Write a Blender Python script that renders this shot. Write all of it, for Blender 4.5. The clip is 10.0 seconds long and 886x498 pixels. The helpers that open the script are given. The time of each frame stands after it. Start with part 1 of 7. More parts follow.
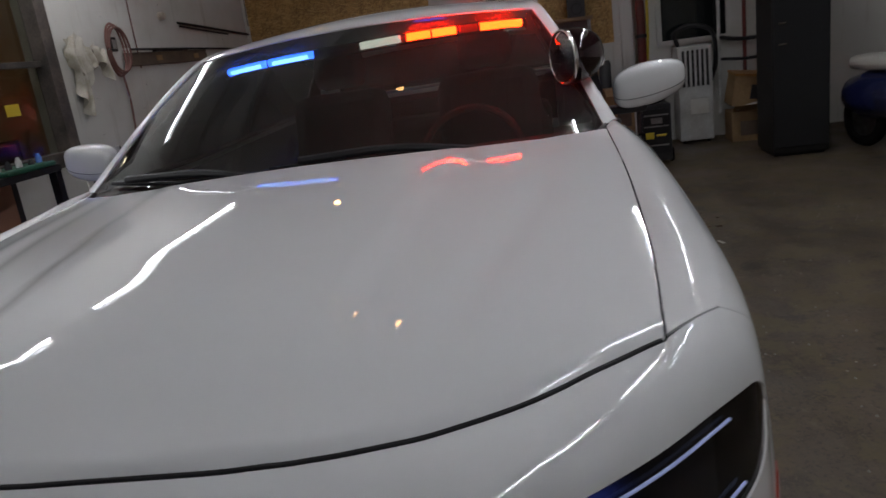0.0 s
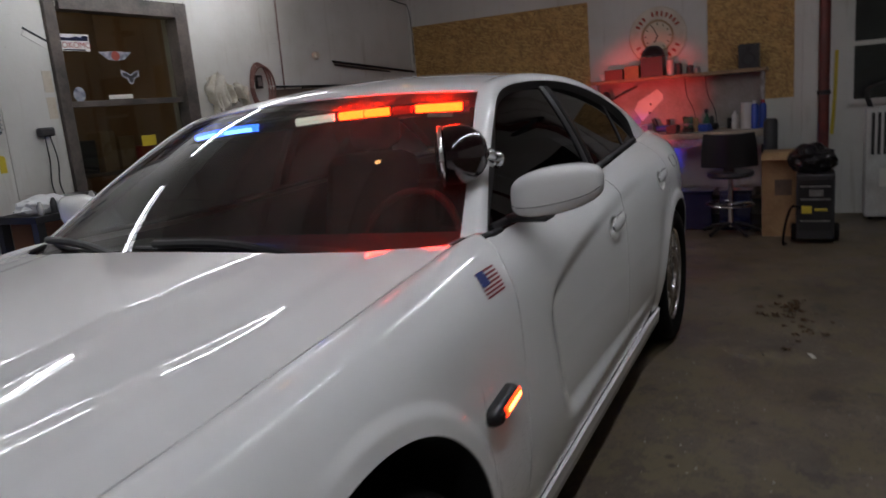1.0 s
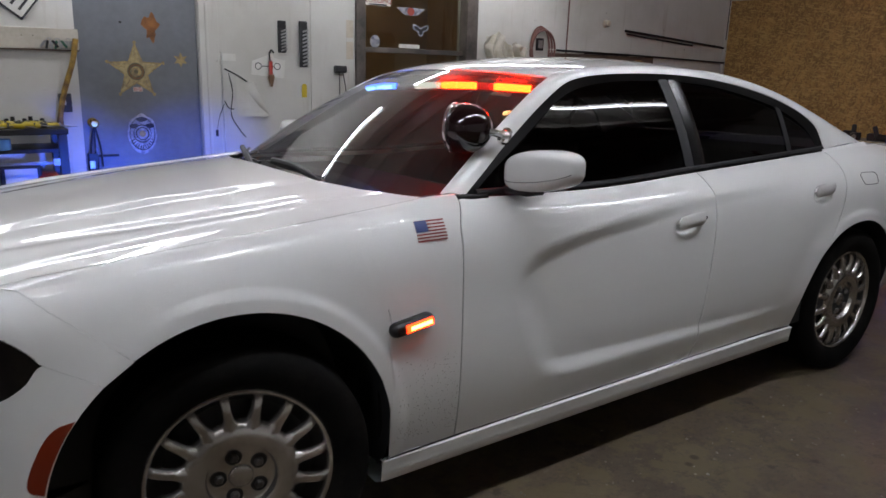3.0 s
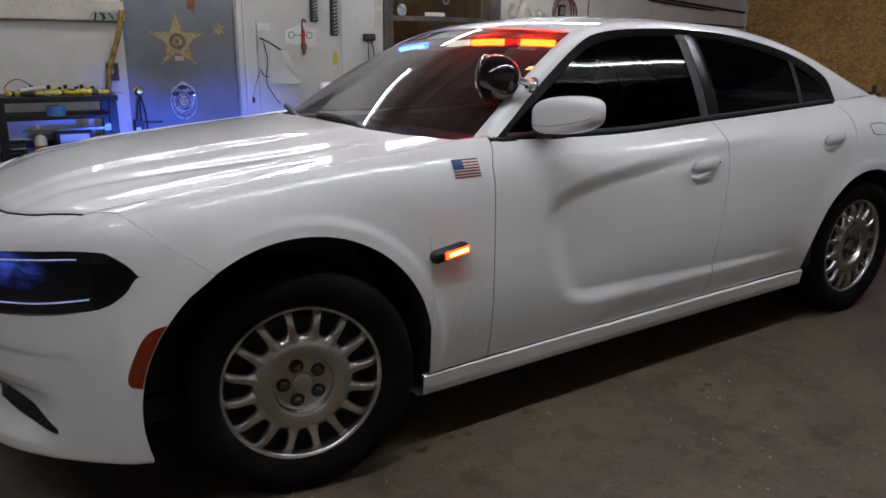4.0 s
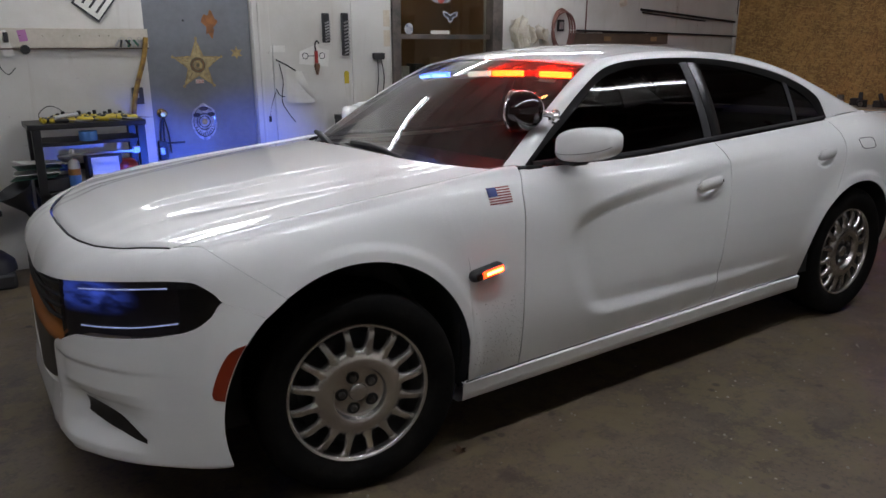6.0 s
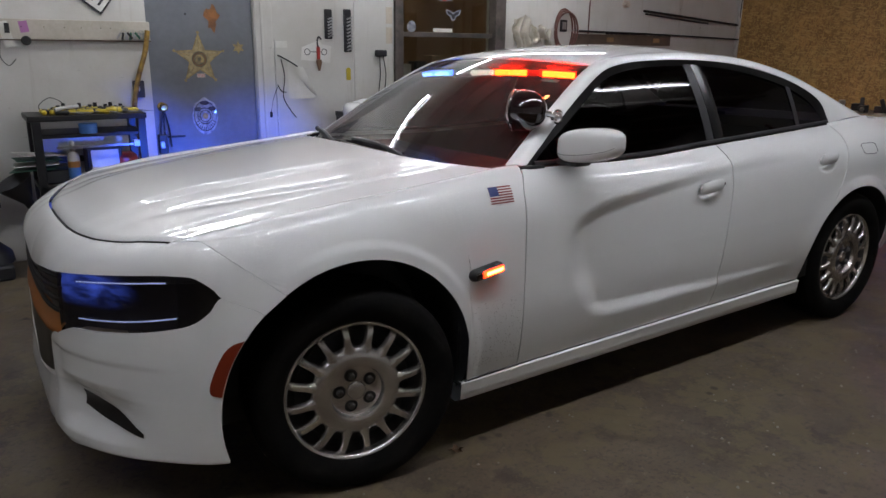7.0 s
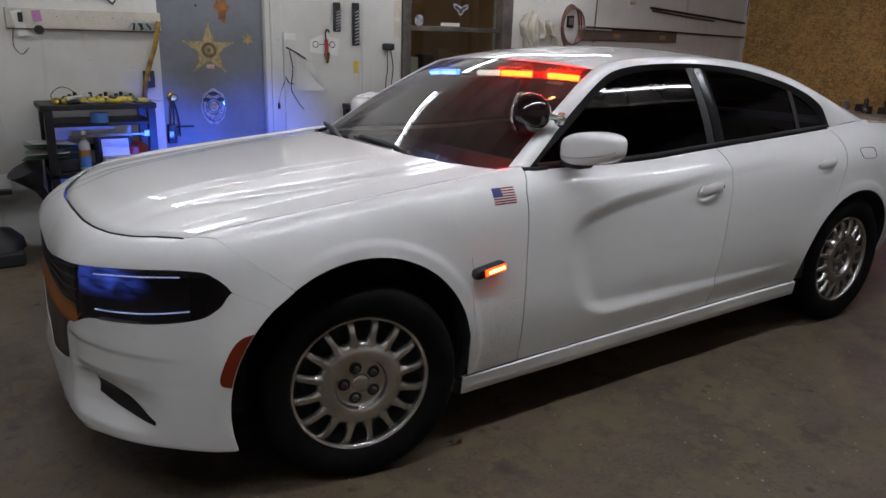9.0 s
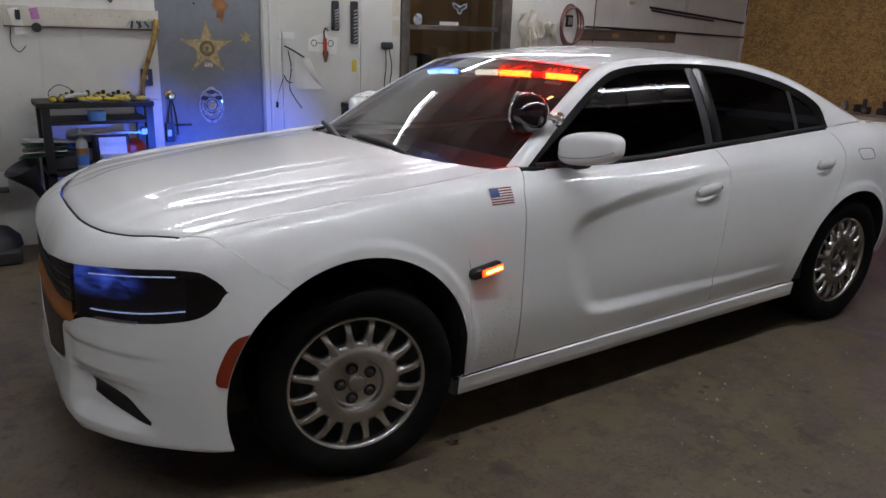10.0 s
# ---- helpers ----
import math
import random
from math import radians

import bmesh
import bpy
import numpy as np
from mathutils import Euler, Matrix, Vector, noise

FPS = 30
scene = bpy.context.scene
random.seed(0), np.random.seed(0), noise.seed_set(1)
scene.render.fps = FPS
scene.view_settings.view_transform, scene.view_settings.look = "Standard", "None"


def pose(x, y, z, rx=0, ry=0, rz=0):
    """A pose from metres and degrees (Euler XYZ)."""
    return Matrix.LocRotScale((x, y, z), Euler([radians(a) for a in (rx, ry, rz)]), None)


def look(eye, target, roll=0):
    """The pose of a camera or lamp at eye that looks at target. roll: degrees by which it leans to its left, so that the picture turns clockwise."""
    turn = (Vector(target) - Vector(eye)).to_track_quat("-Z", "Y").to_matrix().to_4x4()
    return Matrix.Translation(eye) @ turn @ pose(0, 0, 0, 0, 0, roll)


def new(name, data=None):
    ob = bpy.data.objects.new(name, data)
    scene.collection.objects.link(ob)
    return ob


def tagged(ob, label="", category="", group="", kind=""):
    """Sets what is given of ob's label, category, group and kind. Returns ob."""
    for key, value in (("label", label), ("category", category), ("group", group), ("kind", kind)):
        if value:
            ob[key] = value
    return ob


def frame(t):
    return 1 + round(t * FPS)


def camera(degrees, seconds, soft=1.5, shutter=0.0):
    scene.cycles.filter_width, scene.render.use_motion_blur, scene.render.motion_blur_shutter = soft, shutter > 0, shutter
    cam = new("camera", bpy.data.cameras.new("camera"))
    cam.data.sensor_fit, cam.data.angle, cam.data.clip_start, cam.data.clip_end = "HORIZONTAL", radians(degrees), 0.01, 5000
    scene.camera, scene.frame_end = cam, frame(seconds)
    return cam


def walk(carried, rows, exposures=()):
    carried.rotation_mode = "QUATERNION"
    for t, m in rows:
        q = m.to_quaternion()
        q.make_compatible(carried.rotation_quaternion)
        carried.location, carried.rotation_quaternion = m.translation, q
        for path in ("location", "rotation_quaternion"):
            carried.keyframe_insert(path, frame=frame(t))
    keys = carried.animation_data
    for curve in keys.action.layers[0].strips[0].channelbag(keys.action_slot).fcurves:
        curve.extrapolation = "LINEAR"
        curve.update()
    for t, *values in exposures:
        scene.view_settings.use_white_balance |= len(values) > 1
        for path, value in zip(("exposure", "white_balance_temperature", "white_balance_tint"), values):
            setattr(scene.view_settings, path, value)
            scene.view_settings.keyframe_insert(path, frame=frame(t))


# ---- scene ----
cam = camera(62.4, 10.0, shutter=0.25)
PATH = [
    (0, (-1.422, -0.657, 1.306), (0.479, -0.328, 0.779), -7.7),
    (0.3, (-1.31, -0.93, 1.322), (0.548, -0.427, 0.778), -8.6),
    (0.5, (-1.228, -1.169, 1.311), (0.604, -0.53, 0.823), -7.5),
    (0.7, (-1.127, -1.367, 1.345), (0.656, -0.585, 0.884), -7.0),
    (1, (-0.9, -1.565, 1.376), (0.838, -0.659, 0.979), -5.0),
    (1.2, (-0.701, -1.708, 1.36), (1.023, -0.74, 1.062), 0.0),
    (1.5, (-0.507, -1.886, 1.401), (1.154, -0.815, 1.091), -0.6),
    (1.8, (-0.369, -2.027, 1.395), (1.223, -0.873, 1.03), -0.7),
    (2, (-0.319, -2.194, 1.398), (1.13, -0.855, 1.068), 3.4),
    (2.5, (-0.35, -2.48, 1.44), (0.784, -0.901, 0.97), 1.0),
    (3, (-0.562, -2.608, 1.412), (0.546, -1.013, 0.936), 1.6),
    (3.2, (-0.608, -2.626, 1.372), (0.496, -1.027, 0.896), 2.2),
    (4.3, (-0.816, -2.842, 1.343), (0.233, -1.237, 0.775), 0.2),
    (4.5, (-0.869, -2.809, 1.366), (0.216, -1.233, 0.782), -0.6),
    (5, (-0.982, -2.818, 1.434), (0.156, -1.263, 0.9), 0.3),
    (5.5, (-1.006, -2.904, 1.462), (0.069, -1.314, 0.898), 0.3),
    (6, (-1.004, -2.908, 1.474), (0.068, -1.306, 0.939), -0.2),
    (7.5, (-1.007, -2.892, 1.472), (0.067, -1.3, 0.913), 1.3),
    (8, (-1.028, -2.925, 1.508), (0.03, -1.333, 0.921), 1.1),
    (8.5, (-1.041, -2.942, 1.528), (0.009, -1.339, 0.955), 1.6),
    (9, (-1.044, -2.945, 1.525), (0.021, -1.35, 0.957), 1.8),
    (9.5, (-1.041, -2.943, 1.524), (0.032, -1.355, 0.952), 2.2),
    (10, (-1.035, -2.942, 1.528), (0.032, -1.35, 0.957), 2.0),
]
EXPOSURE = [(0, 0.3), (0.5, 0.2), (1, 0.42), (1.5, 0.68), (2, 0.9), (4.5, 0.95), (10, 1.0)]
walk(cam, [(t, look(eye, target, roll)) for t, eye, target, roll in PATH], EXPOSURE)

# ---------------------------------------------------------------- light
world = bpy.data.worlds.new("world")
scene.world = world
world.use_nodes = True
world.node_tree.nodes["Background"].inputs[0].default_value = (0.01, 0.012, 0.016, 1)
world.node_tree.nodes["Background"].inputs[1].default_value = 1.0
# strip lights: from x, to x, y, underside of the mount
STRIPS = ((-3.1, -0.7, -1.72, 3.3), (2.5, 4.9, -1.72, 3.3), (-0.3, 2.1, -1.72, 3.3), (1.9, 4.3, 2.22, 2.64), (-0.95, 1.45, 2.22, 2.64))


def lamp(name, at, towards, color, watts, size):
    """A small real lamp in front of a lit warning light."""
    data = bpy.data.lights.new(name, "SPOT")
    data.spot_size, data.spot_blend = radians(size), 0.9
    data.shadow_soft_size, data.energy, data.color = 0.04, watts, color
    ob = new(name, data)
    ob.matrix_basis = look(at, towards)
    return ob


lamp("wing_light_far", (0.47, 1.03, 0.67), (0.12, 2.7, 0.52), (0.03, 0.11, 1.0), 95, 46)
lamp("wing_light_far", (0.52, 1.03, 0.67), (0.92, 2.7, 0.52), (0.03, 0.11, 1.0), 95, 46)
lamp("rear_light_red", (4.19, 0.1, 0.98), (7.0, 0.0, 1.22), (1.0, 0.06, 0.05), 175, 29)
lamp("rear_light_blue", (4.19, 0.2, 0.62), (6.9, 0.10, 0.60), (0.012, 0.05, 1.0), 520, 20)


# ---------------------------------------------------------------- materials
def material(name, color, rough=0.5, metal=0.0, spots=None, scale=6.0, bump=0.0, bump_scale=40.0, coat=0.0, detail=6.0):
    """Principled surface; spots: second colour mixed in by two scales of noise."""
    m = bpy.data.materials.new(name)
    m.use_nodes = True
    nt = m.node_tree
    b = nt.nodes["Principled BSDF"]
    b.inputs["Base Color"].default_value = (*color, 1)
    b.inputs["Roughness"].default_value = rough
    b.inputs["Metallic"].default_value = metal
    b.inputs["Coat Weight"].default_value = coat
    b.inputs["Coat Roughness"].default_value = 0.03
    tc = nt.nodes.new("ShaderNodeTexCoord")
    if spots:
        n1 = nt.nodes.new("ShaderNodeTexNoise")
        n1.inputs["Scale"].default_value = scale
        n1.inputs["Detail"].default_value = detail
        n2 = nt.nodes.new("ShaderNodeTexNoise")
        n2.inputs["Scale"].default_value = scale * 9
        n2.inputs["Detail"].default_value = 3
        add = nt.nodes.new("ShaderNodeMath")
        add.operation = "MULTIPLY_ADD"
        add.inputs[1].default_value = 0.35
        ramp = nt.nodes.new("ShaderNodeValToRGB")
        ramp.color_ramp.elements[0].position = 0.5
        ramp.color_ramp.elements[1].position = 0.85
        ramp.color_ramp.elements[0].color = (*color, 1)
        ramp.color_ramp.elements[1].color = (*spots, 1)
        nt.links.new(tc.outputs["Object"], n1.inputs["Vector"])
        nt.links.new(tc.outputs["Object"], n2.inputs["Vector"])
        nt.links.new(n2.outputs["Fac"], add.inputs[0])
        nt.links.new(n1.outputs["Fac"], add.inputs[2])
        nt.links.new(add.outputs[0], ramp.inputs["Fac"])
        nt.links.new(ramp.outputs["Color"], b.inputs["Base Color"])
    if bump:
        nb = nt.nodes.new("ShaderNodeTexNoise")
        nb.inputs["Scale"].default_value = bump_scale
        nb.inputs["Detail"].default_value = 5
        bp = nt.nodes.new("ShaderNodeBump")
        bp.inputs["Strength"].default_value = bump
        bp.inputs["Distance"].default_value = 0.004
        nt.links.new(tc.outputs["Object"], nb.inputs["Vector"])
        nt.links.new(nb.outputs["Fac"], bp.inputs["Height"])
        nt.links.new(bp.outputs["Normal"], b.inputs["Normal"])
    return m


def noise_fac(nt, vec, scale, detail=5.0, rough=0.55):
    n = nt.nodes.new("ShaderNodeTexNoise")
    n.inputs["Scale"].default_value, n.inputs["Detail"].default_value, n.inputs["Roughness"].default_value = scale, detail, rough
    nt.links.new(vec, n.inputs["Vector"])
    return n.outputs["Fac"]


def ramped(nt, fac, lo, hi, a=0.0, b=1.0):
    """A value that goes from a to b while fac goes from lo to hi."""
    r = nt.nodes.new("ShaderNodeMapRange")
    r.interpolation_type = "SMOOTHSTEP"
    for k, v in zip(("From Min", "From Max", "To Min", "To Max"), (lo, hi, a, b)):
        r.inputs[k].default_value = v
    nt.links.new(fac, r.inputs["Value"])
    return r.outputs["Result"]


def blended(nt, fac, base, over):
    """Mixes the colour over into base (a colour or a socket) by fac."""
    m = nt.nodes.new("ShaderNodeMix")
    m.data_type = "RGBA"
    nt.links.new(fac, m.inputs[0])
    for socket, c in ((m.inputs[6], base), (m.inputs[7], over)):
        if isinstance(c, tuple):
            socket.default_value = (*c, 1)
        else:
            nt.links.new(c, socket)
    return m.outputs[2]


def stretched(nt, vec, sx, sy, sz):
    m = nt.nodes.new("ShaderNodeMapping")
    m.inputs["Scale"].default_value = (sx, sy, sz)
    nt.links.new(vec, m.inputs["Vector"])
    return m.outputs["Vector"]


def bumped(nt, height, strength, distance, shader):
    bp = nt.nodes.new("ShaderNodeBump")
    bp.inputs["Strength"].default_value, bp.inputs["Distance"].default_value = strength, distance
    nt.links.new(height, bp.inputs["Height"])
    nt.links.new(bp.outputs["Normal"], shader.inputs["Normal"])


def floor_material():
    """Worn concrete: cloudy grey brown, oil stains, hairline cracks, tyre dust and paint specks."""
    m = bpy.data.materials.new("oil_stained_concrete")
    m.use_nodes = True
    nt = m.node_tree
    b = nt.nodes["Principled BSDF"]
    vec = nt.nodes.new("ShaderNodeTexCoord").outputs["Object"]
    c = blended(nt, ramped(nt, noise_fac(nt, vec, 0.9, 8), 0.38, 0.68), (0.131, 0.098, 0.065), (0.074, 0.055, 0.039))
    c = blended(nt, ramped(nt, noise_fac(nt, vec, 6.0, 8, 0.7), 0.48, 0.72, 0, 0.65), c, (0.176, 0.133, 0.089))
    c = blended(nt, ramped(nt, noise_fac(nt, vec, 2.3, 6, 0.65), 0.58, 0.68, 0, 0.8), c, (0.031, 0.024, 0.020))
    c = blended(nt, ramped(nt, noise_fac(nt, vec, 45, 4, 0.7), 0.52, 0.62, 0, 0.6), c, (0.049, 0.040, 0.032))
    c = blended(nt, ramped(nt, noise_fac(nt, stretched(nt, vec, 0.6, 14, 1), 1.5, 5), 0.58, 0.76, 0, 0.2), c, (0.184, 0.144, 0.100))
    c = blended(nt, ramped(nt, noise_fac(nt, vec, 3.4, 9, 0.75), 0.47, 0.56, 0, 0.85), c, (0.143, 0.112, 0.063))
    c = blended(nt, ramped(nt, noise_fac(nt, vec, 8.5, 8, 0.78), 0.53, 0.61, 0, 0.75), c, (0.061, 0.049, 0.035))
    c = blended(nt, ramped(nt, noise_fac(nt, vec, 17, 7, 0.75), 0.57, 0.65, 0, 0.6), c, (0.197, 0.158, 0.108))
    # hairline cracks along wandering cell borders
    wob = nt.nodes.new("ShaderNodeMix")
    wob.data_type = "VECTOR"
    wob.inputs[0].default_value = 0.12
    ns = nt.nodes.new("ShaderNodeTexNoise")
    ns.inputs["Scale"].default_value = 3.0
    nt.links.new(vec, ns.inputs["Vector"])
    nt.links.new(vec, wob.inputs[4])
    nt.links.new(ns.outputs["Color"], wob.inputs[5])
    vo = nt.nodes.new("ShaderNodeTexVoronoi")
    vo.feature = "DISTANCE_TO_EDGE"
    vo.inputs["Scale"].default_value = 0.55
    nt.links.new(wob.outputs[1], vo.inputs["Vector"])
    crack = ramped(nt, vo.outputs["Distance"], 0.0, 0.003, 0.12, 0)
    c = blended(nt, crack, c, (0.016, 0.013, 0.011))
    # dropped paint and grit
    sp = nt.nodes.new("ShaderNodeTexVoronoi")
    sp.inputs["Scale"].default_value = 12.0
    nt.links.new(vec, sp.inputs["Vector"])
    few = nt.nodes.new("ShaderNodeMath")
    few.operation = "MULTIPLY"
    nt.links.new(ramped(nt, sp.outputs["Distance"], 0.04, 0.10, 0.9, 0), few.inputs[0])
    nt.links.new(ramped(nt, noise_fac(nt, vec, 1.6, 4), 0.52, 0.62), few.inputs[1])
    c = blended(nt, few.outputs[0], c, (0.377, 0.340, 0.277))
    dk = nt.nodes.new("ShaderNodeTexVoronoi")
    dk.inputs["Scale"].default_value = 5.3
    nt.links.new(vec, dk.inputs["Vector"])
    c = blended(nt, ramped(nt, dk.outputs["Distance"], 0.05, 0.13, 0.75, 0), c, (0.025, 0.020, 0.015))
    nt.links.new(c, b.inputs["Base Color"])
    nt.links.new(ramped(nt, noise_fac(nt, vec, 1.7, 6), 0.35, 0.7, 0.42, 0.75), b.inputs["Roughness"])
    bumped(nt, noise_fac(nt, vec, 38, 7, 0.65), 0.45, 0.004, b)
    return m


def wall_material():
    """White paint on boards: yellowed patches, runs, scuffs and pinholes."""
    m = bpy.data.materials.new("white_wall_paint")
    m.use_nodes = True
    nt = m.node_tree
    b = nt.nodes["Principled BSDF"]
    vec = nt.nodes.new("ShaderNodeTexCoord").outputs["Object"]
    c = blended(nt, ramped(nt, noise_fac(nt, vec, 1.1, 7), 0.4, 0.7), (0.58, 0.565, 0.525), (0.47, 0.45, 0.40))
    c = blended(nt, ramped(nt, noise_fac(nt, stretched(nt, vec, 9, 9, 0.8), 1.6, 6), 0.57, 0.75, 0, 0.5), c, (0.34, 0.30, 0.24))
    c = blended(nt, ramped(nt, noise_fac(nt, stretched(nt, vec, 2, 2, 14), 2.2, 6, 0.7), 0.64, 0.72, 0, 0.55), c, (0.22, 0.20, 0.18))
    c = blended(nt, ramped(nt, noise_fac(nt, vec, 22, 6, 0.7), 0.66, 0.76, 0, 0.6), c, (0.25, 0.22, 0.18))
    sp = nt.nodes.new("ShaderNodeTexVoronoi")
    sp.inputs["Scale"].default_value = 3.2
    nt.links.new(vec, sp.inputs["Vector"])
    c = blended(nt, ramped(nt, sp.outputs["Distance"], 0.018, 0.03, 0.85, 0), c, (0.06, 0.05, 0.045))
    nt.links.new(c, b.inputs["Base Color"])
    b.inputs["Roughness"].default_value = 0.6
    bumped(nt, noise_fac(nt, vec, 24, 5), 0.3, 0.004, b)
    return m


def glowing(name, color, strength):
    m = bpy.data.materials.new(name)
    m.use_nodes = True
    b = m.node_tree.nodes["Principled BSDF"]
    b.inputs["Base Color"].default_value = (*color, 1)
    b.inputs["Emission Color"].default_value = (*color, 1)
    b.inputs["Emission Strength"].default_value = strength
    return m


def hazy_light(name, color, strength, at, reach):
    """A dark cloudy surface with its own glow painted round one place (the same on both flanks), fading outwards."""
    m = glowing(name, color, strength)
    nt = m.node_tree
    b = nt.nodes["Principled BSDF"]
    b.inputs["Base Color"].default_value = (0.03, 0.03, 0.036, 1)
    b.inputs["Roughness"].default_value = 0.3
    vec = nt.nodes.new("ShaderNodeTexCoord").outputs["Object"]
    chain = vec
    for op, by in (("ABSOLUTE", None), ("SUBTRACT", at), ("DIVIDE", reach), ("LENGTH", None)):
        n = nt.nodes.new("ShaderNodeVectorMath")
        n.operation = op
        nt.links.new(chain, n.inputs[0])
        if by:
            n.inputs[1].default_value = by
        chain = n.outputs["Value" if op == "LENGTH" else "Vector"]
    fall = nt.nodes.new("ShaderNodeMath")
    fall.operation = "MULTIPLY"
    nt.links.new(ramped(nt, chain, 0.0, 1.0, strength, 0.0), fall.inputs[0])
    nt.links.new(ramped(nt, noise_fac(nt, stretched(nt, vec, 1.0, 0.5, 2.2), 18.0, 3), 0.32, 0.68, 0.15, 1.0), fall.inputs[1])
    nt.links.new(fall.outputs[0], b.inputs["Emission Strength"])
    return m


def glass(name, tint, rough=0.0, dust=0.0, shine=0.06):
    """A thin pane: tinted see-through with a mirror-like surface by Fresnel; dust: share of a milky film that stands
    for dirt and for glare.
    """
    m = bpy.data.materials.new(name)
    m.use_nodes = True
    nt = m.node_tree
    out = nt.nodes["Material Output"]
    nt.nodes.remove(nt.nodes["Principled BSDF"])
    tr = nt.nodes.new("ShaderNodeBsdfTransparent")
    tr.inputs[0].default_value = (*tint, 1)
    gl = nt.nodes.new("ShaderNodeBsdfGlossy")
    gl.inputs["Roughness"].default_value = rough
    lw = nt.nodes.new("ShaderNodeLayerWeight")
    lw.inputs["Blend"].default_value = 0.5
    pw = nt.nodes.new("ShaderNodeMath")
    pw.operation = "POWER"
    pw.inputs[1].default_value = 5.0
    fr = nt.nodes.new("ShaderNodeMath")
    fr.operation = "MULTIPLY_ADD"
    fr.inputs[1].default_value, fr.inputs[2].default_value = 1 - shine, shine
    nt.links.new(lw.outputs["Facing"], pw.inputs[0])
    nt.links.new(pw.outputs[0], fr.inputs[0])
    mx = nt.nodes.new("ShaderNodeMixShader")
    nt.links.new(fr.outputs[0], mx.inputs[0])
    nt.links.new(tr.outputs[0], mx.inputs[1])
    nt.links.new(gl.outputs[0], mx.inputs[2])
    last = mx.outputs[0]
    if dust:
        df, tl = nt.nodes.new("ShaderNodeBsdfDiffuse"), nt.nodes.new("ShaderNodeBsdfTranslucent")
        half, film = nt.nodes.new("ShaderNodeMixShader"), nt.nodes.new("ShaderNodeMixShader")
        for n in (df, tl):
            n.inputs[0].default_value = (0.62, 0.64, 0.58, 1)
        vec = nt.nodes.new("ShaderNodeTexCoord").outputs["Object"]
        nt.links.new(ramped(nt, noise_fac(nt, vec, 7.0, 6, 0.65), 0.3, 0.75, dust * 0.6, dust * 1.5), film.inputs[0])
        nt.links.new(df.outputs[0], half.inputs[1])
        nt.links.new(tl.outputs[0], half.inputs[2])
        nt.links.new(last, film.inputs[1])
        nt.links.new(half.outputs[0], film.inputs[2])
        last = film.outputs[0]
    nt.links.new(last, out.inputs[0])
    return m


WHITE_PAINT = material("white_car_paint", (0.84, 0.84, 0.83), 0.6, 0, coat=1.0)
WHITE_PAINT.node_tree.nodes["Principled BSDF"].inputs["Coat Roughness"].default_value = 0.012
WHITE_PAINT.node_tree.nodes["Principled BSDF"].inputs["Specular IOR Level"].default_value = 0.2
GRILLE_BLACK = material("grille_black", (0.006, 0.006, 0.007), 0.7)
GLOSS_BLACK = material("gloss_black", (0.008, 0.008, 0.009), 0.25)
TRIM_BLACK = material("black_trim", (0.008, 0.008, 0.009), 0.4)
SATIN_BLACK = material("satin_black", (0.02, 0.02, 0.022), 0.5, bump=0.1, bump_scale=200)
RUBBER = material("tyre_rubber", (0.005, 0.005, 0.005), 0.8, spots=(0.011, 0.010, 0.009), scale=8, bump=0.15, bump_scale=120)
RUBBER.node_tree.nodes["Principled BSDF"].inputs["Specular IOR Level"].default_value = 0.08
SILVER = material("silver_wheel_paint", (0.56, 0.54, 0.52), 0.24, 0.92, spots=(0.38, 0.35, 0.32), scale=9)
DARK_STEEL = material("dark_steel", (0.03, 0.03, 0.03), 0.6, 0.5)
STEEL_NUT = material("dull_steel", (0.11, 0.105, 0.10), 0.4, 0.8)
CHROME = material("chrome", (0.75, 0.75, 0.75), 0.08, 1.0)
INTERIOR = material("dark_interior", (0.02, 0.02, 0.021), 0.8, bump=0.2)
# its film of dirt also imitates the lens glare round the light bar
WINDSHIELD_GLASS = glass("windshield_glass", (0.32, 0.37, 0.33), dust=0.06)
TINTED_GLASS = glass("tinted_glass", (0.06, 0.06, 0.065), shine=0.02)
PANE_GLASS = glass("window_glass", (0.75, 0.77, 0.75))
SMOKED = glass("smoked_lens", (0.50, 0.48, 0.53))
# warm reflection on the black bumper ledge, put into its colour
WARM_REFLECTION = material("painted_warm_reflection", (0.26, 0.080, 0.004), 0.65)
AMBER_PLASTIC = material("amber_plastic", (0.21, 0.020, 0.004), 0.3, coat=0.25)
WALL_PAINT = wall_material()
CONCRETE = floor_material()
CEILING_PAINT = material("pale_ceiling_boards", (0.38, 0.36, 0.32), 0.8, spots=(0.25, 0.235, 0.21), scale=1.5)
LAMP_WHITE = material("lamp_housing_white", (0.7, 0.7, 0.68), 0.5)
DOOR_GREY = material("grey_door_paint", (0.16, 0.17, 0.185), 0.45, spots=(0.12, 0.125, 0.135), scale=2.5, bump=0.1)
WINDOW_BROWN = material("brown_window_frame", (0.125, 0.10, 0.085), 0.5, spots=(0.045, 0.04, 0.035), scale=6)
OFFICE_BROWN = material("office_panelling", (0.36, 0.24, 0.15), 0.6, spots=(0.26, 0.16, 0.09), scale=3)
TUBE = glowing("fluorescent_tube", (0.95, 0.98, 1.08), 45.0)
# a little less strong, for the strip at the east end
WEAKER_TUBE = glowing("weaker_fluorescent_tube", (0.95, 0.98, 1.08), 41.0)
OLD_TUBE = glowing("older_fluorescent_tube", (0.95, 0.98, 1.06), 22.0)
RED_LED = glowing("red_amber_light", (1.0, 0.010, 0.0008), 140.0)
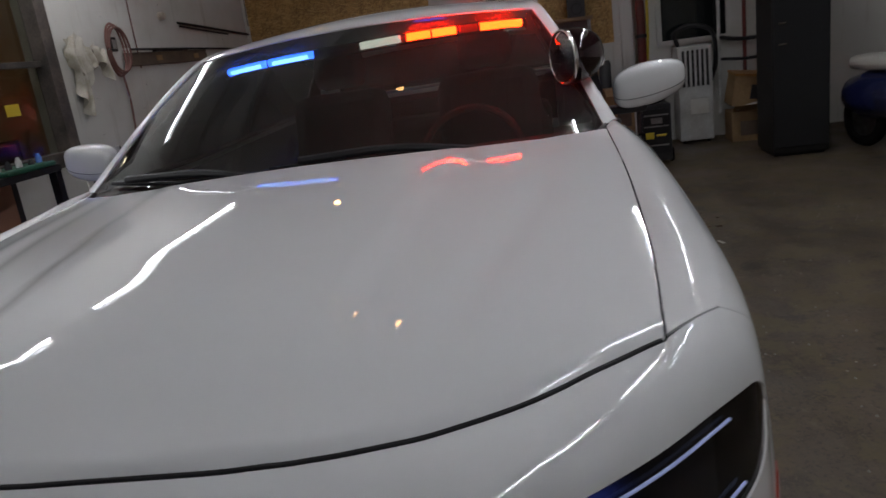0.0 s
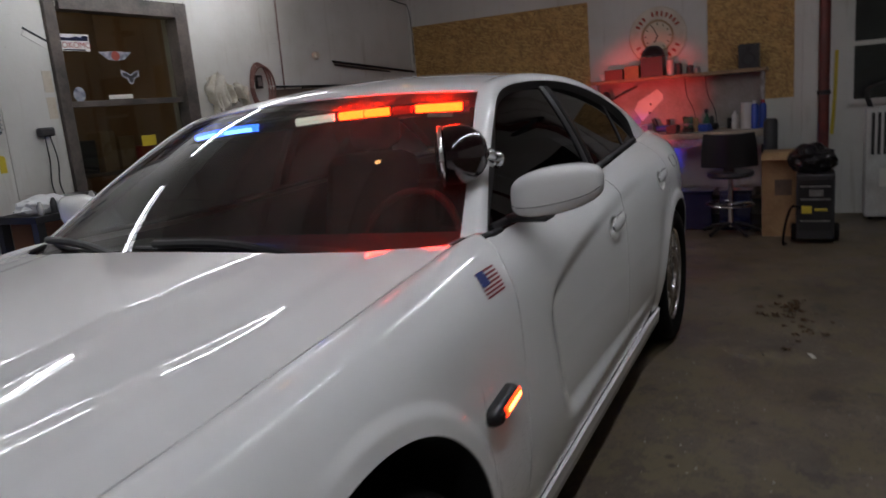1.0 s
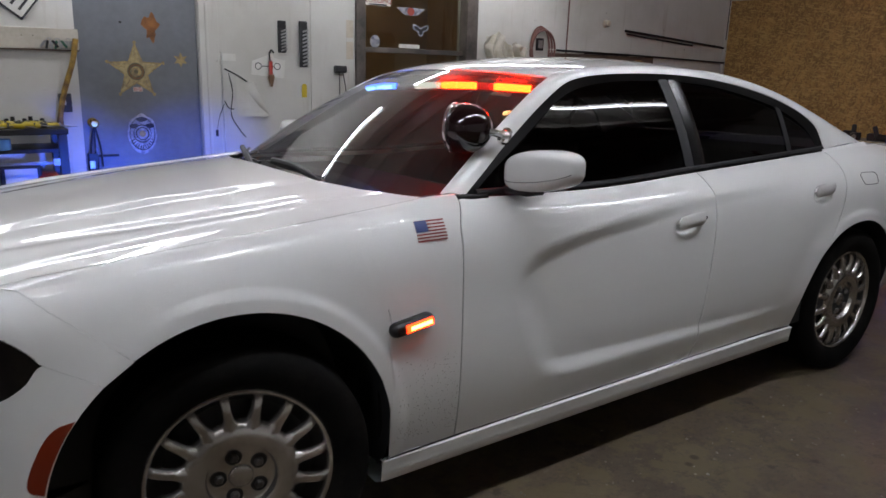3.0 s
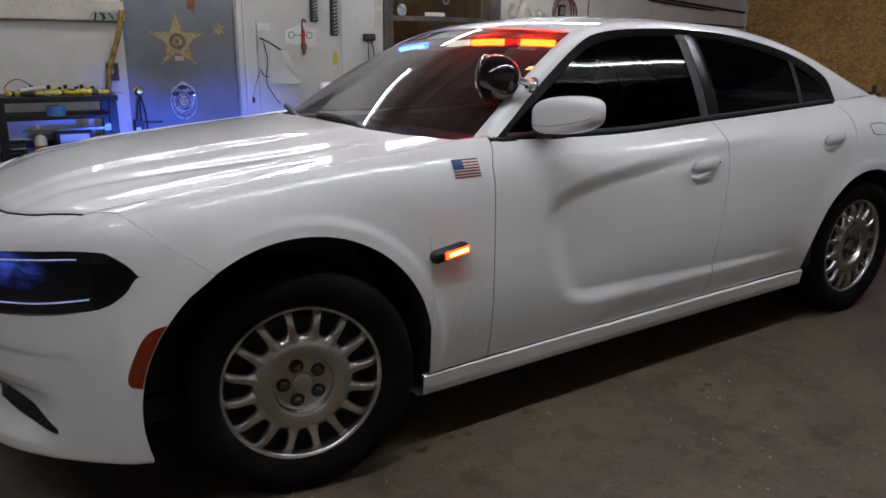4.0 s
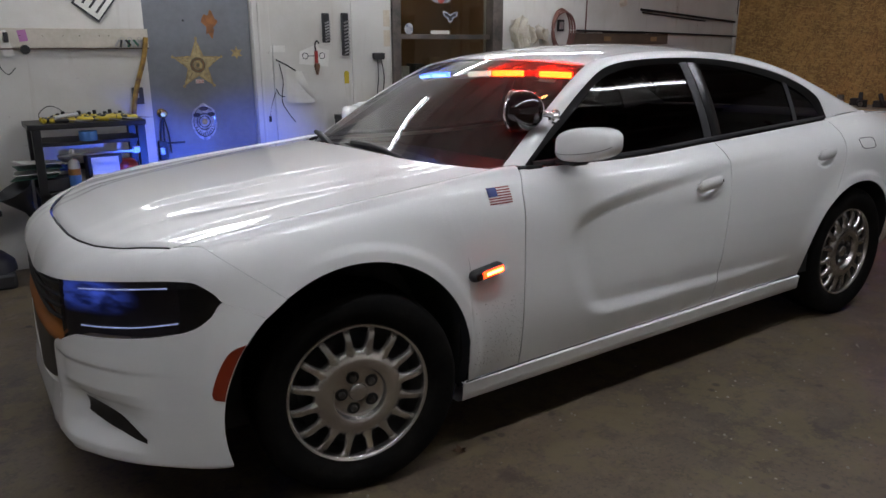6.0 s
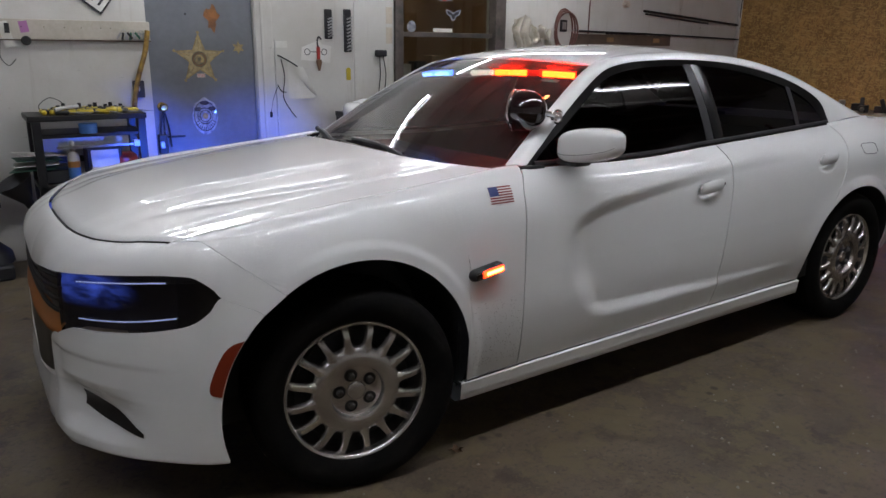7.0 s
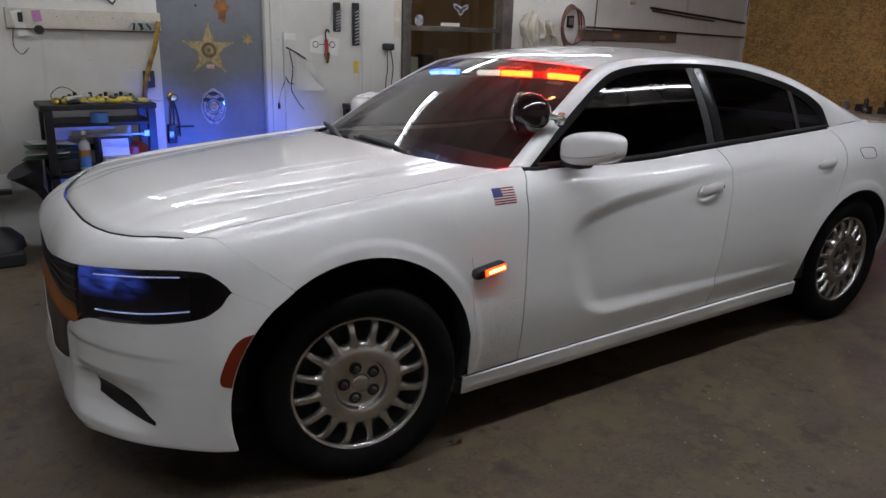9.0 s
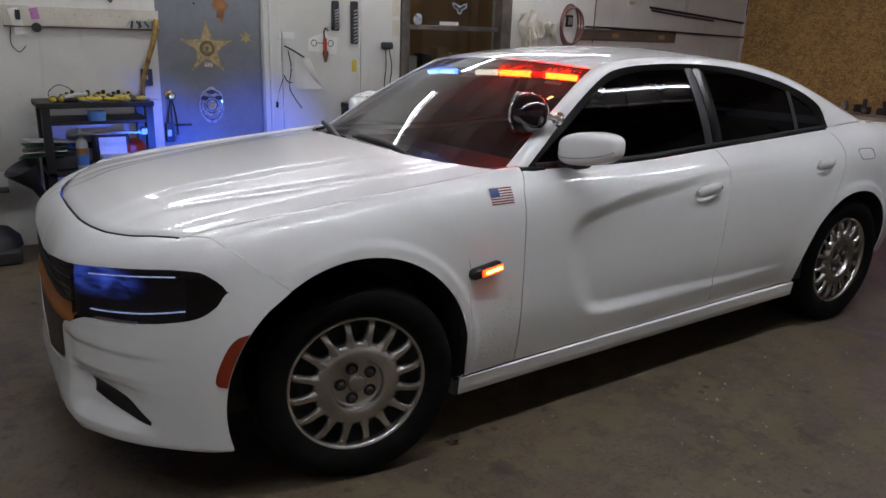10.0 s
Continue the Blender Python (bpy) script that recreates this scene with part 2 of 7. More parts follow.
# own glow of an unlit head, standing for light from the heads beside it
RED_SPILL_GLOW = glowing("red_spill_glow", (1.0, 0.02, 0.005), 0.5)
REAR_RED_LED = glowing("rear_red_light", (1.0, 0.04, 0.005), 34.0)
BLUE_LED = glowing("blue_light", (0.02, 0.085, 1.0), 11.0)
AMBER_LED = glowing("amber_light", (1.0, 0.028, 0.004), 5.0)
AMBER_CORE = glowing("amber_core", (1.0, 0.22, 0.03), 16.0)
BLUE_CORE = glowing("blue_core", (0.18, 0.42, 1.0), 8.0)
CLEAR_LED = glowing("dim_white_light", (1.0, 0.96, 0.90), 1.1)
MAROON_BLACK = material("maroon_black_gloss", (0.012, 0.004, 0.005), 0.08, coat=0.6)
# faint emission stands for the shine on the headlamp guides
GUIDE_GLOW = glowing("pale_light_guide", (0.50, 0.58, 1.0), 0.11)
BULB = glowing("warm_bulb", (1.0, 0.5, 0.17), 16.0)
WOOD = material("worn_wood", (0.3, 0.19, 0.1), 0.6, spots=(0.18, 0.11, 0.06), scale=5, bump=0.2)
BLACK_METAL = material("black_metal", (0.018, 0.018, 0.019), 0.45, 0.3)


def osb_material():
    """Pressed wood strands lying every way, tan to dark brown, with gaps between them."""
    m = bpy.data.materials.new("osb_board")
    m.use_nodes = True
    nt = m.node_tree
    b = nt.nodes["Principled BSDF"]
    vec = nt.nodes.new("ShaderNodeTexCoord").outputs["Object"]
    c = blended(nt, ramped(nt, noise_fac(nt, vec, 2.5, 5), 0.35, 0.7), (0.50, 0.29, 0.09), (0.29, 0.16, 0.048))
    c = blended(nt, ramped(nt, noise_fac(nt, vec, 11.0, 3), 0.45, 0.62, 0, 0.7), c, (0.24, 0.135, 0.045))
    for k, (turn, tone) in enumerate(((-35, (0.53, 0.33, 0.11)), (25, (0.27, 0.155, 0.05)), (78, (0.50, 0.32, 0.105)), (-70, (0.23, 0.13, 0.042)), (5, (0.57, 0.365, 0.13)), (48, (0.09, 0.05, 0.018)))):
        mp = nt.nodes.new("ShaderNodeMapping")
        mp.vector_type = "TEXTURE"
        mp.inputs["Rotation"].default_value = (radians(turn), 0, 0)
        mp.inputs["Scale"].default_value = (1, 0.058, 0.014)
        mp.inputs["Location"].default_value = (3.1 * k, 1.7 * k, 0.9 * k)
        nt.links.new(vec, mp.inputs["Vector"])
        c = blended(nt, ramped(nt, noise_fac(nt, mp.outputs["Vector"], 1.0, 2, 0.5), *((0.55, 0.62, 0, 0.75) if k < 5 else (0.70, 0.73, 0, 0.9))), c, tone)
    c = blended(nt, ramped(nt, noise_fac(nt, vec, 90, 3), 0.55, 0.75, 0, 0.4), c, (0.12, 0.065, 0.022))
    nt.links.new(c, b.inputs["Base Color"])
    b.inputs["Roughness"].default_value = 0.65
    bumped(nt, noise_fac(nt, vec, 55, 5), 0.35, 0.004, b)
    return m


OSB = osb_material()


# ---------------------------------------------------------------- mesh tools
def tab(xs, ys):
    """A smooth monotone curve through a few stations."""
    xs, ys = np.array(xs, float), np.array(ys, float)
    d = np.diff(ys) / np.diff(xs)
    m = np.zeros(len(xs))
    m[0], m[-1] = d[0], d[-1]
    for i in range(1, len(xs) - 1):
        if d[i - 1] * d[i] > 0:
            m[i] = 2 * d[i - 1] * d[i] / (d[i - 1] + d[i])

    def f(x):
        x = min(max(x, xs[0]), xs[-1])
        i = int(min(max(np.searchsorted(xs, x) - 1, 0), len(xs) - 2))
        h = xs[i + 1] - xs[i]
        t = (x - xs[i]) / h
        a, b = 2 * t**3 - 3 * t**2 + 1, t**3 - 2 * t**2 + t
        return a * ys[i] + b * h * m[i] + (1 - a) * ys[i + 1] + (t**3 - t**2) * h * m[i + 1]

    return f


def spline(points):
    """A smooth space curve, 0..1, through key points."""
    n = len(points)
    steps = [0.0]
    for a, b in zip(points, points[1:]):
        steps.append(steps[-1] + (Vector(b) - Vector(a)).length)
    ts = [s / steps[-1] for s in steps]
    c = [catmull(ts, [p[k] for p in points]) for k in range(3)]
    return lambda t: Vector((c[0](t), c[1](t), c[2](t)))


def catmull(xs, ys):
    n = len(xs)
    m = []
    for i in range(n):
        a, b = max(i - 1, 0), min(i + 1, n - 1)
        m.append((ys[b] - ys[a]) / (xs[b] - xs[a]))

    def f(x):
        x = min(max(x, xs[0]), xs[-1])
        i = 0
        while i < n - 2 and x > xs[i + 1]:
            i += 1
        h = xs[i + 1] - xs[i]
        t = (x - xs[i]) / h
        a = 2 * t**3 - 3 * t**2 + 1
        return a * ys[i] + (t**3 - 2 * t**2 + t) * h * m[i] + (1 - a) * ys[i + 1] + (t**3 - t**2) * h * m[i + 1]

    return f


def smooth(t):
    t = min(max(t, 0.0), 1.0)
    return t * t * (3 - 2 * t)


def lerp(a, b, t):
    return a + (b - a) * t


def part(name, bm, mat, parent=None, label="", flat=False, thick=0.0, bevel=0.0, sharp=40):
    """Links a bmesh as one mesh object under a thing or a part."""
    me = bpy.data.meshes.new(name)
    bm.edges.index_update()
    rim = [e.index for e in bm.edges if e.is_boundary] if thick else []
    bm.to_mesh(me)
    bm.free()
    if not flat:
        me.polygons.foreach_set("use_smooth", [True] * len(me.polygons))
        me.set_sharp_from_angle(angle=radians(sharp))
        for k in rim:
            me.edges[k].use_edge_sharp = True
    me.materials.append(mat)
    ob = new(name, me)
    if parent:
        ob.parent = parent
        ob.matrix_parent_inverse = Matrix()
    if label:
        ob["label"] = label
    if bevel:
        md = ob.modifiers.new("bevel", "BEVEL")
        md.width, md.segments, md.limit_method = bevel, 2, "ANGLE"
    if thick:
        md = ob.modifiers.new("thickness", "SOLIDIFY")
        md.thickness, md.offset = thick, -1
    return ob


PLACE = [Matrix()]


def thing(name, label, category, at=(0, 0, 0), turn=0, group=""):
    ob = new(name)
    ob.matrix_basis = PLACE[0] @ pose(*at, 0, 0, turn)
    return tagged(ob, label, category, group)


def patch(f, nu, nv, flip=False):
    """A grid surface f(u, v)."""
    bm = bmesh.new()
    rows = [[bm.verts.new(f(i / nu, j / nv)) for i in range(nu + 1)] for j in range(nv + 1)]
    for j in range(nv):
        for i in range(nu):
            q = [rows[j][i], rows[j][i + 1], rows[j + 1][i + 1], rows[j + 1][i]]
            bm.faces.new(q[::-1] if flip else q)
    bmesh.ops.remove_doubles(bm, verts=bm.verts, dist=0.0002)
    return bm


def box(bm, x0, x1, y0, y1, z0, z1, m=None):
    v = [bm.verts.new((x, y, z)) for x in (x0, x1) for y in (y0, y1) for z in (z0, z1)]
    for q in ((0, 1, 3, 2), (4, 6, 7, 5), (0, 4, 5, 1), (2, 3, 7, 6), (0, 2, 6, 4), (1, 5, 7, 3)):
        bm.faces.new([v[k] for k in q])
    if m is not None:
        bmesh.ops.transform(bm, matrix=m, verts=v)
    return bm


def boxed(x0, x1, y0, y1, z0, z1, m=None):
    return box(bmesh.new(), x0, x1, y0, y1, z0, z1, m)


def tube(bm, a, b, r0, r1=None, n=16, caps=True):
    """A round bar from a to b."""
    a, b = Vector(a), Vector(b)
    r1 = r0 if r1 is None else r1
    q = (b - a).to_track_quat("Z", "Y").to_matrix().to_4x4()
    res = bmesh.ops.create_cone(bm, cap_ends=caps, segments=n, radius1=r0, radius2=r1, depth=(b - a).length)
    bmesh.ops.transform(bm, matrix=Matrix.Translation((a + b) / 2) @ q, verts=res["verts"])
    return bm


def lathe(profile, n=32, m=None, closed=False):
    """Turns (radius, height) pairs round z."""
    bm = bmesh.new()
    rings = []
    for r, z in profile:
        rings.append([bm.verts.new((r * math.cos(2 * math.pi * k / n), r * math.sin(2 * math.pi * k / n), z)) for k in range(n)])
    pairs = list(zip(rings, rings[1:] + ([rings[0]] if closed else [])))
    if not closed:
        pairs = list(zip(rings, rings[1:]))
    for a, b in pairs:
        for k in range(n):
            bm.faces.new((a[k], a[(k + 1) % n], b[(k + 1) % n], b[k]))
    bmesh.ops.remove_doubles(bm, verts=bm.verts, dist=0.0001)
    bmesh.ops.dissolve_degenerate(bm, edges=bm.edges, dist=0.0001)
    bmesh.ops.recalc_face_normals(bm, faces=bm.faces)
    if m is not None:
        bmesh.ops.transform(bm, matrix=m, verts=bm.verts)
    return bm


def cable(points, r, n=8, res=6):
    """A bent rod or cord through points."""
    c = spline(points)
    bm = bmesh.new()
    k = len(points) * res
    rings = []
    for i in range(k + 1):
        p = c(i / k)
        d = (c(min(1, i / k + 0.01)) - c(max(0, i / k - 0.01))).normalized()
        q = d.to_track_quat("Z", "Y")
        rings.append([bm.verts.new(p + q @ Vector((r * math.cos(2 * math.pi * a / n), r * math.sin(2 * math.pi * a / n), 0))) for a in range(n)])
    for a, b in zip(rings, rings[1:]):
        for j in range(n):
            bm.faces.new((a[j], a[(j + 1) % n], b[(j + 1) % n], b[j]))
    bm.faces.new(rings[0][::-1])
    bm.faces.new(rings[-1])
    return bm


def plate(outline, depth, m):
    """A flat outline given thickness along its own z."""
    bm = bmesh.new()
    f = bm.faces.new([bm.verts.new((x, y, 0)) for x, y in outline])
    r = bmesh.ops.extrude_face_region(bm, geom=[f])
    bmesh.ops.translate(bm, verts=[v for v in r["geom"] if isinstance(v, bmesh.types.BMVert)], vec=(0, 0, depth))
    bmesh.ops.recalc_face_normals(bm, faces=bm.faces)
    bmesh.ops.transform(bm, matrix=m, verts=bm.verts)
    return bm


# ---------------------------------------------------------------- the car: its surfaces
# x runs from the nose to the tail with the front axle at 0, |y| is the half width, z the height.
HALF_WIDTH = tab([-0.5, -0.4, -0.25, 0.0, 0.5, 1.5, 2.6, 3.05, 3.3, 3.55, 3.8, 4.0], [0.908, 0.930, 0.948, 0.954, 0.948, 0.936, 0.927, 0.926, 0.908, 0.865, 0.80, 0.72])
EDGE_Y = tab([-0.53, -0.455, -0.35, -0.15, 0.1, 0.4, 0.7, 1.3, 1.9, 2.9, 3.3, 4.0], [0.802, 0.852, 0.875, 0.890, 0.890, 0.878, 0.845, 0.826, 0.80, 0.742, 0.73, 0.64])
EDGE_Z = tab([-0.53, -0.455, -0.35, -0.15, 0.1, 0.4, 0.7, 1.3, 1.9, 2.9, 3.3, 4.0], [0.914, 0.922, 0.933, 0.953, 0.975, 1.002, 1.032, 1.022, 1.043, 1.08, 1.095, 1.055])
HOOD_W = 0.774
HOOD_EDGE_Y = tab([-0.517, -0.2, 0.2, 0.62], [HOOD_W, 0.796, 0.803, 0.796])
HOOD_EDGE_Z = tab([-0.9, -0.745, -0.63, -0.517, -0.2, 0.2, 0.62], [0.79, 0.843, 0.880, 0.915, 0.956, 0.997, 1.036])
SCOOP_FRONT = tab([0.38, 0.43, 0.5, 0.64, 0.76, 0.83], [1.12, 1.02, 0.955, 0.895, 0.872, 0.885])
SCOOP_TOP = tab([0.85, 0.95, 1.165, 1.5, 1.85, 2.6], [0.812, 0.860, 0.907, 0.942, 0.967, 0.998])
SCOOP_LOW = tab([0.9, 1.2, 1.8, 2.6], [0.405, 0.395, 0.402, 0.418])
HANDLES = ((1.749, 0.872), (2.690, 0.922))
FRONT_ARCH = (-0.014, 0.374, 0.445, 0.446)
REAR_ARCH = (3.045, 0.36, 0.456, 0.402)


def arch_z(arch, x):
    cx, cz, rx, rz = arch
    t = (x - cx) / rx
    return cz + rz * math.sqrt(1 - t * t) if abs(t) < 1 else -1.0


def arch_x(arch, z, side):
    cx, cz, rx, rz = arch
    t = (z - cz) / rz
    return cx + side * rx * math.sqrt(max(0.0, 1 - t * t))


def side_y(x, z):
    """Half width of the flank at a place along the car and a height."""
    w, ey, ez = HALF_WIDTH(x), EDGE_Y(x), EDGE_Z(x)
    low = 0.66
    if z > low:
        s = min(1.0, (z - low) / max(ez - low, 0.05))
        k = 5.8
        y = lerp(w, ey, 0.14 * s + 0.86 * s**k)
    else:
        y = w - lerp(0.036, 0.050, min(1.0, max(0.0, (x - 0.8) / 1.8))) * max(0.0, (0.58 - z) / 0.28) ** 2 * smooth((x + 0.2) / 0.4)
    for arch in (FRONT_ARCH, REAR_ARCH):
        cx, cz, rx, rz = arch
        r = math.hypot((x - cx) / rx, (z - cz) / rz)
        if z > cz - 0.3:
            lip = smooth((x - cx + 0.30) / 0.30)
            y += lerp(0.010 * math.exp(-(((r - 1.0) / 0.13) ** 2)), 0.0095 * (1 - smooth((r - 1.07) / 0.075)), lip) - 0.0025 * math.exp(-(((r - 1.25) / 0.13) ** 2))
    if 0.82 < x < 2.62 and 0.36 < z < 1.0:
        top, low = lerp(0.088, 0.05, min(1.0, (x - 0.85) / 1.2)), lerp(0.078, 0.032, min(1.0, max(0.0, (x - 1.0) / 1.2)))
        d = smooth((x - SCOOP_FRONT(z)) / 0.13) * smooth((SCOOP_TOP(x) - z) / top) * smooth((z - SCOOP_LOW(x)) / low)
        y -= 0.0235 * d * (1 - 0.72 * smooth((x - 1.05) / 1.4)) * (1 - smooth((x - 2.15) / 0.42))
    for hx, hz in HANDLES:
        r = math.hypot((x - hx) / 0.076, (z - hz + 0.014) / 0.040)
        if r < 1:
            y -= 0.032 * smooth((1 - r) / 0.35)
    return y


def hood_z(x, y):
    """Height of the bonnet: a crown, a raised middle with soft shoulders, and hollows beside it."""
    e = HOOD_EDGE_Y(x)
    t = min(1.0, abs(y) / e)
    z = HOOD_EDGE_Z(x) + lerp(0.035, 0.055, smooth((x + 0.9) / 1.2)) * (1 - t**2.2)
    fade = smooth((x + 0.85) / 0.55) * (1 - 0.8 * smooth((x + 0.15) / 0.75))
    mid = 0.29 + 0.11 * smooth((x + 0.9) / 1.5)
    z += 0.010 * fade * (1 - smooth((abs(y) - mid) / 0.024))
    z += 0.0026 * fade * math.exp(-(((abs(y) - 0.68) / 0.026) ** 2))
    z -= 0.0065 * fade * math.exp(-(((abs(y) - lerp(0.47, 0.62, smooth((x + 0.7) / 0.9))) / 0.036) ** 2))
    return z


def flank(x_left, x_right, z_low, nu, nv, s, top=None):
    """A panel of the flank between two shut lines; top: goes on over the shoulder to the bonnet's edge."""
    over = 0.22 if top else 0.0

    def f(u, v):
        vs = min(1.0, v * (1 + over)) if top else v
        x = lerp(x_left(0.6), x_right(0.6), u)
        for _ in range(6):
            z = lerp(z_low(lerp(x_left(0.45), x_right(0.45), u) if top and u > 0.7 else x), EDGE_Z(x), vs)
            x = lerp(x_left(z), x_right(z), u)
        if top and v * (1 + over) > 1:
            q = (v * (1 + over) - 1) / over
            xq = x - 0.062 * q * (1 - u) ** 8
            ye, ze, yh, zh = side_y(x, EDGE_Z(x)), EDGE_Z(x), HOOD_EDGE_Y(xq) + 0.002, hood_z(xq, HOOD_EDGE_Y(xq))
            return Vector((xq, s * lerp(ye, yh, q), lerp(ze, zh, q) + 0.012 * math.sin(math.pi * q) * smooth((x + 0.5) / 0.3)))
        return Vector((x, s * side_y(x, z), z))

    return patch(f, nu, nv, flip=(s > 0))


GAP_FRONT = tab([0.2, 0.6, 0.95, 1.03], [0.686, 0.672, 0.678, 0.715])
GAP_MID = tab([0.2, 0.6, 0.8, 0.92, 1.03], [1.852, 1.892, 1.914, 1.922, 1.905])


REAR_GAP = tab([0.66, 0.72, 0.78, 0.86, 1.07], [2.741, 2.785, 2.83, 2.875, 2.935])


def gap_rear(z):
    if z < 0.66:
        return arch_x(REAR_ARCH, max(z, 0.36), -1)
    return REAR_GAP(z)


def sill_z(x):
    """Lower edge of the wings and doors, just over the rocker."""
    return 0.284 + 0.018 * (x - 0.415) / 2.185


def fender_low(x):
    if x < -0.25:
        return lerp(0.921, 0.750, min(1.0, max(0.0, (x + 0.455) / 0.205)))
    return max(arch_z(FRONT_ARCH, x), sill_z(x))


def fender_front(z):
    return lerp(-0.455, -0.25, min(1.0, max(0.0, (0.921 - z) / 0.171)))


# nose: plan curves are rounded corners that run into the flank at NOSE_X
NOSE_X = -0.462
NOSE_DEPTH = tab([0.18, 0.235, 0.26, 0.30, 0.40, 0.57, 0.60, 0.70, 0.80, 0.92], [0.345, 0.38, 0.392, 0.388, 0.374, 0.372, 0.370, 0.368, 0.360, 0.342])
RECESS = tab([0.285, 0.335, 0.385, 0.42, 0.45, 0.47], [0.0, 0.042, 0.050, 0.040, 0.012, 0.0])
CREASE = tab([0.435, 0.452, 0.50, 0.537, 0.549, 0.556], [0.0, 0.005, 0.008, 0.008, 0.002, 0.0])
NOSE_W = tab([0, 0.2, 0.38, 0.55, 0.7, 0.82, 0.92, 0.97, 1.0], [0, 0.27, 0.49, 0.66, 0.795, 0.892, 0.964, 0.989, 1.0])
NOSE_D = tab([0, 0.2, 0.38, 0.55, 0.7, 0.82, 0.92, 0.97, 1.0], [1.0, 1.0, 0.955, 0.80, 0.585, 0.36, 0.16, 0.064, 0.0])


def nose(u, z):
    """The front bumper: u 0 in the middle of the car, 1 at the wheel arch."""
    split = 0.80
    w = side_y(NOSE_X, z)
    if u < split:
        a = u / split
        back = RECESS(z) * smooth((a - 0.33) / 0.12) * (1 - smooth((a - 0.60) / 0.22)) + CREASE(z) * smooth((a - 0.28) / 0.1) * (1 - smooth((a - 0.72) / 0.3))
        d = max(0.0, NOSE_D(a))
        return Vector((NOSE_X - (NOSE_DEPTH(z) - back) * d, w * NOSE_W(a), z))
    q = (u - split) / (1 - split)
    x = lerp(NOSE_X, arch_x(FRONT_ARCH, z, -1), q)
    return Vector((x, side_y(x, z), z))


def skin_y(x, z):
    """Half width of the nose and the wing's front at a place along the car and a height."""
    if x >= NOSE_X:
        return side_y(x, z)
    d = (NOSE_X - x) / NOSE_DEPTH(z)
    lo, hi = 0.0, 1.0
    for _ in range(24):
        mid = (lo + hi) / 2
        if NOSE_D(mid) > d:
            lo = mid
        else:
            hi = mid
    return side_y(NOSE_X, z) * NOSE_W(lo)


# upper and lower edge of the dark band of grille and headlamps, by u
BAND_TOP = tab([0, 0.1, 0.2, 0.3, 0.4, 0.5, 0.6, 0.7, 0.75, 0.8, 0.826, 1.0], [0.735, 0.753, 0.778, 0.795, 0.806, 0.818, 0.827, 0.833, 0.831, 0.803, 0.766, 0.70])
BAND_LOW = tab([0, 0.24, 0.30, 0.36, 0.4, 0.5, 0.6, 0.7, 0.75, 0.8, 0.826, 1.0], [0.57, 0.575, 0.592, 0.622, 0.637, 0.646, 0.656, 0.676, 0.693, 0.729, 0.765, 0.699])
CHEEK_IN, BAND_TIP = 0.24, 0.826


def lip_top(u):
    """Upper edge of the white chin between the two cheeks."""
    return lerp(0.368, 0.452, min(1.0, abs(u) / CHEEK_IN) ** 1.4)


def cheek_top(u):
    """Upper edge of a bumper cheek, with its rounded inner corner."""
    if u < 0.31:
        q = (0.31 - u) / (0.31 - CHEEK_IN)
        return BAND_LOW(0.31) - 0.001 - 0.075 * (1 - math.sqrt(max(0.0, 1 - q * q)))
    return BAND_LOW(u) - 0.001 if u < BAND_TIP else BAND_TOP(u) - 0.0006


SHUT_X = tab([0, 0.22, 0.36, 0.47, 0.57, 0.68, HOOD_W], [-0.727, -0.722, -0.705, -0.679, -0.642, -0.580, -0.517])


def header_top(u):
    """The bonnet's front shut line, then the seam between bumper and wing."""
    if u < 0.6:
        y = HOOD_W * math.sin(u / 0.6 * math.pi / 2)
        x = SHUT_X(y)
        return Vector((x - 0.009, y, hood_z(x, y) - 0.006))
    if u < 0.7:
        q = (u - 0.6) / 0.1
        return Vector((lerp(-0.5235, -0.4565, q), lerp(HOOD_W + 0.002, 0.852, q), lerp(hood_z(-0.517, HOOD_W) - 0.003, 0.9195, q) + 0.004 * math.sin(math.pi * q)))
    q = (u - 0.7) / 0.3
    x = lerp(-0.4555, -0.2502, q)
    z = fender_low(x) - 0.0008
    return Vector((x, skin_y(x, z), z))


def header(u, v):
    """From the band of grille and headlamps up over the rounded edge to the bonnet and the wing."""
    low, top = nose(u, BAND_TOP(u)), header_top(u)
    turn = 0.75 * (1 - smooth((u - 0.55) / 0.35))
    a = math.pi / 2 * v
    g = lerp(v, 1 - math.cos(a), turn * 0.85)
    h = lerp(v, math.sin(a), turn * 0.85)
    p = Vector((lerp(low.x, top.x, g), lerp(low.y, top.y, g), lerp(low.z, top.z, h)))
    on = smooth((u - 0.42) / 0.3)
    p.y = lerp(p.y, skin_y(p.x, p.z) + (top.y - skin_y(top.x, top.z)) * v * v, on)
    return p


BELT_INSET = 0.012


def cabin_y(x, z):
    h = max(0.0, z - EDGE_Z(x))
    return EDGE_Y(x) - BELT_INSET - 0.33 * h - 0.52 * h * h


GLASS_TOP = catmull([0.79, 0.85, 0.945, 1.067, 1.235, 1.362, 1.55, 1.78, 2.0, 2.28, 2.64, 2.84, 2.93], [1.05, 1.09, 1.14, 1.215, 1.312, 1.362, 1.392, 1.402, 1.40, 1.375, 1.298, 1.205, 1.09])
RAIL = spline([(0.675, 0.793, 1.040), (0.945, 0.714, 1.226), (1.26, 0.613, 1.401), (1.42, 0.585, 1.434), (1.7, 0.56, 1.452), (2.0, 0.552, 1.452), (2.4, 0.56, 1.422), (2.75, 0.59, 1.346), (3.05, 0.64, 1.235), (3.36, 0.70, 1.108)])
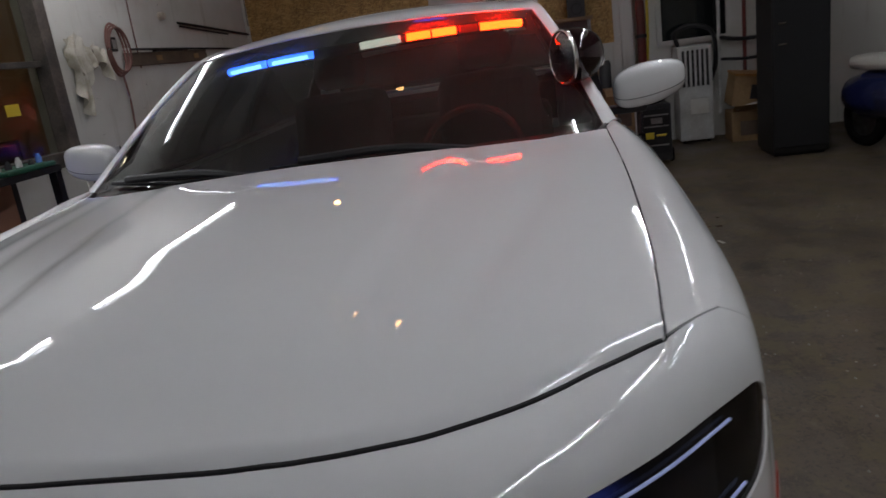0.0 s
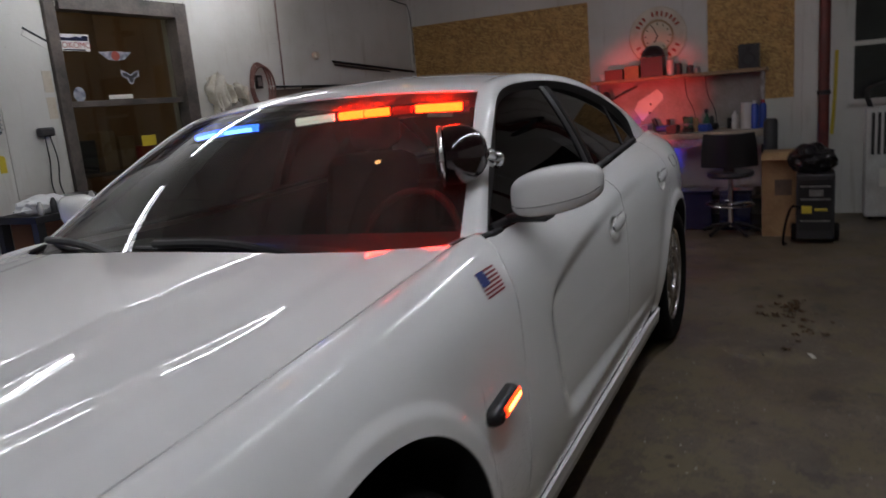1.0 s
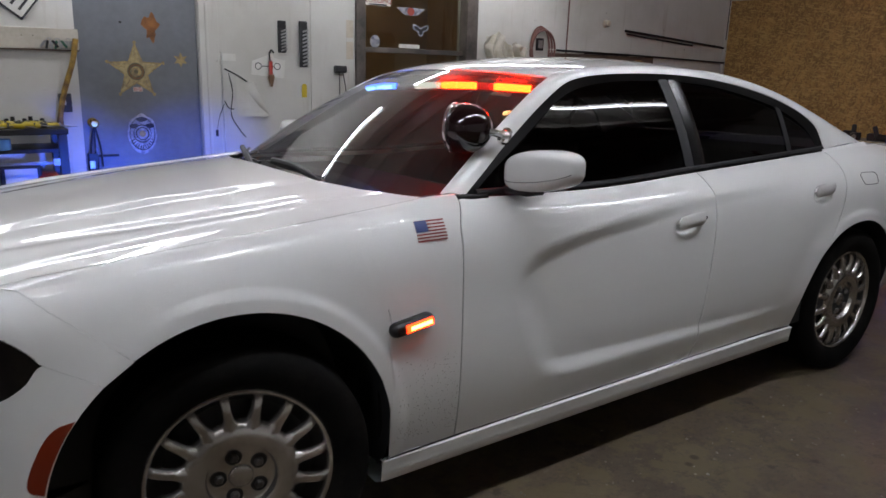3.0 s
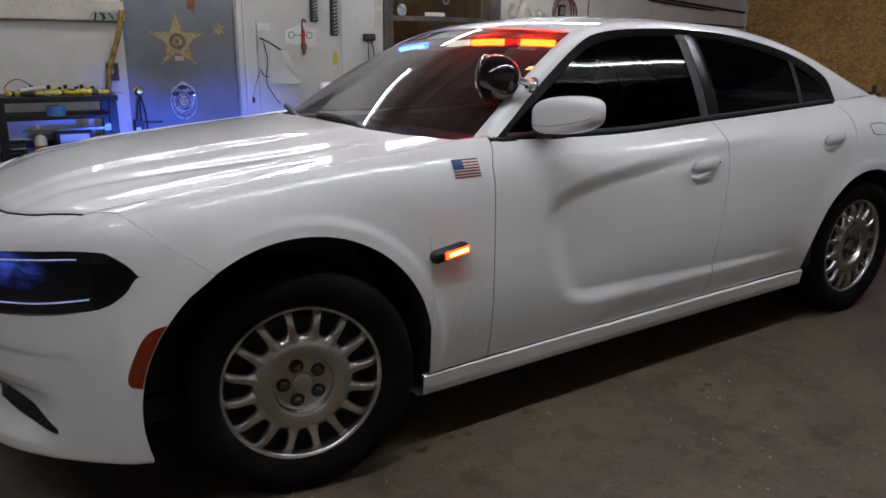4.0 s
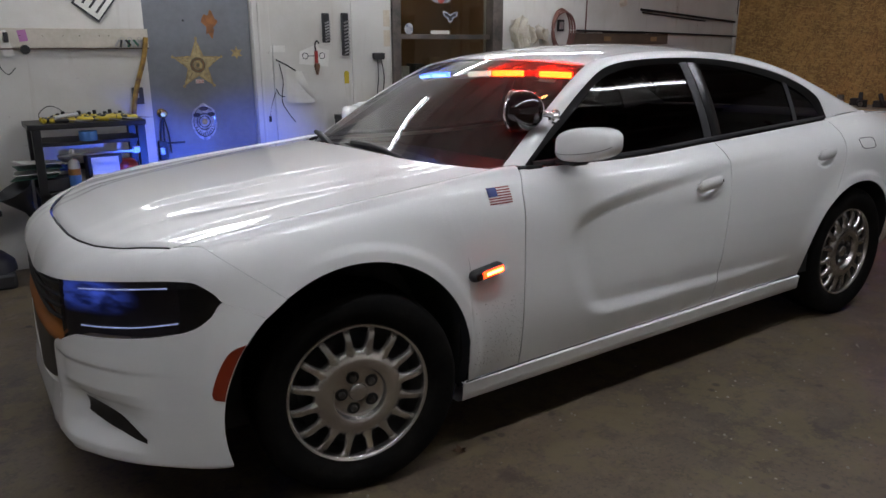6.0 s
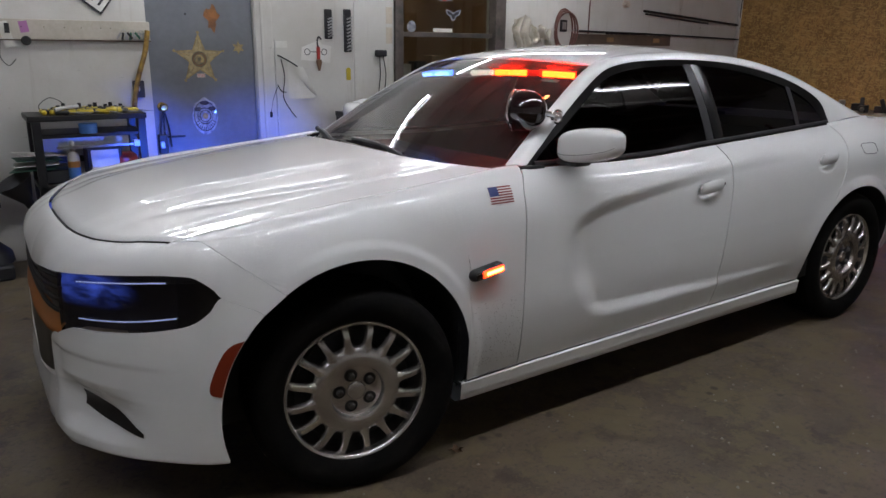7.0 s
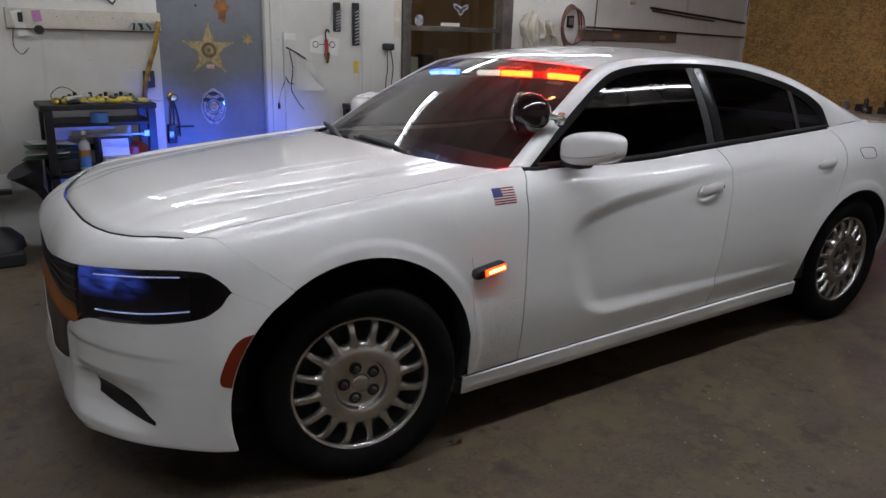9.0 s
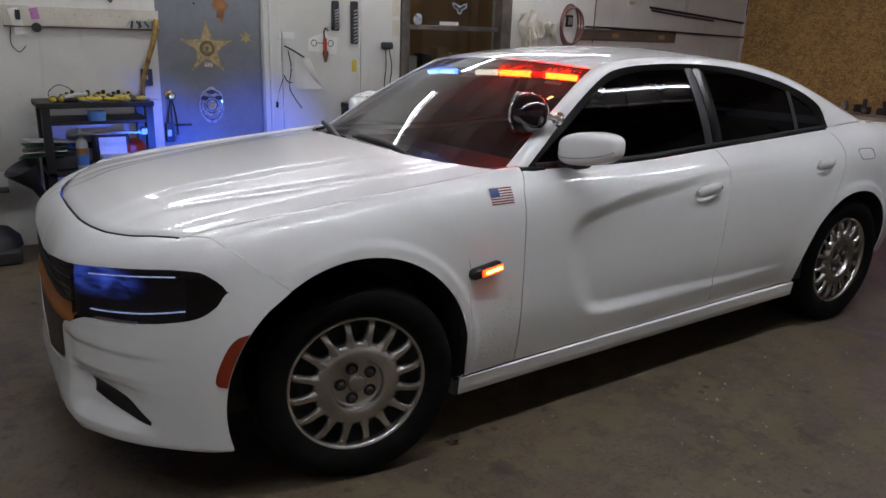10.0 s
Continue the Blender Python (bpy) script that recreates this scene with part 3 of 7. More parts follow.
SILL = spline([(0.742, 0.836, 1.038), (0.845, 0.80, 1.106), (0.955, 0.762, 1.182), (1.18, 0.695, 1.322), (1.335, 0.655, 1.390), (1.6, 0.624, 1.418), (2.0, 0.618, 1.418), (2.33, 0.632, 1.386), (2.66, 0.664, 1.312), (2.88, 0.705, 1.21), (2.97, 0.728, 1.088)])


def build_car():
    car = thing("police_car", "white police sedan with dark tinted windows parked on the concrete floor", "car")
    near, far = -1, 1

    def both(name, make, mat, label="", thick=0.004, parent=car):
        return [part(name, make(s), mat, parent, label, thick=thick, sharp=75) for s in (near, far)]

    e = 0.0022
    both("front_wing", lambda s: flank(fender_front, lambda z: GAP_FRONT(z) - e, fender_low, 96, 46, s, top=True), WHITE_PAINT)
    fd = both("front_door", lambda s: flank(lambda z: GAP_FRONT(z) + e, lambda z: GAP_MID(z) - e, lambda x: sill_z(x), 130, 110, s), WHITE_PAINT)
    rd = both("rear_door", lambda s: flank(lambda z: GAP_MID(z) + e, lambda z: gap_rear(z) - e, lambda x: sill_z(x), 100, 100, s), WHITE_PAINT)
    both("rear_quarter_panel", lambda s: flank(lambda z: gap_rear(max(z, 0.662)) + e, lambda z: 4.0, lambda x: max(0.30, arch_z(REAR_ARCH, x)), 90, 36, s), WHITE_PAINT)

    # dark inner shell that closes the shut lines and the wheel wells
    def shell(s):
        def f(u, v):
            x = lerp(-0.25, 3.95, u)
            lo = max(0.24, arch_z(FRONT_ARCH, x) + 0.01, arch_z(REAR_ARCH, x) + 0.01)
            z = lerp(lo, EDGE_Z(x) - 0.02, v)
            return Vector((x, s * (side_y(x, z) - 0.05), z))
        return patch(f, 160, 12, flip=(s > 0))
    both("inner_body", shell, TRIM_BLACK, thick=0)

    def liner(arch):
        cx, cz, rx, rz = arch
        def make(s):
            def f(u, v):
                a = lerp(-0.25, math.pi + 0.25, u)
                r = 1.0
                x, z = cx + rx * r * math.cos(a), cz + rz * r * math.sin(a)
                y = side_y(x, z) - 0.006 - 0.36 * v
                return Vector((x, s * y, z))
            bm = patch(f, 40, 3, flip=(s < 0))
            def g(u, v):
                a = lerp(-0.25, math.pi + 0.25, u)
                return Vector((cx + rx * v * math.cos(a), s * 0.60, cz + rz * v * math.sin(a)))
            bm2 = patch(g, 40, 2)
            me = bpy.data.meshes.new("tmp")
            bm2.to_mesh(me)
            bm.from_mesh(me)
            return bm
        return make
    both("front_wheel_liner", liner(FRONT_ARCH), SATIN_BLACK, thick=0)
    both("rear_wheel_liner", liner(REAR_ARCH), SATIN_BLACK, thick=0)

    def rocker(s):
        def f(u, v):
            x = lerp(0.415, 2.60, u)
            rise = 0.018 * u
            prof = [(0.300, -0.006), (0.2993, 0.007), (0.296, 0.0115), (0.290, 0.010), (0.228, 0.003), (0.212, -0.03), (0.215, -0.2)]
            k = v * 6
            i = min(5, int(k))
            z, d = (lerp(prof[i][j], prof[i + 1][j], k - i) for j in (0, 1))
            return Vector((x, s * (HALF_WIDTH(x) - 0.040 + d), z - 0.018 + rise))
        return patch(f, 30, 12, flip=(s < 0))
    both("rocker_panel", rocker, WHITE_PAINT, thick=0)

    # added strip that stops red cabin light leaking past the pillar foot
    both("pillar_seal", lambda s: cable([Vector((x, s * y, z)) for x, y, z in ((0.60, 0.772, 1.027), (0.675, 0.794, 1.035), (0.742, 0.836, 1.035), (0.83, 0.836, 1.031))], 0.0095, n=8), TRIM_BLACK, "black strip added at the foot of the pillar against light leaks", thick=0)
    both("sill_gap", lambda s: cable([Vector((x, s * (side_y(x, sill_z(x)) - 0.0005), sill_z(x) + 0.0005)) for x in (0.43, 0.8, 1.2, 1.6, 2.0, 2.3, 2.58)], 0.0026, n=6), TRIM_BLACK, "thin dark gap over the rocker", thick=0)

    # bonnet
    def hood(u, v):
        q = 2 * u - 1
        y0 = HOOD_W * math.sin(abs(q) * math.pi / 2) * (1 if q > 0 else -1)
        xs = SHUT_X(abs(y0))
        xr = 0.40 + 0.225 * abs(y0 / HOOD_W) ** 3
        x = lerp(xs, xr, v)
        y = y0 / HOOD_W * (HOOD_EDGE_Y(x) - 0.0012)
        z = hood_z(x, y)
        roll = 0.012 * (1 - min(1, v / 0.03)) ** 2
        return Vector((x, y, z - roll))
    part("bonnet", patch(hood, 90, 220, flip=True), WHITE_PAINT, car, "smooth white bonnet with a raised middle", thick=0.006)

    seal = []
    for k in range(61):
        y = lerp(-0.768, 0.12, k / 60)
        x = SHUT_X(abs(y))
        seal.append(Vector((x - 0.0045, y, hood_z(x, abs(y)) - 0.0055)))
    part("bonnet_seal", cable(seal, 0.0042, n=8, res=2), GRILLE_BLACK, car, "black rubber seal in the bonnet's shut line")

    def under(u, v):
        x = lerp(-0.62, 0.62, v)
        y = (2 * u - 1) * 0.76
        return Vector((x, y, hood_z(x, y) - 0.04))
    part("engine_cover", patch(under, 10, 12), TRIM_BLACK, car)

    # front bumper: the cheeks end in a lip that rolls under
    def cheek(s):
        def f(u, v):
            uu = lerp(CHEEK_IN, 1.0, u)
            low = lerp(0.222, 0.256, smooth((uu - 0.2) / 0.25))
            if v < 0.12:
                k = v / 0.12
                p = nose(uu, low)
                inset = 0.05 * (1 - k) ** 2
                p = Vector((p.x + inset * (1 - smooth((uu - 0.7) / 0.2)), p.y - inset * smooth((uu - 0.2) / 0.5), low - 0.022 * (1 - k * k)))
            else:
                p = nose(uu, lerp(low, cheek_top(uu), (v - 0.12) / 0.88))
            p.y *= s
            return p
        return patch(f, 110, 90, flip=(s > 0))

    def head(s):
        def f(u, v):
            p = header(u, v)
            p.y *= s
            return p
        return patch(f, 90, 24, flip=(s > 0))

    def lip(u, v):
        q = (2 * u - 1) * (CHEEK_IN + 0.004)
        p = nose(abs(q), lerp(0.205, lip_top(q), v))
        p.x += 0.05 * (1 - min(1.0, v / 0.13)) ** 2 + 0.03 * max(0.0, (v - 0.9) / 0.1) ** 2
        p.y *= 1 if q > 0 else -1
        return p
    both("bumper_cheek", cheek, WHITE_PAINT)
    both("nose_panel", head, WHITE_PAINT)
    part("bumper_lip", patch(lip, 40, 8, flip=True), WHITE_PAINT, car, thick=0.004)

    # grille: a dark back, a smooth black bumper face, a ledge coloured orange brown for a warm reflection, and thin
    # bars
    def across(name, low, top, back, mat, parent, reach=0.335, label="", nv=10):
        def f(u, v):
            q = (2 * u - 1) * reach
            p = nose(abs(q), lerp(low(abs(q)), top(abs(q)), v))
            return Vector((p.x + back(abs(q), v), p.y * (1 if q > 0 else -1), p.z))
        return part(name, patch(f, 44, nv, flip=True), mat, parent, label)
    beam_low = lambda q: lerp(0.545, 0.592, min(1.0, q / 0.33) ** 1.3)
    beam_top = lambda q: lerp(0.612, 0.642, min(1.0, q / 0.33) ** 1.3)
    grille = across("grille", lambda q: lip_top(q) - 0.02, lambda q: BAND_TOP(q) + 0.008, lambda q, v: 0.035, TRIM_BLACK, car, 0.345, "black grille over a ledge painted with a warm reflection")
    across("bumper_insert", lambda q: lip_top(q) - 0.012, lambda q: beam_low(q) + 0.004, lambda q, v: 0.004 - 0.006 * math.exp(-((q / 0.13) ** 2)), TRIM_BLACK, grille)
    across("cross_bar", beam_low, beam_top, lambda q, v: 0.002 - 0.006 * math.exp(-((q / 0.13) ** 2)) - 0.006 * math.sin(math.pi * v) + 0.036 * v * v, WARM_REFLECTION, grille, label="black bumper ledge with a warm reflection painted on it")
    for k in range(4):
        bar = lambda q: lerp(beam_top(q), BAND_TOP(q), (k + 0.7) / 4.2)
        pts = [(lambda p: Vector((p.x + 0.012, p.y * (1 if q > 0 else -1), p.z)))(nose(abs(q), bar(abs(q)))) for q in (-0.33, -0.25, -0.16, -0.08, 0.0001, 0.08, 0.16, 0.25, 0.33)]
        part("grille_bar", cable(pts, 0.007, n=8, res=4), GRILLE_BLACK, grille)

    # headlamps: a dark housing, a reflector with a painted blue glow, faintly glowing guides and a smoked lens
    def lamp(s):
        def f(u, v):
            uu = lerp(0.335, BAND_TIP, u)
            p = nose(uu, lerp(BAND_LOW(uu) + 0.002, BAND_TOP(uu) - 0.002, v))
            return Vector((p.x + 0.004, s * (p.y - 0.003), p.z))
        return patch(f, 60, 14, flip=(s > 0))

    p0 = nose(0.43, 0.755)
    # the reflector emits by itself, in place of a blue lamp lighting it
    haze = hazy_light("painted_blue_glow", (0.09, 0.18, 1.0), 0.55, (abs(p0.x), p0.y, p0.z), (0.20, 0.21, 0.080))

    def housing(s):
        def f(u, v):
            uu = lerp(0.325, BAND_TIP + 0.004, u)
            p = nose(uu, lerp(BAND_LOW(uu) - 0.008, BAND_TOP(uu) + 0.008, v))
            k = smooth((uu - 0.325) / 0.02) * (1 - smooth((uu - 0.56) / 0.22))
            return Vector((p.x + 0.008 + 0.075 * k, s * (p.y - 0.010 - 0.012 * k), p.z))
        return patch(f, 60, 14, flip=(s > 0))
    for s in (near, far):
        part("lamp_housing", housing(s), TRIM_BLACK, car)
        lens = part("headlamp", lamp(s), SMOKED, car, "dark smoked headlamp lens")
        for frac, reach in ((0.20, 0.71), (0.87, 0.69)):
            pts = []
            for k in range(9):
                uu = lerp(0.43, reach, k / 8)
                p = nose(uu, lerp(BAND_LOW(uu), BAND_TOP(uu), frac))
                pts.append(Vector((p.x - 0.001, s * (p.y + 0.001), p.z)))
            part("light_guide", cable(pts, 0.0023, n=8, res=4), GUIDE_GLOW, lens, "thin bright light guide")

        def bowl(u, v):
            uu = lerp(0.338, 0.70, u)
            p = nose(uu, lerp(BAND_LOW(uu) - 0.005, BAND_TOP(uu) + 0.004, v))
            deep = smooth(u / 0.3) * (1 - 0.8 * smooth((u - 0.4) / 0.6))
            return Vector((p.x + 0.014 + 0.052 * math.sin(math.pi * lerp(0.12, 0.9, v)) * deep, s * (p.y - 0.014 - 0.010 * u), p.z))
        part("reflector", patch(bowl, 24, 14, flip=(s > 0)), haze, lens, "dark reflector with a blue glow painted into its inner corner")

    # fog slots and side markers
    def slot(s):
        def f(u, v):
            uu = lerp(0.355, 0.60, u)
            top = lerp(0.418, 0.335, u**1.9)
            bot = lerp(0.365, 0.322, u)
            p = nose(uu, lerp(bot, top, v))
            return Vector((p.x - 0.003, s * (p.y + 0.003), p.z))
        return patch(f, 16, 4, flip=(s > 0))
    both("fog_slot", slot, TRIM_BLACK, "black fog lamp slot", thick=0.0)

    def marker(s):
        def f(u, v):
            z = lerp(0.466, 0.632, v)
            xa = arch_x(FRONT_ARCH, z, -1)
            x = xa - 0.004 - 0.040 * (1 - u) * (1 - abs(2 * v - 1) ** 6) ** 0.5
            return Vector((x, s * (side_y(x, z) + 0.004), z))
        return patch(f, 5, 24, flip=(s > 0))
    both("side_marker", marker, AMBER_PLASTIC, "amber side marker lens", thick=0.006)

    # cabin: side glass, pillars, roof, windscreen
    def side_glass(s):
        def f(u, v):
            x = lerp(0.79, 2.95, u)
            z = lerp(EDGE_Z(x) + 0.012, max(GLASS_TOP(x), EDGE_Z(x) + 0.014), v)
            return Vector((x, s * (cabin_y(x, z) - 0.006), z))
        return f
    for name, a, b in (("front_window", 0.0, 0.500), ("rear_window", 0.553, 0.86), ("quarter_window", 0.872, 1.0)):
        for s in (near, far):
            g = side_glass(s)
            w = part(name, patch(lambda u, v: g(lerp(a, b, u), v), 40, 12, flip=(s > 0)), TINTED_GLASS, car, "dark tinted side window")
    for s in (near, far):
        g = side_glass(s)
        out = Vector((0, s * 0.005, 0))
        part("pillar_trim", patch(lambda u, v: g(lerp(0.496, 0.521, u), v) + out * (1 + 0.6 * math.sin(math.pi * u)), 8, 12, flip=(s > 0)), SATIN_BLACK, car, "satin black door frame at the centre pillar", thick=0.004)
        part("pillar_cover", patch(lambda u, v: g(lerp(0.5235, 0.557, u), v) + out * (1 + 0.9 * math.sin(math.pi * u)), 8, 12, flip=(s > 0)), GLOSS_BLACK, car, "gloss black centre pillar cover", thick=0.004)
        part("quarter_divider", patch(lambda u, v: g(lerp(0.858, 0.874, u), v) + out, 3, 12, flip=(s > 0)), SATIN_BLACK, car, thick=0.004)
        # frame strip round the glass
        pts_low = [g(k / 30, 0.0) + out for k in range(31)]
        part("window_frame", patch(lambda u, v: Vector((SILL(u).x, s * (SILL(u).y - 0.002), SILL(u).z)).lerp(g(min(1, max(0, (SILL(u).x - 0.79) / 2.16)), 1.0) + out * 0.8 + Vector((0, 0, -0.012)), v), 90, 3, flip=(s < 0)), TRIM_BLACK, car, "black window frame")
        part("belt_moulding", cable(pts_low, 0.012, n=8, res=3), SATIN_BLACK, car)

        def band(u, v):
            a, b = SILL(u), RAIL(u)
            p = a.lerp(b, v)
            n = Vector((-0.25, 0.55, 0.55)).normalized()
            p += n * 0.016 * math.sin(math.pi * v)
            return Vector((p.x, s * p.y, p.z))
        part("roof_side", patch(band, 90, 10, flip=(s > 0)), WHITE_PAINT, car, thick=0.004)

        def pillar(u, v):
            x = lerp(2.93, 3.38, u)
            z0 = EDGE_Z(x) - 0.004
            top_z, top_y = lerp(1.0905, 1.1125, u), lerp(0.735, 0.707, u)
            return Vector((x, s * lerp(side_y(x, z0) - 0.001, top_y, v), lerp(z0, max(top_z, z0 + 0.004), v)))
        part("rear_pillar", patch(pillar, 12, 4, flip=(s > 0)), WHITE_PAINT, car)

    def roof(u, v):
        q = 2 * u - 1
        r = RAIL(lerp(0.245, 0.80, v))
        bow = 1 - q * q
        ahead = -0.10 * bow * (1 - v) ** 2 + 0.06 * bow * v * v
        return Vector((r.x + ahead, q * r.y, r.z + lerp(0.03, 0.045, math.sin(math.pi * v)) * bow))
    part("roof", patch(roof, 40, 50, flip=True), WHITE_PAINT, car, thick=0.004)

    def screen(u, v):
        q = 2 * u - 1
        r = RAIL(lerp(0.0, 0.245, v))
        bow = 1 - abs(q) ** lerp(3.5, 2.2, v)
        ahead = lerp(-0.21, -0.10, v) * bow
        lift = lerp(-0.012, 0.03, v) * bow + 0.02 * math.sin(math.pi * v) * bow
        return Vector((r.x + ahead, q * (r.y - 0.004), r.z + lift - 0.004))
    ws = part("windscreen", patch(screen, 40, 30, flip=True), WINDSHIELD_GLASS, car, "tinted windscreen")

    def back(u, v):
        q = 2 * u - 1
        r = RAIL(lerp(0.80, 1.0, v))
        bow = 1 - q * q
        return Vector((r.x + 0.06 * bow, q * r.y, r.z + lerp(0.03, 0.0, v) * bow))
    part("rear_screen", patch(back, 24, 12, flip=True), TINTED_GLASS, car)

    def deck(u, v):
        q = 2 * u - 1
        x = lerp(3.36 + 0.06 * (1 - q * q), 4.0 + 0.06 * (1 - q * q), v)
        xe = lerp(3.36, 4.0, v)
        return Vector((x, q * (EDGE_Y(xe) - 0.002), EDGE_Z(xe) + 0.012 * (1 - q * q) + 0.012 * math.sin(math.pi * v)))
    part("boot_lid", patch(deck, 24, 16, flip=True), WHITE_PAINT, car, thick=0.004)

    def tail(u, v):
        q = 2 * u - 1
        z = lerp(0.3, EDGE_Z(4.0), v)
        return Vector((4.0 + 0.10 * (1 - abs(q) ** 2.5) + 0.03 * math.sin(math.pi * v), q * side_y(4.0, z), z))
    part("rear_bumper", patch(tail, 30, 12), WHITE_PAINT, car, thick=0.004)

    # cowl, wipers
    def cowl(u, v):
        q = 2 * u - 1
        bow = 1 - abs(q) ** 2.2
        a = Vector((0.41 + 0.20 * abs(q) ** 3, q * 0.785, hood_z(0.5, q * 0.78) - 0.022))
        b = screen(u, 0.0) + Vector((0.012, 0, -0.006))
        return a.lerp(b, v)
    part("cowl", patch(cowl, 30, 4), SATIN_BLACK, car, "black plastic cowl under the windscreen")
    for q0, q1 in ((0.20, 0.52), (0.55, 0.88)):
        base = screen(q0, 0.0) + Vector((-0.045, 0, 0.02))
        tip = screen(q1, 0.05) + Vector((-0.02, 0, 0.03))
        mid = base.lerp(tip, 0.45) + Vector((-0.01, 0, 0.02))
        wp = part("wiper", cable([base, mid, tip], 0.012, n=8), SATIN_BLACK, car, "black wiper arm")
        part("wiper_blade", cable([screen(lerp(q0, q1, 0.2), 0.04) + Vector((-0.012, 0, 0.012)), screen(lerp(q0, q1, 0.7), 0.05) + Vector((-0.012, 0, 0.012)), screen(min(1, q1 + 0.06), 0.06) + Vector((-0.012, 0, 0.012))], 0.006, n=6), TRIM_BLACK, wp)

    # underside
    part("underbody", boxed(-0.45, 3.8, -0.60, 0.60, 0.20, 0.30), TRIM_BLACK, car)
    # unseen panel, added to keep the red cabin light from leaking forward
    part("firewall", boxed(0.5, 0.62, -0.875, 0.875, 0.26, 0.965), TRIM_BLACK, car)
    part("cabin_floor", boxed(0.6, 3.3, -0.872, 0.872, 0.30, 0.40), INTERIOR, car)
    part("parcel_shelf", boxed(2.75, 3.4, -0.68, 0.68, 0.85, 1.06), INTERIOR, car)
    bm = boxed(0.52, 1.12, -0.80, 0.80, 0.70, 0.985)
    part("dashboard", bm, INTERIOR, car, bevel=0.05)
    for y in (-0.36, 0.36):
        st = part("front_seat", boxed(1.45, 2.0, y - 0.25, y + 0.25, 0.4, 0.62), INTERIOR, car, "dark cloth seat", bevel=0.06)
        part("seat_back", boxed(-0.09, 0.09, -0.24, 0.24, 0, 0.62, pose(2.0, y, 0.58, 0, 14, 0)), INTERIOR, st, bevel=0.07)
        part("headrest", boxed(-0.06, 0.06, -0.13, 0.13, 0, 0.17, pose(2.17, y, 1.20, 0, 10, 0)), INTERIOR, st, bevel=0.05)
    part("rear_bench", boxed(2.45, 2.75, -0.65, 0.65, 0.4, 0.98), INTERIOR, car, bevel=0.06)
    wheel = lathe([(0.18 + 0.014 * math.cos(a * math.pi / 4), 0.014 * math.sin(a * math.pi / 4)) for a in range(8)], 32, pose(1.18, -0.36, 0.93, 0, -65, 0), closed=True)
    part("steering_wheel", wheel, INTERIOR, car)

    # mirrors
    for s in (near, far):
        def shellf(u, v):
            a = 2 * math.pi * u
            b = math.pi * (v - 0.5)
            n = 0.55
            cx, sx = math.cos(a), math.sin(a)
            px = math.copysign(abs(cx) ** n, cx) * max(0.0, math.cos(b)) ** 0.55
            pz = math.copysign(abs(sx) ** n, sx) * max(0.0, math.cos(b)) ** 0.55
            py = math.sin(b)
            taper = 1 - 0.12 * (py + 1) / 2
            return Vector((0.953 + 0.066 * px + 0.035 * py, s * (0.955 + 0.112 * py), 1.116 + 0.068 * pz * taper + 0.012 * py))
        mr = part("wing_mirror", patch(shellf, 40, 20, flip=(s > 0)), WHITE_PAINT, car, "white wing mirror housing")
        part("mirror_foot", boxed(0.90, 0.98, s * 0.88 - 0.06, s * 0.88 + 0.06, 1.036, 1.06), SATIN_BLACK, mr, bevel=0.01)
        seam = [shellf(0.5 + 0.045, v) for v in (0.06, 0.15, 0.3, 0.5, 0.7, 0.85, 0.94)]
        part("mirror_seam", cable([p + Vector((-0.0004, 0, 0)) for p in seam], 0.0010, n=6, res=4), SATIN_BLACK, mr)
        part("mirror_glass", boxed(1.006, 1.014, s * 0.955 - 0.08, s * 0.955 + 0.08, 1.078, 1.155), CHROME, mr)

    # spotlamp on the near pillar, turned across the bonnet
    aim = look((0.815, -0.735, 1.235), (0.40, 0.06, 1.22))
    sp = part("spotlamp", lathe([(0.0, -0.050), (0.040, -0.048), (0.066, -0.040), (0.076, -0.028), (0.0785, -0.008), (0.077, 0.014), (0.069, 0.040), (0.054, 0.062), (0.032, 0.077), (0.0, 0.082)], 44, aim), MAROON_BLACK, car, "maroon black round pillar spotlamp with chrome rim")
    part("spotlamp_glass", lathe([(0.0, -0.058), (0.04, -0.055), (0.070, -0.046)], 40, aim), PANE_GLASS, sp)
    part("spotlamp_rim", lathe([(0.0755 + 0.005 * math.cos(a * math.pi / 4), -0.040 + 0.006 * math.sin(a * math.pi / 4)) for a in range(8)], 44, aim, closed=True), CHROME, sp)
    part("spotlamp_arm", cable([(0.852, -0.800, 1.228), (0.880, -0.806, 1.222), (0.905, -0.806, 1.214)], 0.012, n=12), CHROME, sp, "chrome spotlamp bracket")
    part("spotlamp_joint", lathe([(0.0, -0.024), (0.014, -0.020), (0.022, -0.008), (0.0235, 0.004), (0.018, 0.017), (0.008, 0.024), (0.0, 0.025)], 20, look((0.915, -0.802, 1.208), (0.99, -0.75, 1.24))), CHROME, sp)
    part("spotlamp_foot", lathe([(0.0, -0.004), (0.017, -0.004), (0.019, 0.004), (0.013, 0.014), (0.010, 0.030), (0.0, 0.032)], 16, look((0.952, -0.768, 1.218), (0.90, -0.83, 1.20))), CHROME, sp)

    # door handles: a pull over the upper half of a hollow in the door
    for s in (near, far):
        for (x, z), dp in zip(HANDLES, (fd, rd)):
            d = dp[0 if s < 0 else 1]
            y = HALF_WIDTH(x) - (HALF_WIDTH(x) - EDGE_Y(x)) * 0.11

            def pull(u, v):
                q = 2 * u - 1
                k = 0.027 * math.sqrt(max(0.0, 1 - abs(q) ** 5)) + 0.0005
                return Vector((x + 0.081 * q, s * (y + 0.015 * (1 - q * q) ** 0.5 * (1 - 0.6 * (2 * v - 1) ** 2) + 0.004), z + 0.012 + k * (2 * v - 1) + 0.006 * q))
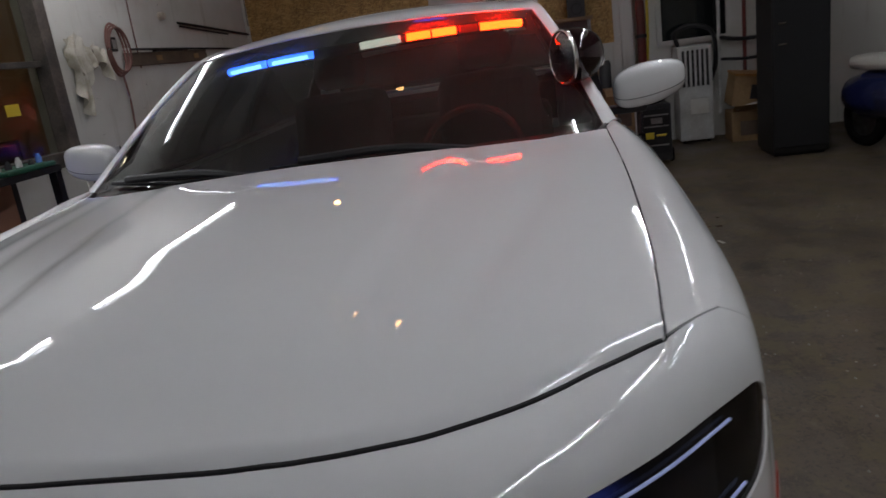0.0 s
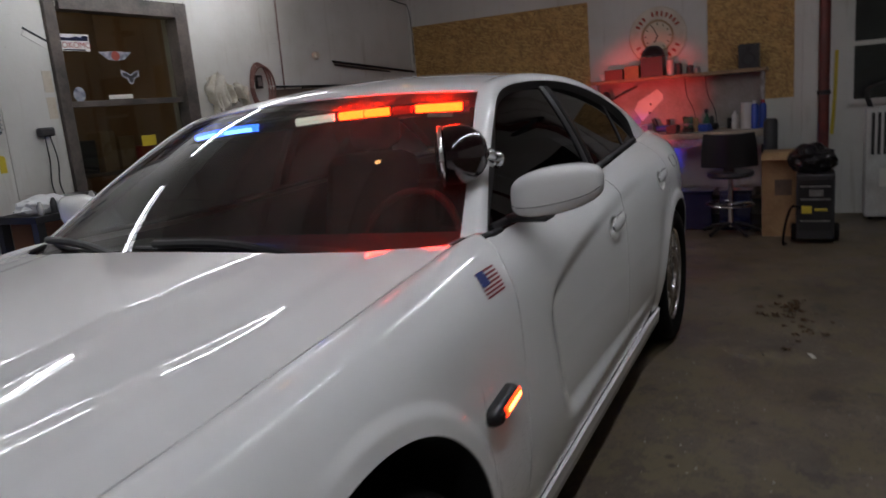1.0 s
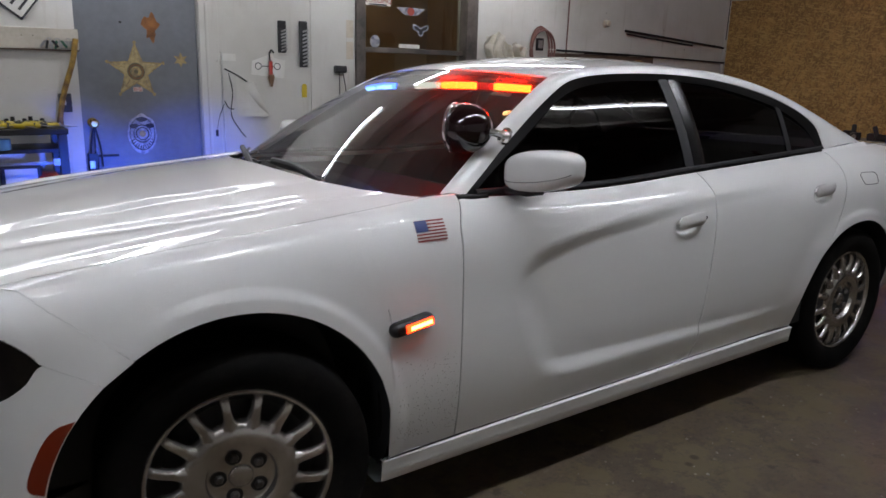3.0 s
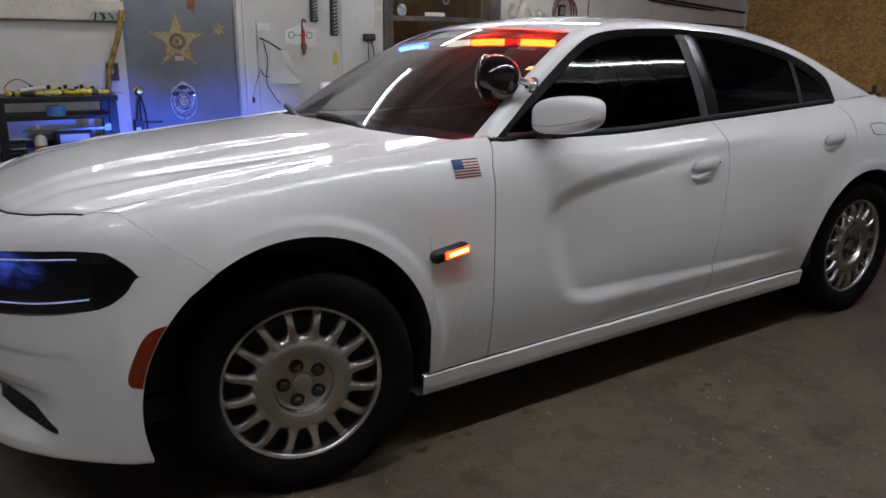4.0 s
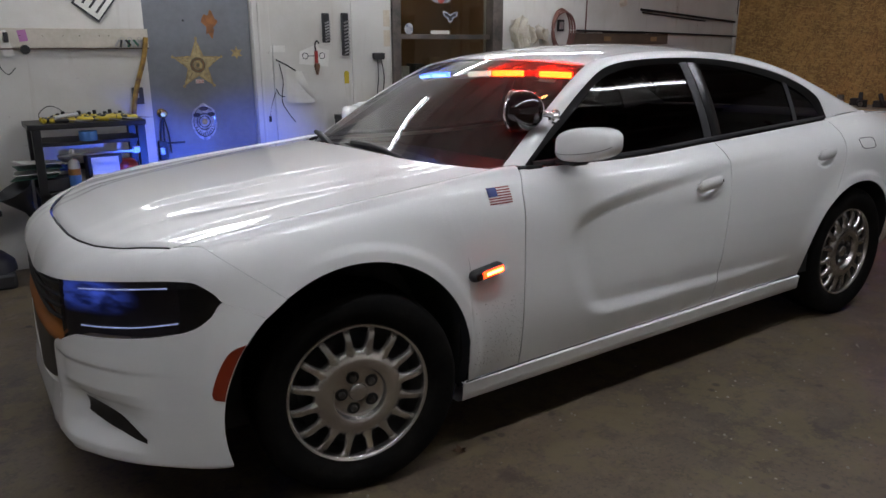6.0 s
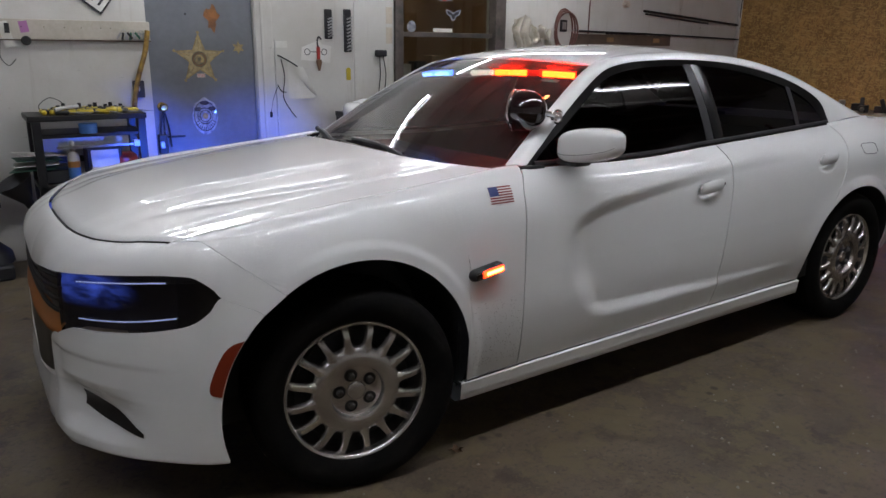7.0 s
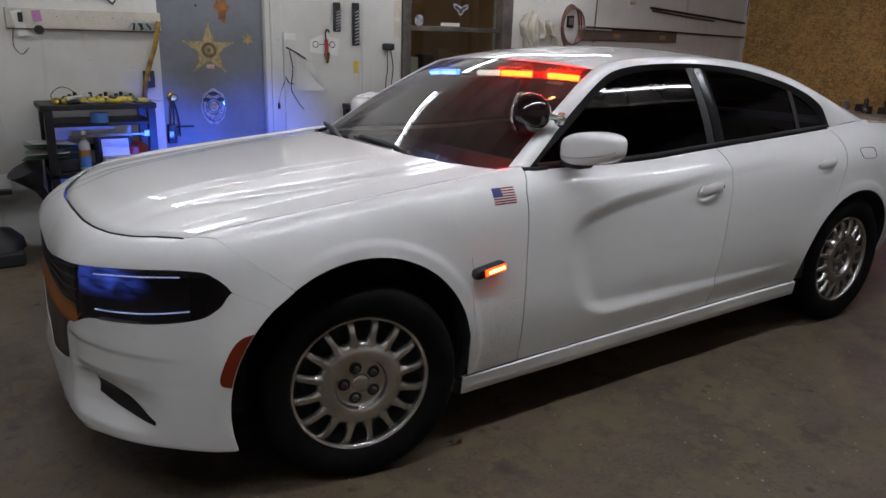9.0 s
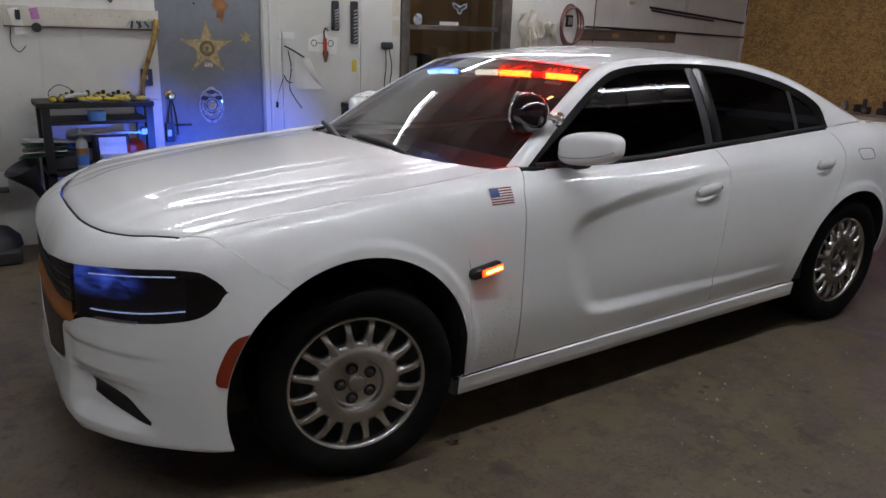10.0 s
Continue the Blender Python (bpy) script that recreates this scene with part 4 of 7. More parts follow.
            h = part("door_handle", patch(pull, 24, 8, flip=(s > 0)), WHITE_PAINT, d, "white door handle", thick=0.012)
    lock = lathe([(0.0, 0.002), (0.006, 0.0018), (0.0075, 0.0)], 14, pose(1.820, -(HALF_WIDTH(1.820) - 0.003), 0.889, 90, 0, 0))
    part("key_lock", lock, TRIM_BLACK, fd[0], "small black key lock")

    # fuel flap on the near rear quarter and road grime behind the front wheel
    ring = [(3.045, 0.978), (3.055, 0.985), (3.19, 0.982), (3.202, 0.974), (3.212, 0.936), (3.204, 0.928), (3.07, 0.932), (3.06, 0.94), (3.045, 0.978)]
    part("fuel_flap_gap", cable([Vector((px, -side_y(px, pz) - 0.0005, pz)) for px, pz in ring], 0.0018, n=6, res=2), TRIM_BLACK, car, "thin dark gap round the fuel flap")
    rng = random.Random(31)
    bm = bmesh.new()
    for k in range(420):
        gx, gz = 0.44 + 0.24 * rng.random() ** 0.8, 0.33 + 0.26 * rng.random() ** 1.4
        if gz < arch_z(FRONT_ARCH, gx) + 0.015 or gx > GAP_FRONT(gz) - 0.006:
            continue
        gr = rng.uniform(0.0005, 0.0014)
        bm.faces.new([bm.verts.new((gx + gr * math.cos(a), -side_y(gx, gz) - 0.001, gz + gr * 1.3 * math.sin(a))) for a in (0.3, 1.6, 2.7, 3.9, 5.2)])
    tagged(part("road_grime", bm, material("dried_mud", (0.20, 0.18, 0.16), 0.9), car, flat=True), "dried mud specks behind the wheel", "", "", "stuff")

    # grille-side warning lamp on the wing
    x, z = 0.487, 0.705
    y = side_y(x, z)
    fl = part("wing_warning_lamp", boxed(-0.071, 0.071, -0.032, 0.02, -0.021, 0.021, pose(x, -y, z, 0, -9, 0)), TRIM_BLACK, car, "black oval warning lamp lit amber", bevel=0.018)
    part("lamp_lens", boxed(-0.030, 0.060, -0.0335, -0.02, -0.012, 0.012, pose(x, -y, z, 0, -9, 0)), AMBER_LED, fl, "lit amber red lens", bevel=0.003)
    part("dark_lens", boxed(-0.058, -0.034, -0.0335, -0.02, -0.012, 0.012, pose(x, -y, z, 0, -9, 0)), MAROON_BLACK, fl, "unlit dark red lens", bevel=0.003)
    part("led_strip", boxed(-0.016, 0.054, -0.0350, -0.0334, -0.0055, 0.0055, pose(x, -y, z, 0, -9, 0)), AMBER_CORE, fl, "bright amber core", bevel=0.0009)

    fr = part("wing_warning_lamp", boxed(-0.075, 0.075, -0.02, 0.034, -0.023, 0.023, pose(x, y, z, 0, -12, 0)), TRIM_BLACK, car, "black oval warning lamp lit blue", bevel=0.018)
    part("lamp_lens", boxed(-0.03, 0.066, 0.02, 0.0395, -0.014, 0.014, pose(x, y, z, 0, -12, 0)), BLUE_LED, fr, "lit blue lens", bevel=0.006)
    for y0, z0, mat, lab in ((0.1, 0.98, REAR_RED_LED, "lit red rear warning light"), (0.2, 0.62, BLUE_LED, "lit blue rear warning light")):
        part("rear_warning_light", boxed(4.105, 4.135, y0 - 0.09, y0 + 0.09, z0 - 0.02, z0 + 0.02), mat, car, lab, bevel=0.006)

    # light bar behind the top of the windscreen
    def visor(u, back, drop):
        return screen(u, 0.837 + 0.085 * max(0.0, 1 - u / 0.5)) + Vector((back, 0, -drop))
    bar = part("visor_light_bar", cable([visor(k, 0.050, 0.022) for k in (0.03, 0.12, 0.25, 0.38, 0.47)] + [visor(k, 0.050, 0.022) for k in (0.56, 0.66, 0.75, 0.88)], 0.019, n=8), SATIN_BLACK, car, "slim black visor light bar, lit blue and amber")
    for a, b, mat, lab in ((0.04, 0.15, RED_LED, "lit amber red light head"), (0.16, 0.206, RED_SPILL_GLOW, "unlit red light head, its neighbours' light painted as a glow"), (0.216, 0.278, RED_LED, "lit amber red light head"), (0.284, 0.346, RED_LED, "lit amber red light head"), (0.362, 0.47, CLEAR_LED, "dimly lit white light head"), (0.60, 0.73, BLUE_LED, "lit blue light head"), (0.74, 0.86, BLUE_LED, "lit blue light head")):
        part("light_head", cable([visor(lerp(a, b, k / 3), 0.028, 0.020) for k in range(4)], 0.0125, n=8), mat, bar, lab)
        if mat is BLUE_LED:
            part("led_strip", cable([visor(lerp(lerp(a, b, 0.1), lerp(a, b, 0.9), k / 3), 0.019, 0.024) for k in range(4)], 0.0075, n=8), BLUE_CORE, bar, "bright core of a light head")
    part("screen_sticker", patch(lambda u, v: screen(lerp(0.045, 0.10, u), lerp(0.775, 0.81, v)) + Vector((0.004, 0, -0.004)), 4, 2), material("pale_green_sticker", (0.52, 0.60, 0.50), 0.6), ws, "small pale green sticker behind the glass")

    # flag decal
    stripes = part("flag_decal", patch(lambda u, v: Vector((lerp(0.522, 0.624, u), -side_y(lerp(0.522, 0.624, u), lerp(0.934, 0.99, v)) - 0.0015, lerp(0.934, 0.99, v))), 8, 6), material("decal_white", (0.75, 0.73, 0.7), 0.4), car, "small flag decal with red and white stripes and a blue corner")
    red = material("decal_red", (0.25, 0.03, 0.035), 0.4)
    blue = material("decal_blue", (0.03, 0.05, 0.2), 0.4)
    for k in range(7):
        z0, z1 = 0.99 - (2 * k + 1) * 0.056 / 13, 0.99 - 2 * k * 0.056 / 13
        part("stripe", patch(lambda u, v: Vector((lerp(0.522, 0.624, u), -side_y(lerp(0.522, 0.624, u), lerp(z0, z1, v)) - 0.0028, lerp(z0, z1, v))), 6, 1), red, stripes)
    part("canton", patch(lambda u, v: Vector((lerp(0.522, 0.563, u), -side_y(lerp(0.522, 0.563, u), lerp(0.96, 0.99, v)) - 0.0042, lerp(0.96, 0.99, v))), 4, 4), blue, stripes)

    # wheels
    for name, x, s, steer in (("front_wheel", 0.0, -1, 10), ("rear_wheel", 3.053, -1, 0), ("front_wheel", 0.0, 1, 10), ("rear_wheel", 3.053, 1, 0)):
        m = pose(x, s * (0.903 if x < 1 else 0.882), 0.357, 0, 0, -steer) @ pose(0, 0, 0, 90 if s < 0 else -90, 0, 0)
        tyre = lathe([(0.245, 0.0), (0.262, 0.014), (0.295, 0.024), (0.33, 0.022), (0.350, 0.006), (0.357, -0.02), (0.357, -0.18), (0.345, -0.21), (0.25, -0.2)], 64, m)
        w = part(name, tyre, RUBBER, car, "black tyre on silver sixteen-spoke wheel cover")
        barrel = lathe([(0.0, -0.05), (0.20, -0.05), (0.246, -0.01), (0.246, -0.19)], 48, m)
        part("wheel_disc", barrel, DARK_STEEL, w)
        ring = lathe([(0.231, -0.024), (0.2335, -0.002), (0.238, 0.005), (0.244, 0.007), (0.250, 0.002), (0.252, -0.02)], 72, m)
        part("rim", ring, SILVER, w)
        hub = lathe([(0.0, -0.004), (0.026, -0.0035), (0.031, -0.007), (0.033, -0.012), (0.080, -0.014), (0.088, -0.010), (0.094, 0.006), (0.104, 0.010), (0.126, 0.010), (0.146, 0.004), (0.155, -0.006), (0.158, -0.034)], 64, m)
        part("hub_cap", hub, SILVER, w)
        for k in range(16):
            a = 2 * math.pi * (k + 0.4) / 16
            bm = bmesh.new()
            secs = []
            for r, wd, h in ((0.134, 0.0262, 0.0055), (0.148, 0.0240, 0.0045), (0.158, 0.0195, 0.004), (0.170, 0.0160, 0.0045), (0.190, 0.0146, 0.005), (0.212, 0.0146, 0.001), (0.226, 0.0155, -0.006), (0.236, 0.0170, -0.016)):
                secs.append([bm.verts.new((r, o * wd, h + d)) for o, d in ((-1, -0.022), (-0.92, -0.008), (-0.62, -0.001), (0, 0.0015), (0.62, -0.001), (0.92, -0.008), (1, -0.022))])
            for p, q in zip(secs, secs[1:]):
                for j in range(6):
                    bm.faces.new((p[j], q[j], q[j + 1], p[j + 1]))
            bmesh.ops.recalc_face_normals(bm, faces=bm.faces)
            bmesh.ops.transform(bm, matrix=m @ pose(0, 0, 0, 0, 0, math.degrees(a)), verts=bm.verts)
            part("spoke", bm, SILVER, w)
        for k in range(5):
            a = 2 * math.pi * k / 5 + 0.62
            px, py = 0.057 * math.cos(a), 0.057 * math.sin(a)
            # flat black disc for the shade in a deep nut well
            part("nut_well", lathe([(0.0, -0.0122), (0.0215, -0.0122), (0.0240, -0.0145)], 20, m @ Matrix.Translation((px, py, 0.0))), TRIM_BLACK, w)
            nut = lathe([(0.0, 0.001), (0.009, 0.0), (0.0125, -0.005), (0.013, -0.014)], 6, m @ Matrix.Translation((px, py, 0.0)))
            part("wheel_nut", nut, STEEL_NUT, w)
    return car


car = build_car()
# the body leans a little to its far side on its springs
LEAN = Matrix(((1, 0, 0, 0), (0, 1, 0, 0), (0, -0.022, 1, -0.022 * 0.75), (0, 0, 0, 1)))
for piece in car.children:
    if not piece.name.startswith(("front_wheel", "rear_wheel")) or "liner" in piece.name:
        for ob in (piece, *piece.children):
            ob.data.transform(LEAN)


# ---------------------------------------------------------------- the workshop
BACK_Y, EAST_X, WEST_X, SOUTH_Y, TOP_Z = 2.72, 7.0, -6.0, -5.7, 3.3
DOOR = (0.32, 1.095, 2.05)
WINDOW = (2.385, 3.40, 0.92, 2.14)


# the two walls' things are laid out on straight grids and set into place here
NORTH = Matrix.Translation((-0.083, 0, 0)) @ Matrix.Diagonal((1.006, 1, 1.0115, 1))
EAST = Matrix.Translation((0, -0.05, 0)) @ Matrix.Diagonal((0.993, 1.006, 1.012, 1))


def structure(name, bm, mat, label, bevel=0.0):
    ob = tagged(part(name, bm, mat, flat=True, bevel=bevel), label, "", "", "structure")
    ob.matrix_basis = PLACE[0]
    return ob


def on_wall(x, z, off=0.0):
    """A pose flat on the north wall: own x along the wall, own y up, own z out into the room."""
    return Matrix(((1, 0, 0, x), (0, 0, -1, BACK_Y - 0.008 - off), (0, 1, 0, z), (0, 0, 0, 1)))


def on_end(y, z, off=0.0):
    """A pose flat on the end wall: own x towards the south, own y up."""
    return Matrix(((0, 0, -1, EAST_X - off), (-1, 0, 0, y), (0, 1, 0, z), (0, 0, 0, 1)))


structure("floor", boxed(WEST_X - 0.2, EAST_X + 0.2, SOUTH_Y - 0.2, BACK_Y + 3.0, -0.2, 0.0), CONCRETE, "oil-stained grey brown concrete floor")
bm = boxed(WEST_X - 0.2, EAST_X + 0.2, SOUTH_Y - 0.2, BACK_Y + 3.0, TOP_Z, TOP_Z + 0.15)
for k in range(13):
    joist = -5.23 + 0.61 * k
    box(bm, WEST_X, EAST_X, joist - 0.025, joist + 0.025, TOP_Z - 0.12, TOP_Z)
structure("ceiling", bm, CEILING_PAINT, "unpainted board ceiling with open joists")
PLACE[0] = NORTH
bm = bmesh.new()
box(bm, WEST_X, DOOR[0], BACK_Y, BACK_Y + 0.16, 0, TOP_Z)
box(bm, DOOR[0], DOOR[1], BACK_Y, BACK_Y + 0.16, DOOR[2], TOP_Z)
box(bm, DOOR[1], WINDOW[0], BACK_Y, BACK_Y + 0.16, 0, TOP_Z)
box(bm, WINDOW[0], WINDOW[1], BACK_Y, BACK_Y + 0.16, 0, WINDOW[2])
box(bm, WINDOW[0], WINDOW[1], BACK_Y, BACK_Y + 0.16, WINDOW[3], TOP_Z)
box(bm, WINDOW[1], EAST_X + 0.2, BACK_Y, BACK_Y + 0.16, 0, TOP_Z)
north = structure("wall_north", bm, WALL_PAINT, "white painted board wall with scuffs and stains")
for x0, x1, z0, z1 in ((-2.9, 0.316, 0.0, TOP_Z), (1.232, 1.928, 0.0, TOP_Z), (1.932, 2.296, 0.0, TOP_Z), (3.49, 4.548, 0.0, TOP_Z), (4.552, 6.985, 1.50, TOP_Z), (4.552, 6.985, 0.0, 1.496)):
    part("wall_board", boxed(x0, x1, BACK_Y - 0.008, BACK_Y - 0.0005, z0, z1), WALL_PAINT, north, flat=True)
PLACE[0] = EAST
east = structure("wall_east", boxed(EAST_X, EAST_X + 0.16, SOUTH_Y, BACK_Y, 0, TOP_Z), WALL_PAINT, "white painted end wall")
PLACE[0] = Matrix()
structure("wall_west", boxed(WEST_X - 0.16, WEST_X, SOUTH_Y, BACK_Y + 0.16, 0, TOP_Z), WALL_PAINT, "plain white wall")
structure("wall_south", boxed(WEST_X, EAST_X, SOUTH_Y - 0.16, SOUTH_Y, 0, TOP_Z), WALL_PAINT, "plain white wall")
PLACE[0] = NORTH
structure("corner_trim", boxed(EAST_X - 0.05, EAST_X - 0.004, BACK_Y - 0.05, BACK_Y - 0.012, 0, TOP_Z), WALL_PAINT, "white corner batten")

door = structure("door_1", boxed(DOOR[0] + 0.004, DOOR[1] - 0.004, BACK_Y + 0.03, BACK_Y + 0.075, 0.006, DOOR[2] - 0.004), DOOR_GREY, "flat grey painted metal door with badge stickers")
bm = bmesh.new()
box(bm, DOOR[1] + 0.002, DOOR[1] + 0.135, BACK_Y - 0.022, BACK_Y - 0.002, 0, DOOR[2] + 0.12)
box(bm, DOOR[0] - 0.002, DOOR[1] + 0.002, BACK_Y - 0.022, BACK_Y - 0.002, DOOR[2] + 0.002, DOOR[2] + 0.12)
box(bm, DOOR[1] + 0.04, DOOR[1] + 0.06, BACK_Y - 0.034, BACK_Y - 0.023, 0, DOOR[2] + 0.1)
structure("door_trim", bm, WALL_PAINT, "white painted door casing", bevel=0.004)
PLACE[0] = EAST
structure("osb_panel_large", boxed(EAST_X - 0.014, EAST_X - 0.002, 0.632, BACK_Y + 0.03, 0.1, 2.215), OSB, "raw oriented strand board sheet")
structure("osb_panel_small", boxed(EAST_X - 0.014, EAST_X - 0.002, -1.31, -0.545, 1.11, 2.185), OSB, "raw oriented strand board sheet")
structure("osb_trim", boxed(EAST_X - 0.02, EAST_X - 0.002, -0.543, -0.482, 0.9, 2.25), WALL_PAINT, "white painted batten", bevel=0.003)
structure("post_trim", boxed(EAST_X - 0.06, EAST_X - 0.002, -1.52, -1.38, 0.0, TOP_Z), WALL_PAINT, "white painted post", bevel=0.005)
# the room behind the window
PLACE[0] = NORTH
bm = bmesh.new()
box(bm, 1.9, 4.2, 4.6, 4.7, 0, 2.6)
box(bm, 1.8, 1.9, BACK_Y + 0.16, 4.7, 0, 2.6)
box(bm, 4.2, 4.3, BACK_Y + 0.16, 4.7, 0, 2.6)
box(bm, 1.8, 4.3, BACK_Y + 0.16, 4.7, 2.6, 2.7)
structure("office_wall", bm, OFFICE_BROWN, "brown panelled room behind the window")

win = structure("window_1", boxed(WINDOW[0], WINDOW[1], BACK_Y + 0.07, BACK_Y + 0.076, WINDOW[2], WINDOW[3]), PANE_GLASS, "interior window with brown frame and stickers")
bm = bmesh.new()
box(bm, WINDOW[0] - 0.075, WINDOW[0] + 0.005, BACK_Y - 0.03, BACK_Y + 0.08, WINDOW[2] - 0.08, WINDOW[3] + 0.085)
box(bm, WINDOW[1] - 0.03, WINDOW[1] + 0.085, BACK_Y - 0.03, BACK_Y + 0.08, WINDOW[2] - 0.08, WINDOW[3] + 0.085)
box(bm, WINDOW[0] + 0.03, WINDOW[1] - 0.03, BACK_Y - 0.03, BACK_Y + 0.08, WINDOW[3] - 0.02, WINDOW[3] + 0.085)
box(bm, WINDOW[0] + 0.03, WINDOW[1] - 0.03, BACK_Y - 0.03, BACK_Y + 0.08, WINDOW[2] - 0.08, WINDOW[2] + 0.02)
box(bm, WINDOW[0] + 0.03, WINDOW[1] - 0.03, BACK_Y + 0.02, BACK_Y + 0.068, 1.515, 1.555)
part("window_frame", bm, WINDOW_BROWN, win, "dark brown wooden frame", flat=True, bevel=0.004)


# ceiling lights
PLACE[0] = Matrix()
def strip_light(x0, x1, y, z=TOP_Z, wide=0.03):
    f = thing("strip_light", "long white fluorescent strip light, switched on", "ceiling light", group="strip lights")
    part("housing", boxed(x0, x1, y - wide, y + wide, z - 0.06, z - 0.001), LAMP_WHITE, f, flat=True)
    for x in (x0 + 0.02, x1 - 0.02):
        part("tube_holder", boxed(x - 0.012, x + 0.012, y - 0.02, y + 0.02, z - 0.125, z - 0.06), LAMP_WHITE, f, flat=True)
    part("tube", tube(bmesh.new(), (x0 + 0.03, y, z - 0.11), (x1 - 0.03, y, z - 0.11), 0.017, n=12), OLD_TUBE if y > 0 else WEAKER_TUBE if x0 > 2 else TUBE, f)
    if z < TOP_Z - 0.1:
        for x in (x0 + 0.3, x1 - 0.3):
            part("hanger", tube(bmesh.new(), (x, y, z - 0.002), (x, y, TOP_Z), 0.006, n=6), BLACK_METAL, f)


for x0, x1, y, z in STRIPS:
    strip_light(x0, x1, y, z)


# bare warm bulbs on long cords
def hanging_bulb(x, y, z):
    f = thing("hanging_bulb", "bare warm light bulb hanging on a black cord", "light bulb", (x, y, z), group="hanging bulbs")
    part("bulb", lathe([(0.0, -0.075), (0.018, -0.07), (0.029, -0.05), (0.029, -0.035), (0.02, -0.012), (0.013, 0.0)], 16), BULB, f)
    part("socket", lathe([(0.014, -0.004), (0.021, 0.0), (0.021, 0.045), (0.008, 0.06)], 16), BLACK_METAL, f)
    part("cord", tube(bmesh.new(), (0, 0, 0.05), (0, 0, TOP_Z - z), 0.005, n=6), BLACK_METAL, f)


for bulb_at in ((1.35, 0.05, 2.7), (3.6, 1.0, 2.6)):
    hanging_bulb(*bulb_at)

PAPER = material("white_paper", (0.68, 0.67, 0.63), 0.7, spots=(0.6, 0.58, 0.52), scale=8)
GOLD = material("gold_sticker", (0.42, 0.30, 0.11), 0.4, spots=(0.13, 0.10, 0.06), scale=30)
PALE_GOLD = material("pale_gold_sticker", (0.42, 0.33, 0.15), 0.4, spots=(0.22, 0.17, 0.09), scale=36)
SEAL_BRONZE = material("dull_bronze_sticker", (0.15, 0.125, 0.06), 0.4, spots=(0.05, 0.045, 0.03), scale=40)
STICKER_SILVER = material("silver_sticker", (0.42, 0.43, 0.47), 0.35, spots=(0.10, 0.11, 0.15), scale=34)
RUST = material("rust_patch", (0.30, 0.12, 0.03), 0.8, spots=(0.12, 0.05, 0.02), scale=15)
YELLOW = material("yellow_plastic", (0.55, 0.42, 0.03), 0.4)
RED = material("red_plastic", (0.35, 0.03, 0.02), 0.4)
BLUE = material("blue_plastic", (0.02, 0.06, 0.35), 0.4)
LIGHT_BLUE = material("light_blue_plastic", (0.08, 0.22, 0.55), 0.45)
GREEN_BALL = material("tennis_ball_felt", (0.5, 0.6, 0.08), 0.85, bump=0.4, bump_scale=150)
CLOTH = material("grubby_cloth", (0.55, 0.52, 0.44), 0.9, spots=(0.38, 0.34, 0.26), scale=9, bump=0.5, bump_scale=30)
CARDBOARD = material("cardboard", (0.33, 0.21, 0.10), 0.8, spots=(0.22, 0.13, 0.06), scale=5)
WHITE_ENAMEL = material("white_enamel", (0.6, 0.6, 0.58), 0.4, spots=(0.42, 0.41, 0.38), scale=5)
RED_PAINT = material("red_oxide_paint", (0.16, 0.025, 0.018), 0.5, spots=(0.08, 0.02, 0.015), scale=8)
ORANGE = material("orange_paint", (0.38, 0.17, 0.03), 0.5, spots=(0.2, 0.08, 0.02), scale=8)
BRASS = material("brass", (0.6, 0.42, 0.15), 0.25, 1.0)
STEEL = material("bare_steel", (0.45, 0.45, 0.45), 0.35, 0.9, spots=(0.25, 0.24, 0.23), scale=15)
VINYL = material("black_vinyl", (0.012, 0.012, 0.013), 0.3, bump=0.2, bump_scale=90)
PLASTIC_BAG = material("black_plastic_bag", (0.01, 0.01, 0.011), 0.15, bump=1.0, bump_scale=14)
WHITE_BAG = material("white_plastic_bag", (0.7, 0.7, 0.7), 0.4, bump=1.0, bump_scale=18)
CREAM = material("clock_cream", (0.62, 0.56, 0.46), 0.45, spots=(0.5, 0.43, 0.33), scale=9)
INK_RED = material("red_ink", (0.3, 0.05, 0.03), 0.5)
HOSE = material("reddish_hose", (0.16, 0.07, 0.055), 0.5)
NAVY = material("navy_paint", (0.01, 0.015, 0.06), 0.25, coat=1.0)
GREEN = material("green_plastic", (0.02, 0.10, 0.06), 0.5)
DARK_WOOD = material("dark_board", (0.07, 0.05, 0.038), 0.7, spots=(0.13, 0.09, 0.06), scale=6)


def star_outline(r, k=0.42, n=5):
    return [((r if i % 2 == 0 else r * k) * math.sin(math.pi * i / n), (r if i % 2 == 0 else r * k) * math.cos(math.pi * i / n)) for i in range(2 * n)]


def disc_outline(rx, rz, n=24):
    return [(rx * math.cos(2 * math.pi * i / n), rz * math.sin(2 * math.pi * i / n)) for i in range(n)]


def rect(w, h, dx=0, dy=0):
    return [(dx - w / 2, dy - h / 2), (dx + w / 2, dy - h / 2), (dx + w / 2, dy + h / 2), (dx - w / 2, dy + h / 2)]


def flat_thing(name, outline, depth, m, mat, label, category):
    ob = tagged(part(name, plate(outline, depth, m), mat, flat=True), label, category)
    ob.matrix_basis = PLACE[0]
    return ob


def writing(text, size, m, mat, parent):
    cu = bpy.data.curves.new("lettering", "FONT")
    cu.body, cu.size, cu.align_x, cu.align_y, cu.extrude = text, size, "CENTER", "CENTER", 0.0004
    ob = new("lettering", cu)
    me = bpy.data.meshes.new_from_object(ob.evaluated_get(bpy.context.evaluated_depsgraph_get()))
    bpy.data.objects.remove(ob)
    me.materials.clear()
    me.materials.append(mat)
    tx = new("lettering", me)
    tx.parent = parent
    tx.matrix_basis = m
    return tx


